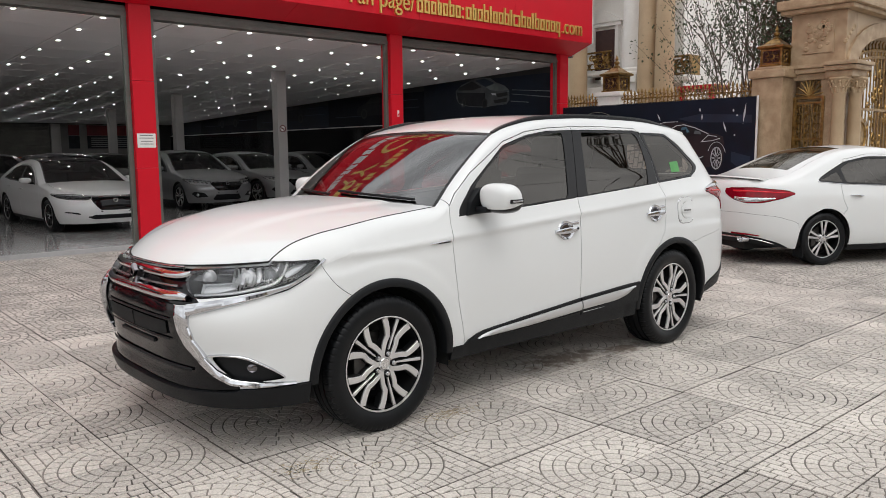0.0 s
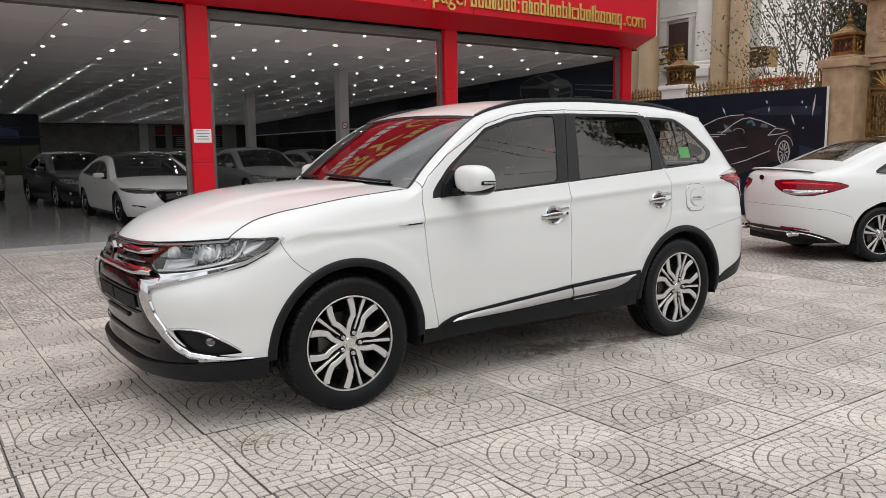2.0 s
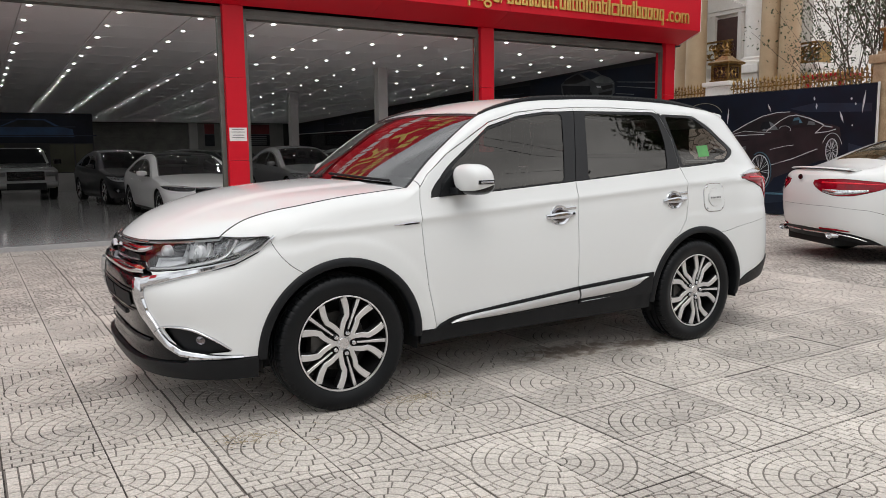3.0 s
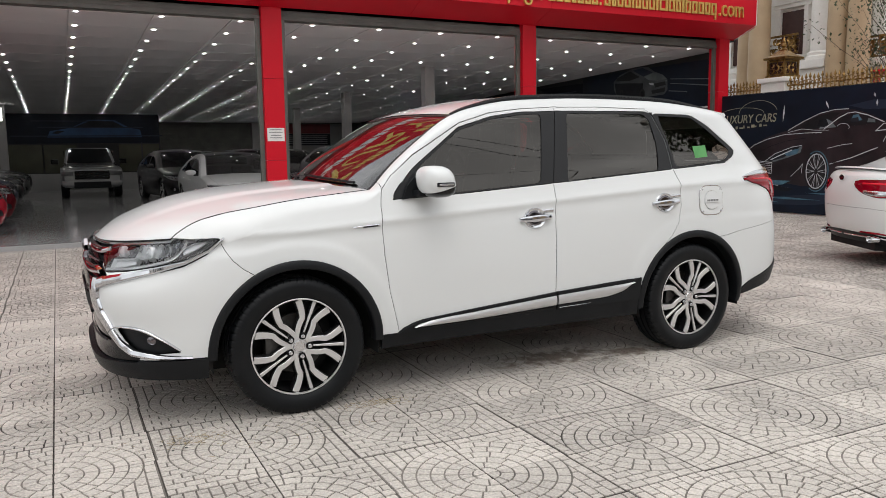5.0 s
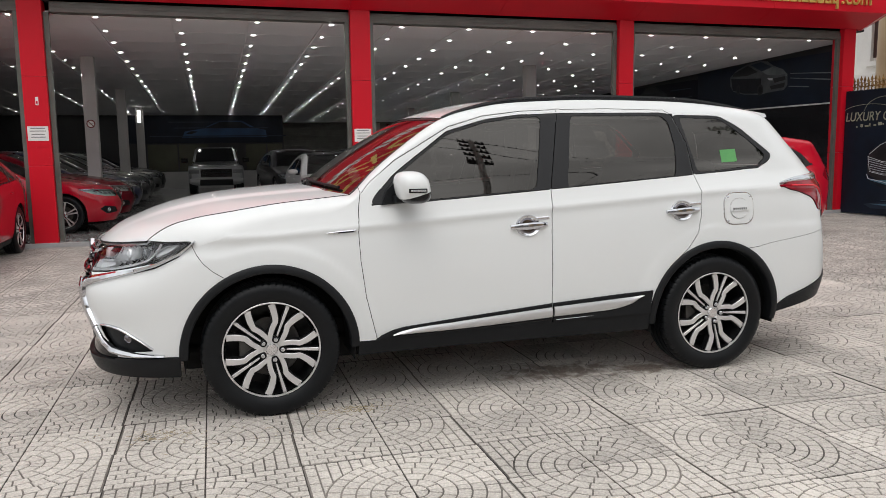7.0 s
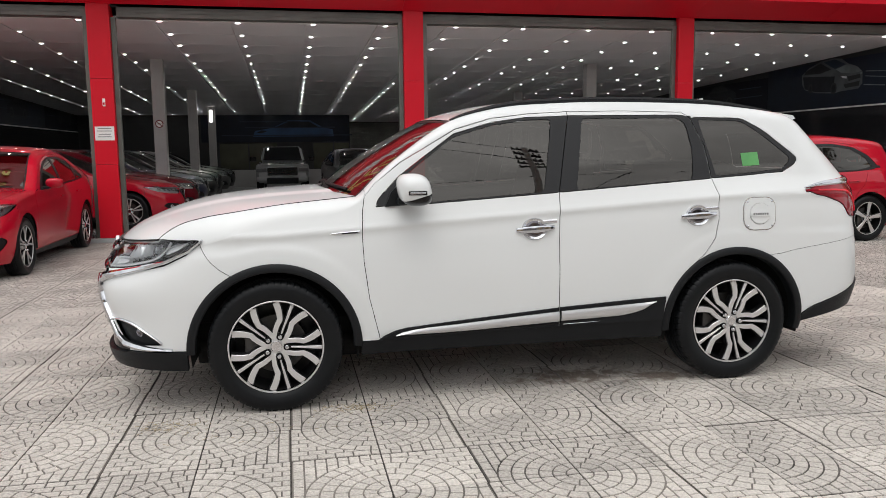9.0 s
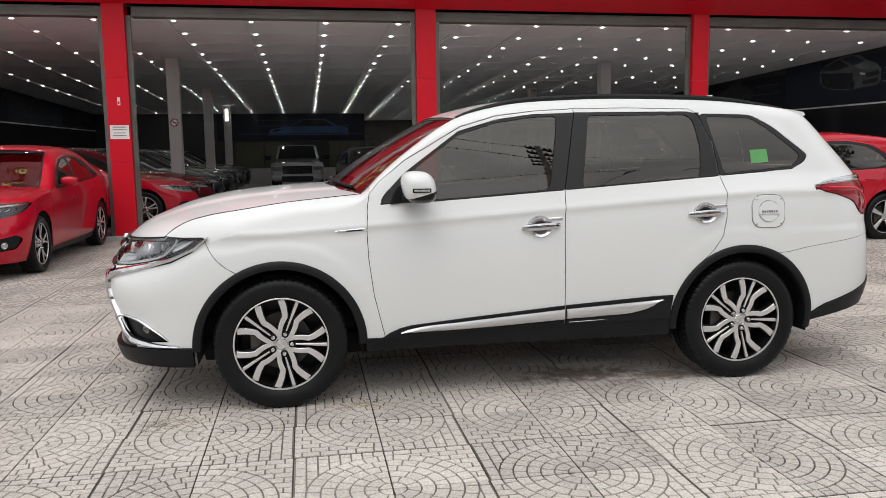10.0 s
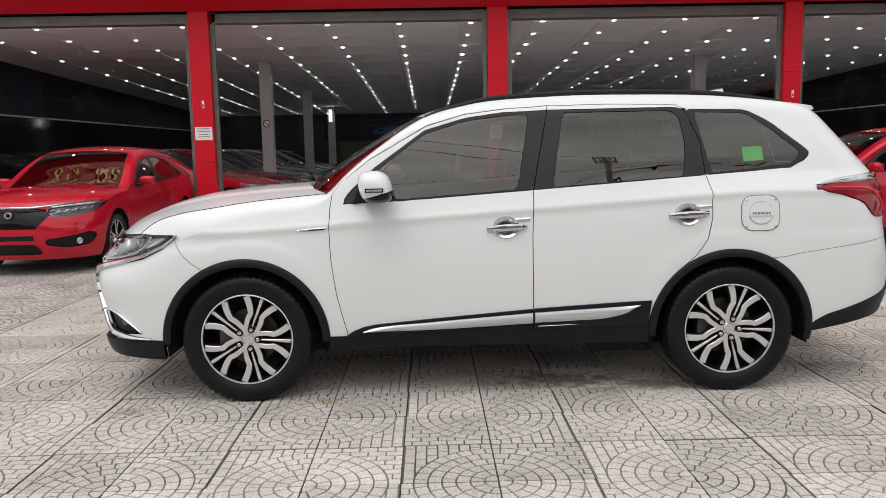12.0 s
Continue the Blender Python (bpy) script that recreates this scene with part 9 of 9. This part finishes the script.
def rear_dress(car, sk, s):
    """Boot details of the sedan that shows its tail."""
    both_sides("lamp_clear_band", ribbon(sk, [(3.22, 0.815), (3.36, 0.8), (3.48, 0.8), (3.56, 0.815)], [0.016, 0.05, 0.055, 0.03], 0.006, 0.004), "lamp_clear", car, "clear lower lamp band")
    both_sides("lamp_guide", ribbon(sk, [(3.1, 0.878), (3.35, 0.895), (3.58, 0.9)], [0.006, 0.02, 0.022], 0.006, 0.004), "bright_red_guide", car, "bright red light band")
    both_sides("reflector", ribbon(sk, [(3.34, 0.365), (3.45, 0.378), (3.6, 0.382)], [0.008, 0.022, 0.022], 0.006, 0.006), "lamp_red", car, "red bumper reflector")
    both_sides("skid_trim", ribbon(sk, [(3.22, 0.27), (3.35, 0.315), (3.5, 0.335), (3.85, 0.335)], [0.006, 0.016, 0.02, 0.02], 0.008, 0.008), "satin_chrome", car, "silver diffuser trim")
    for y in (-0.55, 0.55):
        bm = bmesh.new()
        lathe(bm, [(0.02, -0.06), (0.045, 0.0), (0.052, 0.0), (0.052, -0.08)], 20, pose(3.66, y, 0.315, 0, 90) @ Matrix.Diagonal((0.7, 1.3, 1, 1)))
        part("exhaust_tip", bm, M["chrome"], car, "oval chrome exhaust tip", 50)
    xr = sk.xr(0.85)
    bm = bmesh.new()
    lathe(bm, [(0, 0.006), (0.04, 0.004), (0.045, 0)], 20, pose(xr - 0.002, 0, 0.955, 0, 90) @ Matrix.Diagonal((0.7, 1.2, 1, 1)))
    part("emblem_disc", bm, M["gloss_black"], car, "plain dark emblem disc")
    bm = bmesh.new()
    rows = []
    for k in range(13):
        t = -1 + 2 * k / 12
        rows.append([(3.46 - 0.1 * t * t, 0.66 * t, 1.055 - 0.02 * t * t), (3.62 - 0.13 * t * t, 0.66 * t, 1.075 - 0.02 * t * t), (3.64 - 0.13 * t * t, 0.66 * t, 1.06 - 0.02 * t * t), (3.54 - 0.12 * t * t, 0.66 * t, 1.035 - 0.02 * t * t)])
    g = [[bm.verts.new(q) for q in r] for r in rows]
    for a, b in zip(g, g[1:]):
        for j in range(4):
            bm.faces.new((a[j], a[(j + 1) % 4], b[(j + 1) % 4], b[j]))
    bm.faces.new(g[0])
    bm.faces.new(g[-1])
    bmesh.ops.recalc_face_normals(bm, faces=bm.faces)
    part("boot_spoiler", bm, M["white_paint"], car, "", 40)
    both_sides("mud_flap", boxed(2.98, 3.0, -0.86, -0.68, 0.1, 0.32, bevel=0.004), "trim_black", car, "black mud flap")


def facing(ax, ay, angle, ox, sx=1.0, sz=1.0, z=0.0):
    """A pose that puts the car's point (ox, 0) at (ax, ay), its nose pointing along the angle."""
    return pose(ax, ay, z, 0, 0, angle + 180) @ Matrix.Diagonal((sx, 1, sz, 1)) @ Matrix.Translation((-ox, 0, 0))


def park(key, spec, m, paint, label, group="", grille="chrome", name="sedan"):
    car, sk = make_car(key, spec, m, paint, label, name, group)
    dress(car, sk, spec, paint, grille)
    return car, sk


car, sk = park("sedan", SEDAN, facing(7.9, 0.74, -28.6, 2.7, 1.0, 1.03), "white_paint", "white sedan with red tail lamps and a boot spoiler, parked outside")
rear_dress(car, sk, SEDAN)
park("redsedan", REDSEDAN, facing(-3.8, 4.74, -90.0, 0.0, 1.0, 1.05), "red_paint", "glossy red sedan with slim headlights, parked outside a red column", grille="black")
park("hatch", HATCH, facing(8.45, 5.78, 180.0, 2.57, 1.0, 1.06), "red_paint", "red hatchback with silver five-spoke wheels, parked outside", grille="black", name="hatchback")
inside = "showroom cars"
park("blackwheels", BLACKW, facing(2.4, 11.1, -89.0, 0.0, 1.05, 0.92, FLOOR), "white_paint", "white sedan with black wheels inside the showroom", inside, "black")
park("sedan", SEDAN, facing(6.3, 14.6, -88.0, 0.0, 0.95, 1.03, FLOOR), "silver_paint", "silver sedan with chrome grille bar inside the showroom", inside)
for x, y, an, paint, word in (
        (8.9, 15.6, -82, "silver_paint", "silver"), (10.8, 15.2, -82, "silver_paint", "silver"), (4.6, 18.6, -84, "black_paint", "black"), (6.4, 20.6, -84, "grey_paint", "dark grey"), (9.2, 20.4, -84, "grey_paint", "dark grey"), (2.3, 17.4, -84, "black_paint", "black"), (11.0, 20.4, -84, "black_paint", "black"),
        (-2.75, 10.25, 4, "red_paint", "red"), (-2.7, 12.15, 3, "darkred_paint", "dark red"), (-2.75, 14.6, 2, "blue_paint", "dark blue"), (-2.7, 16.6, 2, "black_paint", "black"), (-2.75, 18.7, 2, "black_paint", "black"), (-2.7, 21.2, 2, "grey_paint", "dark grey"), (-2.7, 23.6, 2, "black_paint", "black"),
        (-5.9, 22.4, -88, "black_paint", "black"), (3.9, 24.6, -88, "grey_paint", "dark grey"), (5.9, 25.6, -88, "black_paint", "black")):
    park("sedan", SEDAN, facing(x, y, an, 0.0, 1.0, 1.0, FLOOR), paint, word + " sedan parked in a row inside the showroom", inside)


def build_pickup():
    t = thing("pickup_truck", pose(-0.12, 20.9, FLOOR) @ Matrix.Diagonal((0.93, 1, 0.86, 1)), "silver grey pickup truck with a dark grille inside the showroom", "truck")
    def prof(pts, y0, y1):
        bm = bmesh.new()
        prism(bm, pts, y0, y1, "y", pose(0, 0, 0, 0, 0, 90) if False else None)
        return bm
    # nose towards the door (-y): outlines run along y
    def side(pts, x0, x1, bevel=0.05):
        bm = bmesh.new()
        prism(bm, pts, x0, x1, "x")
        es = [e for e in bm.edges if e.calc_face_angle(0) > 0.5]
        bmesh.ops.bevel(bm, geom=es, offset=bevel, segments=3, affect="EDGES")
        return bm
    part("body", side([(0.0, 0.42), (0.0, 0.95), (0.12, 1.1), (1.3, 1.2), (5.0, 1.15), (5.0, 0.45), (0.4, 0.35)], -0.92, 0.92, 0.1), M["silver_paint"], t, "", 50)
    bm = side([(1.25, 1.2), (2.0, 1.78), (3.2, 1.8), (3.7, 1.18)], -0.8, 0.8, 0.06)
    for v in bm.verts:
        v.co.x *= 1 - 0.24 * max(0.0, v.co.z - 1.2)
    part("cab", bm, M["silver_paint"], t, "", 50)
    bm = bmesh.new()
    prism(bm, [(-0.7, 0.02), (0.7, 0.02), (0.6, 0.84), (-0.6, 0.84)], 0.0, -0.012, "y", pose(0, 1.285, 1.235, -52))
    part("windscreen", bm, M["dark_pane"], t, "dark windscreen")
    part("side_window", boxed(-0.775, -0.76, 1.9, 3.3, 1.25, 1.68), M["tint_glass"], t)
    part("side_window", boxed(0.76, 0.775, 1.9, 3.3, 1.25, 1.68), M["tint_glass"], t)
    part("grille", boxed(-0.52, 0.52, -0.03, 0.1, 0.68, 0.98, bevel=0.03), M["gloss_black"], t, "black grille")
    for z in (0.76, 0.84, 0.91):
        part("grille_bar", boxed(-0.5, 0.5, -0.05, -0.02, z - 0.018, z + 0.018, bevel=0.008), M["trim_black"], t)
    for s in (-1, 1):
        part("headlight", boxed(*sorted((s * 0.55, s * 0.9)), -0.02, 0.16, 0.82, 0.96, bevel=0.03), M["lamp_dark"], t, "smoked headlight")
        part("fog_lamp", boxed(*sorted((s * 0.62, s * 0.78)), -0.05, 0.05, 0.5, 0.58, bevel=0.02), M["lamp_clear"], t)
        part("door_mirror", boxed(*sorted((s * 0.95, s * 1.18)), 1.55, 1.68, 1.2, 1.38, bevel=0.04), M["gloss_black"], t)
    part("bumper", boxed(-0.9, 0.9, -0.1, 0.2, 0.44, 0.64, bevel=0.07), M["silver_paint"], t)
    part("skid_plate", boxed(-0.55, 0.55, -0.12, 0.1, 0.38, 0.6, bevel=0.03), M["trim_black"], t, "black skid plate")
    for y in (0.9, 4.1):
        for s in (-1, 1):
            bm = bmesh.new()
            lathe(bm, [(0.22, -0.12), (0.36, -0.12), (0.38, -0.08), (0.38, 0.08), (0.36, 0.12), (0.22, 0.12), (0.2, 0.06), (0, 0.06)], 28, pose(s * 0.8, y, 0.38, 0, 90 * s))
            part("wheel", bm, M["rubber"], t, "black wheel")


build_pickup()


# ---- the street behind the camera, partly seen in the glass, partly added ----
def build_street():
    p = thing("utility_pole", pose(4.0, -8.4, 0), "grey concrete utility pole with black steel cross arms", "utility pole")
    bm = bmesh.new()
    lathe(bm, [(0.1, 0), (0.06, 6.5), (0, 6.5)], 14)
    part("pole", bm, M["inner_column"], p, "", True)
    for k in range(5):
        part("cross_arm", boxed(-0.24, 0.24, -0.02, 0.02, 5.85 + 0.14 * k, 5.89 + 0.14 * k), M["trim_black"], p, "black steel cross arm")
        for x in (-0.22, -0.12, 0.12, 0.22):
            bm = bmesh.new()
            lathe(bm, [(0, 0), (0.022, 0.008), (0.015, 0.03), (0.022, 0.04), (0.0, 0.065)], 8, pose(x, 0, 5.89 + 0.14 * k))
            part("insulator", bm, M["trim_black"], p)
    for x, z, sag in ((-0.22, 6.42, 0.25), (0.22, 6.0, 0.3), (0.0, 5.4, 0.4)):
        bm = bmesh.new()
        tube(bm, [(-26 + 52 * k / 24, 0.05 + 0.4 * x, z + 0.06 - sag * math.sin(math.pi * abs(k - 12) / 12)) for k in range(25)], 0.006, 5)
        part("cable", bm, M["trim_black"], p, "black overhead cable")
    # plain house fronts added unseen across the road close the place and darken reflections
    rnd = random.Random(12)
    x = -46.0
    while x < 52:
        w, h = rnd.uniform(5, 8), rnd.uniform(6.5, 10.5)
        t = thing("street_house", pose(x, -34, 0), "unseen plain house added across the road to darken reflections", "house", "street houses")
        part("wall", boxed(0, w - 0.05, -9, 0, 0, h), M[rnd.choice(("street_render", "cream_stone", "white_render", "street_render"))], t)
        part("roof", boxed(-0.1, w + 0.05, -9, 0.25, h, h + 0.25), M["inner_column"], t)
        for z in (0.3, 3.6, 6.6):
            if z + 2.2 < h:
                for q in (0.22, 0.68):
                    part("window", boxed(w * q - 0.7, w * q + 0.7, -0.03, 0.04, z, z + 2.1), M["poster_dim"], t, "dark window")
        x += w


build_street()
tree(19.4, -10.6, 0, 7.5, 1.2, 15000, 21, "leaf", "street tree with dark drooping leaves beside the forecourt", 8, 0.045, 8.0, (0.14, 0.28), (0.3, 1.3))
# unseen trees added across the road, to darken what the chrome mirrors
for k, (x, y) in enumerate(((-12, -26), (-4, -27.5), (5, -26.5), (15, -27), (24, -26), (-22, -27))):
    tree(x, y, 0, 8.5, 1.1, 1800, 40 + k, "leaf", "unseen dark green tree added across the road to darken reflections")


# ---- paving ----
def build_ground():
    bm = bmesh.new()
    FAR = (-24, 27, -4, 24)
    hole = (TILE_X + FAR[0] * TILE, TILE_X + FAR[1] * TILE, TILE_Y + FAR[2] * TILE, TILE_Y + FAR[3] * TILE)
    R = 600.0
    xs, ys = (-R, hole[0], hole[1], R), (-R, hole[2], hole[3], R)
    grid = [[bm.verts.new((a, b, -0.002)) for b in ys] for a in xs]
    for i in range(3):
        for j in range(3):
            if not (i == 1 and j == 1):
                bm.faces.new((grid[i][j], grid[i + 1][j], grid[i + 1][j + 1], grid[i][j + 1]))
    inner = [bm.verts.new((a, b, -0.010)) for a, b in ((hole[0], hole[2]), (hole[1], hole[2]), (hole[1], hole[3]), (hole[0], hole[3]))]
    f = bm.faces.new(inner)
    f.material_index = 1
    ground = tagged(mesh_object("ground", bm, [M["paving"], M["tile_base"]]), "grey forecourt paving pressed with fans of small setts", "ground", kind="structure")

    # one tile: small setts in rings round one corner, cut by the tile's edge
    def clip(poly, axis, value, keep_less):
        out = []
        for k, p in enumerate(poly):
            q = poly[(k + 1) % len(poly)]
            pin, qin = (p[axis] <= value) == keep_less, (q[axis] <= value) == keep_less
            if pin:
                out.append(p)
            if pin != qin:
                s = (value - p[axis]) / (q[axis] - p[axis])
                out.append((p[0] + s * (q[0] - p[0]), p[1] + s * (q[1] - p[1])))
        return out

    def tile_mesh(seed, walls=True):
        rnd = random.Random(seed)
        bm = bmesh.new()
        lo, hi = 0.0032, TILE - 0.0032
        rings = 6
        ring, e = TILE * 0.87 / rings, 0.0036
        R = ring * rings
        zig = seed % 2
        shapes = []
        for k in range(rings):
            r0, r1 = k * ring + e, (k + 1) * ring - e
            mid = (r0 + r1) / 2
            n = max(1, round(mid * math.pi / 2 / (0.062 if zig else 0.074)))
            for j in range(n + 1):
                sh = 0.5 * (k % 2)
                a0 = max((j - sh) / n * math.pi / 2 + e / mid, 0.0)
                a1 = min((j + 1 - sh) / n * math.pi / 2 - e / mid, math.pi / 2)
                if a1 - a0 < 0.01:
                    continue
                m = 4
                poly = []
                for q in range(m + 1):
                    a = a0 + (a1 - a0) * q / m
                    poly.append((r1 * math.cos(a), r1 * math.sin(a)))
                for q in range(m + 1):
                    a = a1 - (a1 - a0) * q / m
                    poly.append((r0 * math.cos(a), r0 * math.sin(a)))
                shapes.append(poly)
        # the far corner is laid in straight rows
        w, h = 0.082, 0.05
        for b in range(int(TILE / h) + 1):
            for a in range(-1, int(TILE / w) + 2):
                x0, y0 = (a + 0.5 * (b % 2)) * w, b * h
                poly = [(x0 + e, y0 + e), (x0 + w - e, y0 + e), (x0 + w - e, y0 + h - e), (x0 + e, y0 + h - e)]
                if max(math.hypot(*p) for p in poly) < R + 0.01:
                    continue
                cx, cy = min(max(x0 + w / 2, 0), TILE), min(y0 + h / 2, TILE)
                d = math.hypot(cx, cy)
                ux, uy = cx / d, cy / d
                out = []
                for q, p in enumerate(poly):
                    p2 = poly[(q + 1) % 4]
                    s1, s2 = p[0] * ux + p[1] * uy - R - e, p2[0] * ux + p2[1] * uy - R - e
                    if s1 >= 0:
                        out.append(p)
                    if s1 * s2 < 0:
                        f = s1 / (s1 - s2)
                        out.append((p[0] + f * (p2[0] - p[0]), p[1] + f * (p2[1] - p[1])))
                if len(out) > 2:
                    shapes.append(out)
        for poly in shapes:
            for ax in (0, 1):
                poly = clip(poly, ax, hi, True)
                if len(poly) > 2:
                    poly = clip(poly, ax, lo, False)
                if len(poly) < 3:
                    break
            if len(poly) < 3:
                continue
            z = -rnd.uniform(0.0, 0.0012)
            cx, cy = sum(p[0] for p in poly) / len(poly), sum(p[1] for p in poly) / len(poly)
            top = [bm.verts.new((cx + (p[0] - cx) * 0.975, cy + (p[1] - cy) * 0.975, z)) for p in poly]
            low = [bm.verts.new((p[0], p[1], -0.005)) for p in poly] if walls else []
            try:
                bm.faces.new(top)
                for q in range(len(low)):
                    w2 = (q + 1) % len(poly)
                    bm.faces.new((low[q], low[w2], top[w2], top[q]))
            except ValueError:
                pass
        c = [bm.verts.new((a, b, z)) for z in (-0.0042, -0.012) for a, b in ((lo, lo), (hi, lo), (hi, hi), (lo, hi))]
        for f in ((0, 1, 2, 3), (0, 4, 5, 1), (1, 5, 6, 2), (2, 6, 7, 3), (3, 7, 4, 0))[:5 if walls else 1]:
            bm.faces.new([c[q] for q in f]).material_index = 1
        me = bpy.data.meshes.new("paving_tile")
        bm.to_mesh(me)
        bm.free()
        me.materials.append(M["tile"])
        me.materials.append(M["tile_groove"])
        return me

    kinds = [tile_mesh(s) for s in range(4)]
    # the paving farther off: the same setts, joined
    rnd = random.Random(8)
    simple = []
    for k in range(2):
        me = tile_mesh(k, False)
        co = np.array([v.co[:] for v in me.vertices])
        simple.append((co, [tuple(p.vertices) for p in me.polygons], [p.material_index for p in me.polygons]))
        bpy.data.meshes.remove(me)
    verts, faces, mats, base = [], [], [], 0
    for i in range(FAR[0], FAR[1]):
        for j in range(FAR[2], FAR[3]):
            if -9 <= i < 11 and -4 <= j < 11:
                continue
            co, polys, mi = simple[((i + j) % 2 + (rnd.random() < 0.15)) % 2]
            turn = {(0, 0): 0, (1, 0): 90, (1, 1): 180, (0, 1): 270}[(i % 2, j % 2)]
            c, sn = round(math.cos(radians(turn))), round(math.sin(radians(turn)))
            x0, y0 = TILE_X + (i + i % 2) * TILE, TILE_Y + (j + j % 2) * TILE
            verts.append(np.column_stack((co[:, 0] * c - co[:, 1] * sn + x0, co[:, 0] * sn + co[:, 1] * c + y0, co[:, 2] + rnd.uniform(-0.001, 0.0005))))
            faces += [tuple(v + base for v in p) for p in polys]
            mats += mi
            base += len(co)
    me = bpy.data.meshes.new("far_setts")
    me.from_pydata(np.concatenate(verts).tolist(), [], faces)
    me.materials.append(M["tile_far"])
    me.materials.append(M["tile_groove_far"])
    me.polygons.foreach_set("material_index", mats)
    far = new("far_setts", me)
    far.parent = ground
    tagged(far, "pressed paving setts farther off", "", kind="stuff")
    rnd = random.Random(4)
    for i in range(-9, 11):
        for j in range(-4, 11):
            ob = new("paving_tile", kinds[((i + j) % 2 + (rnd.random() < 0.15)) % 2 + 2 * rnd.randrange(2)])
            ob.parent = ground
            # every second corner is the middle of a fan
            turn = {(0, 0): 0, (1, 0): 90, (1, 1): 180, (0, 1): 270}[(i % 2, j % 2)]
            cx, cy = i + (i % 2), j + (j % 2)
            ob.matrix_local = pose(TILE_X + cx * TILE, TILE_Y + cy * TILE, rnd.uniform(-0.0015, 0.001), rnd.uniform(-0.15, 0.15), rnd.uniform(-0.15, 0.15), turn)


def build_litter():
    rnd = random.Random(17)
    bm = bmesh.new()
    for cx, cy, sx, sy, n in ((-0.55, -1.0, 0.22, 0.1, 90), (0.42, -0.92, 0.2, 0.07, 150), (-0.1, -1.15, 0.5, 0.2, 40)):
        for k in range(n):
            x, y, a, ln = rnd.gauss(cx, sx / 2), rnd.gauss(cy, sy / 2), rnd.uniform(0, 3.14), rnd.uniform(0.008, 0.035)
            tube(bm, [(x, y, 0.001), (x + ln * math.cos(a), y + ln * math.sin(a), 0.002)], 0.0009, 4)
    part("strand", bm, M["straw"], tagged(new("straw_litter"), "thin dry straw litter lying on the paving", "litter", kind="stuff"))
    bm = bmesh.new()
    for cx, cy, sx, sy, n in ((-0.62, -1.02, 0.16, 0.06, 26), (0.5, -0.86, 0.3, 0.04, 34), (1.9, -0.86, 0.25, 0.06, 30)):
        for k in range(n):
            x, y, r = rnd.gauss(cx, sx / 2), rnd.gauss(cy, sy / 2), rnd.uniform(0.003, 0.01)
            m = rnd.randrange(5, 8)
            bm.faces.new([bm.verts.new((x + r * rnd.uniform(0.6, 1.3) * math.cos(6.28 * q / m), y + r * rnd.uniform(0.4, 0.9) * math.sin(6.28 * q / m), 0.0012)) for q in range(m)])
    part("clod", bm, M["wet"], tagged(new("wet_dirt"), "dark damp dirt specks on the paving beside the wheels", "dirt", kind="stuff"))


build_ground()
build_litter()
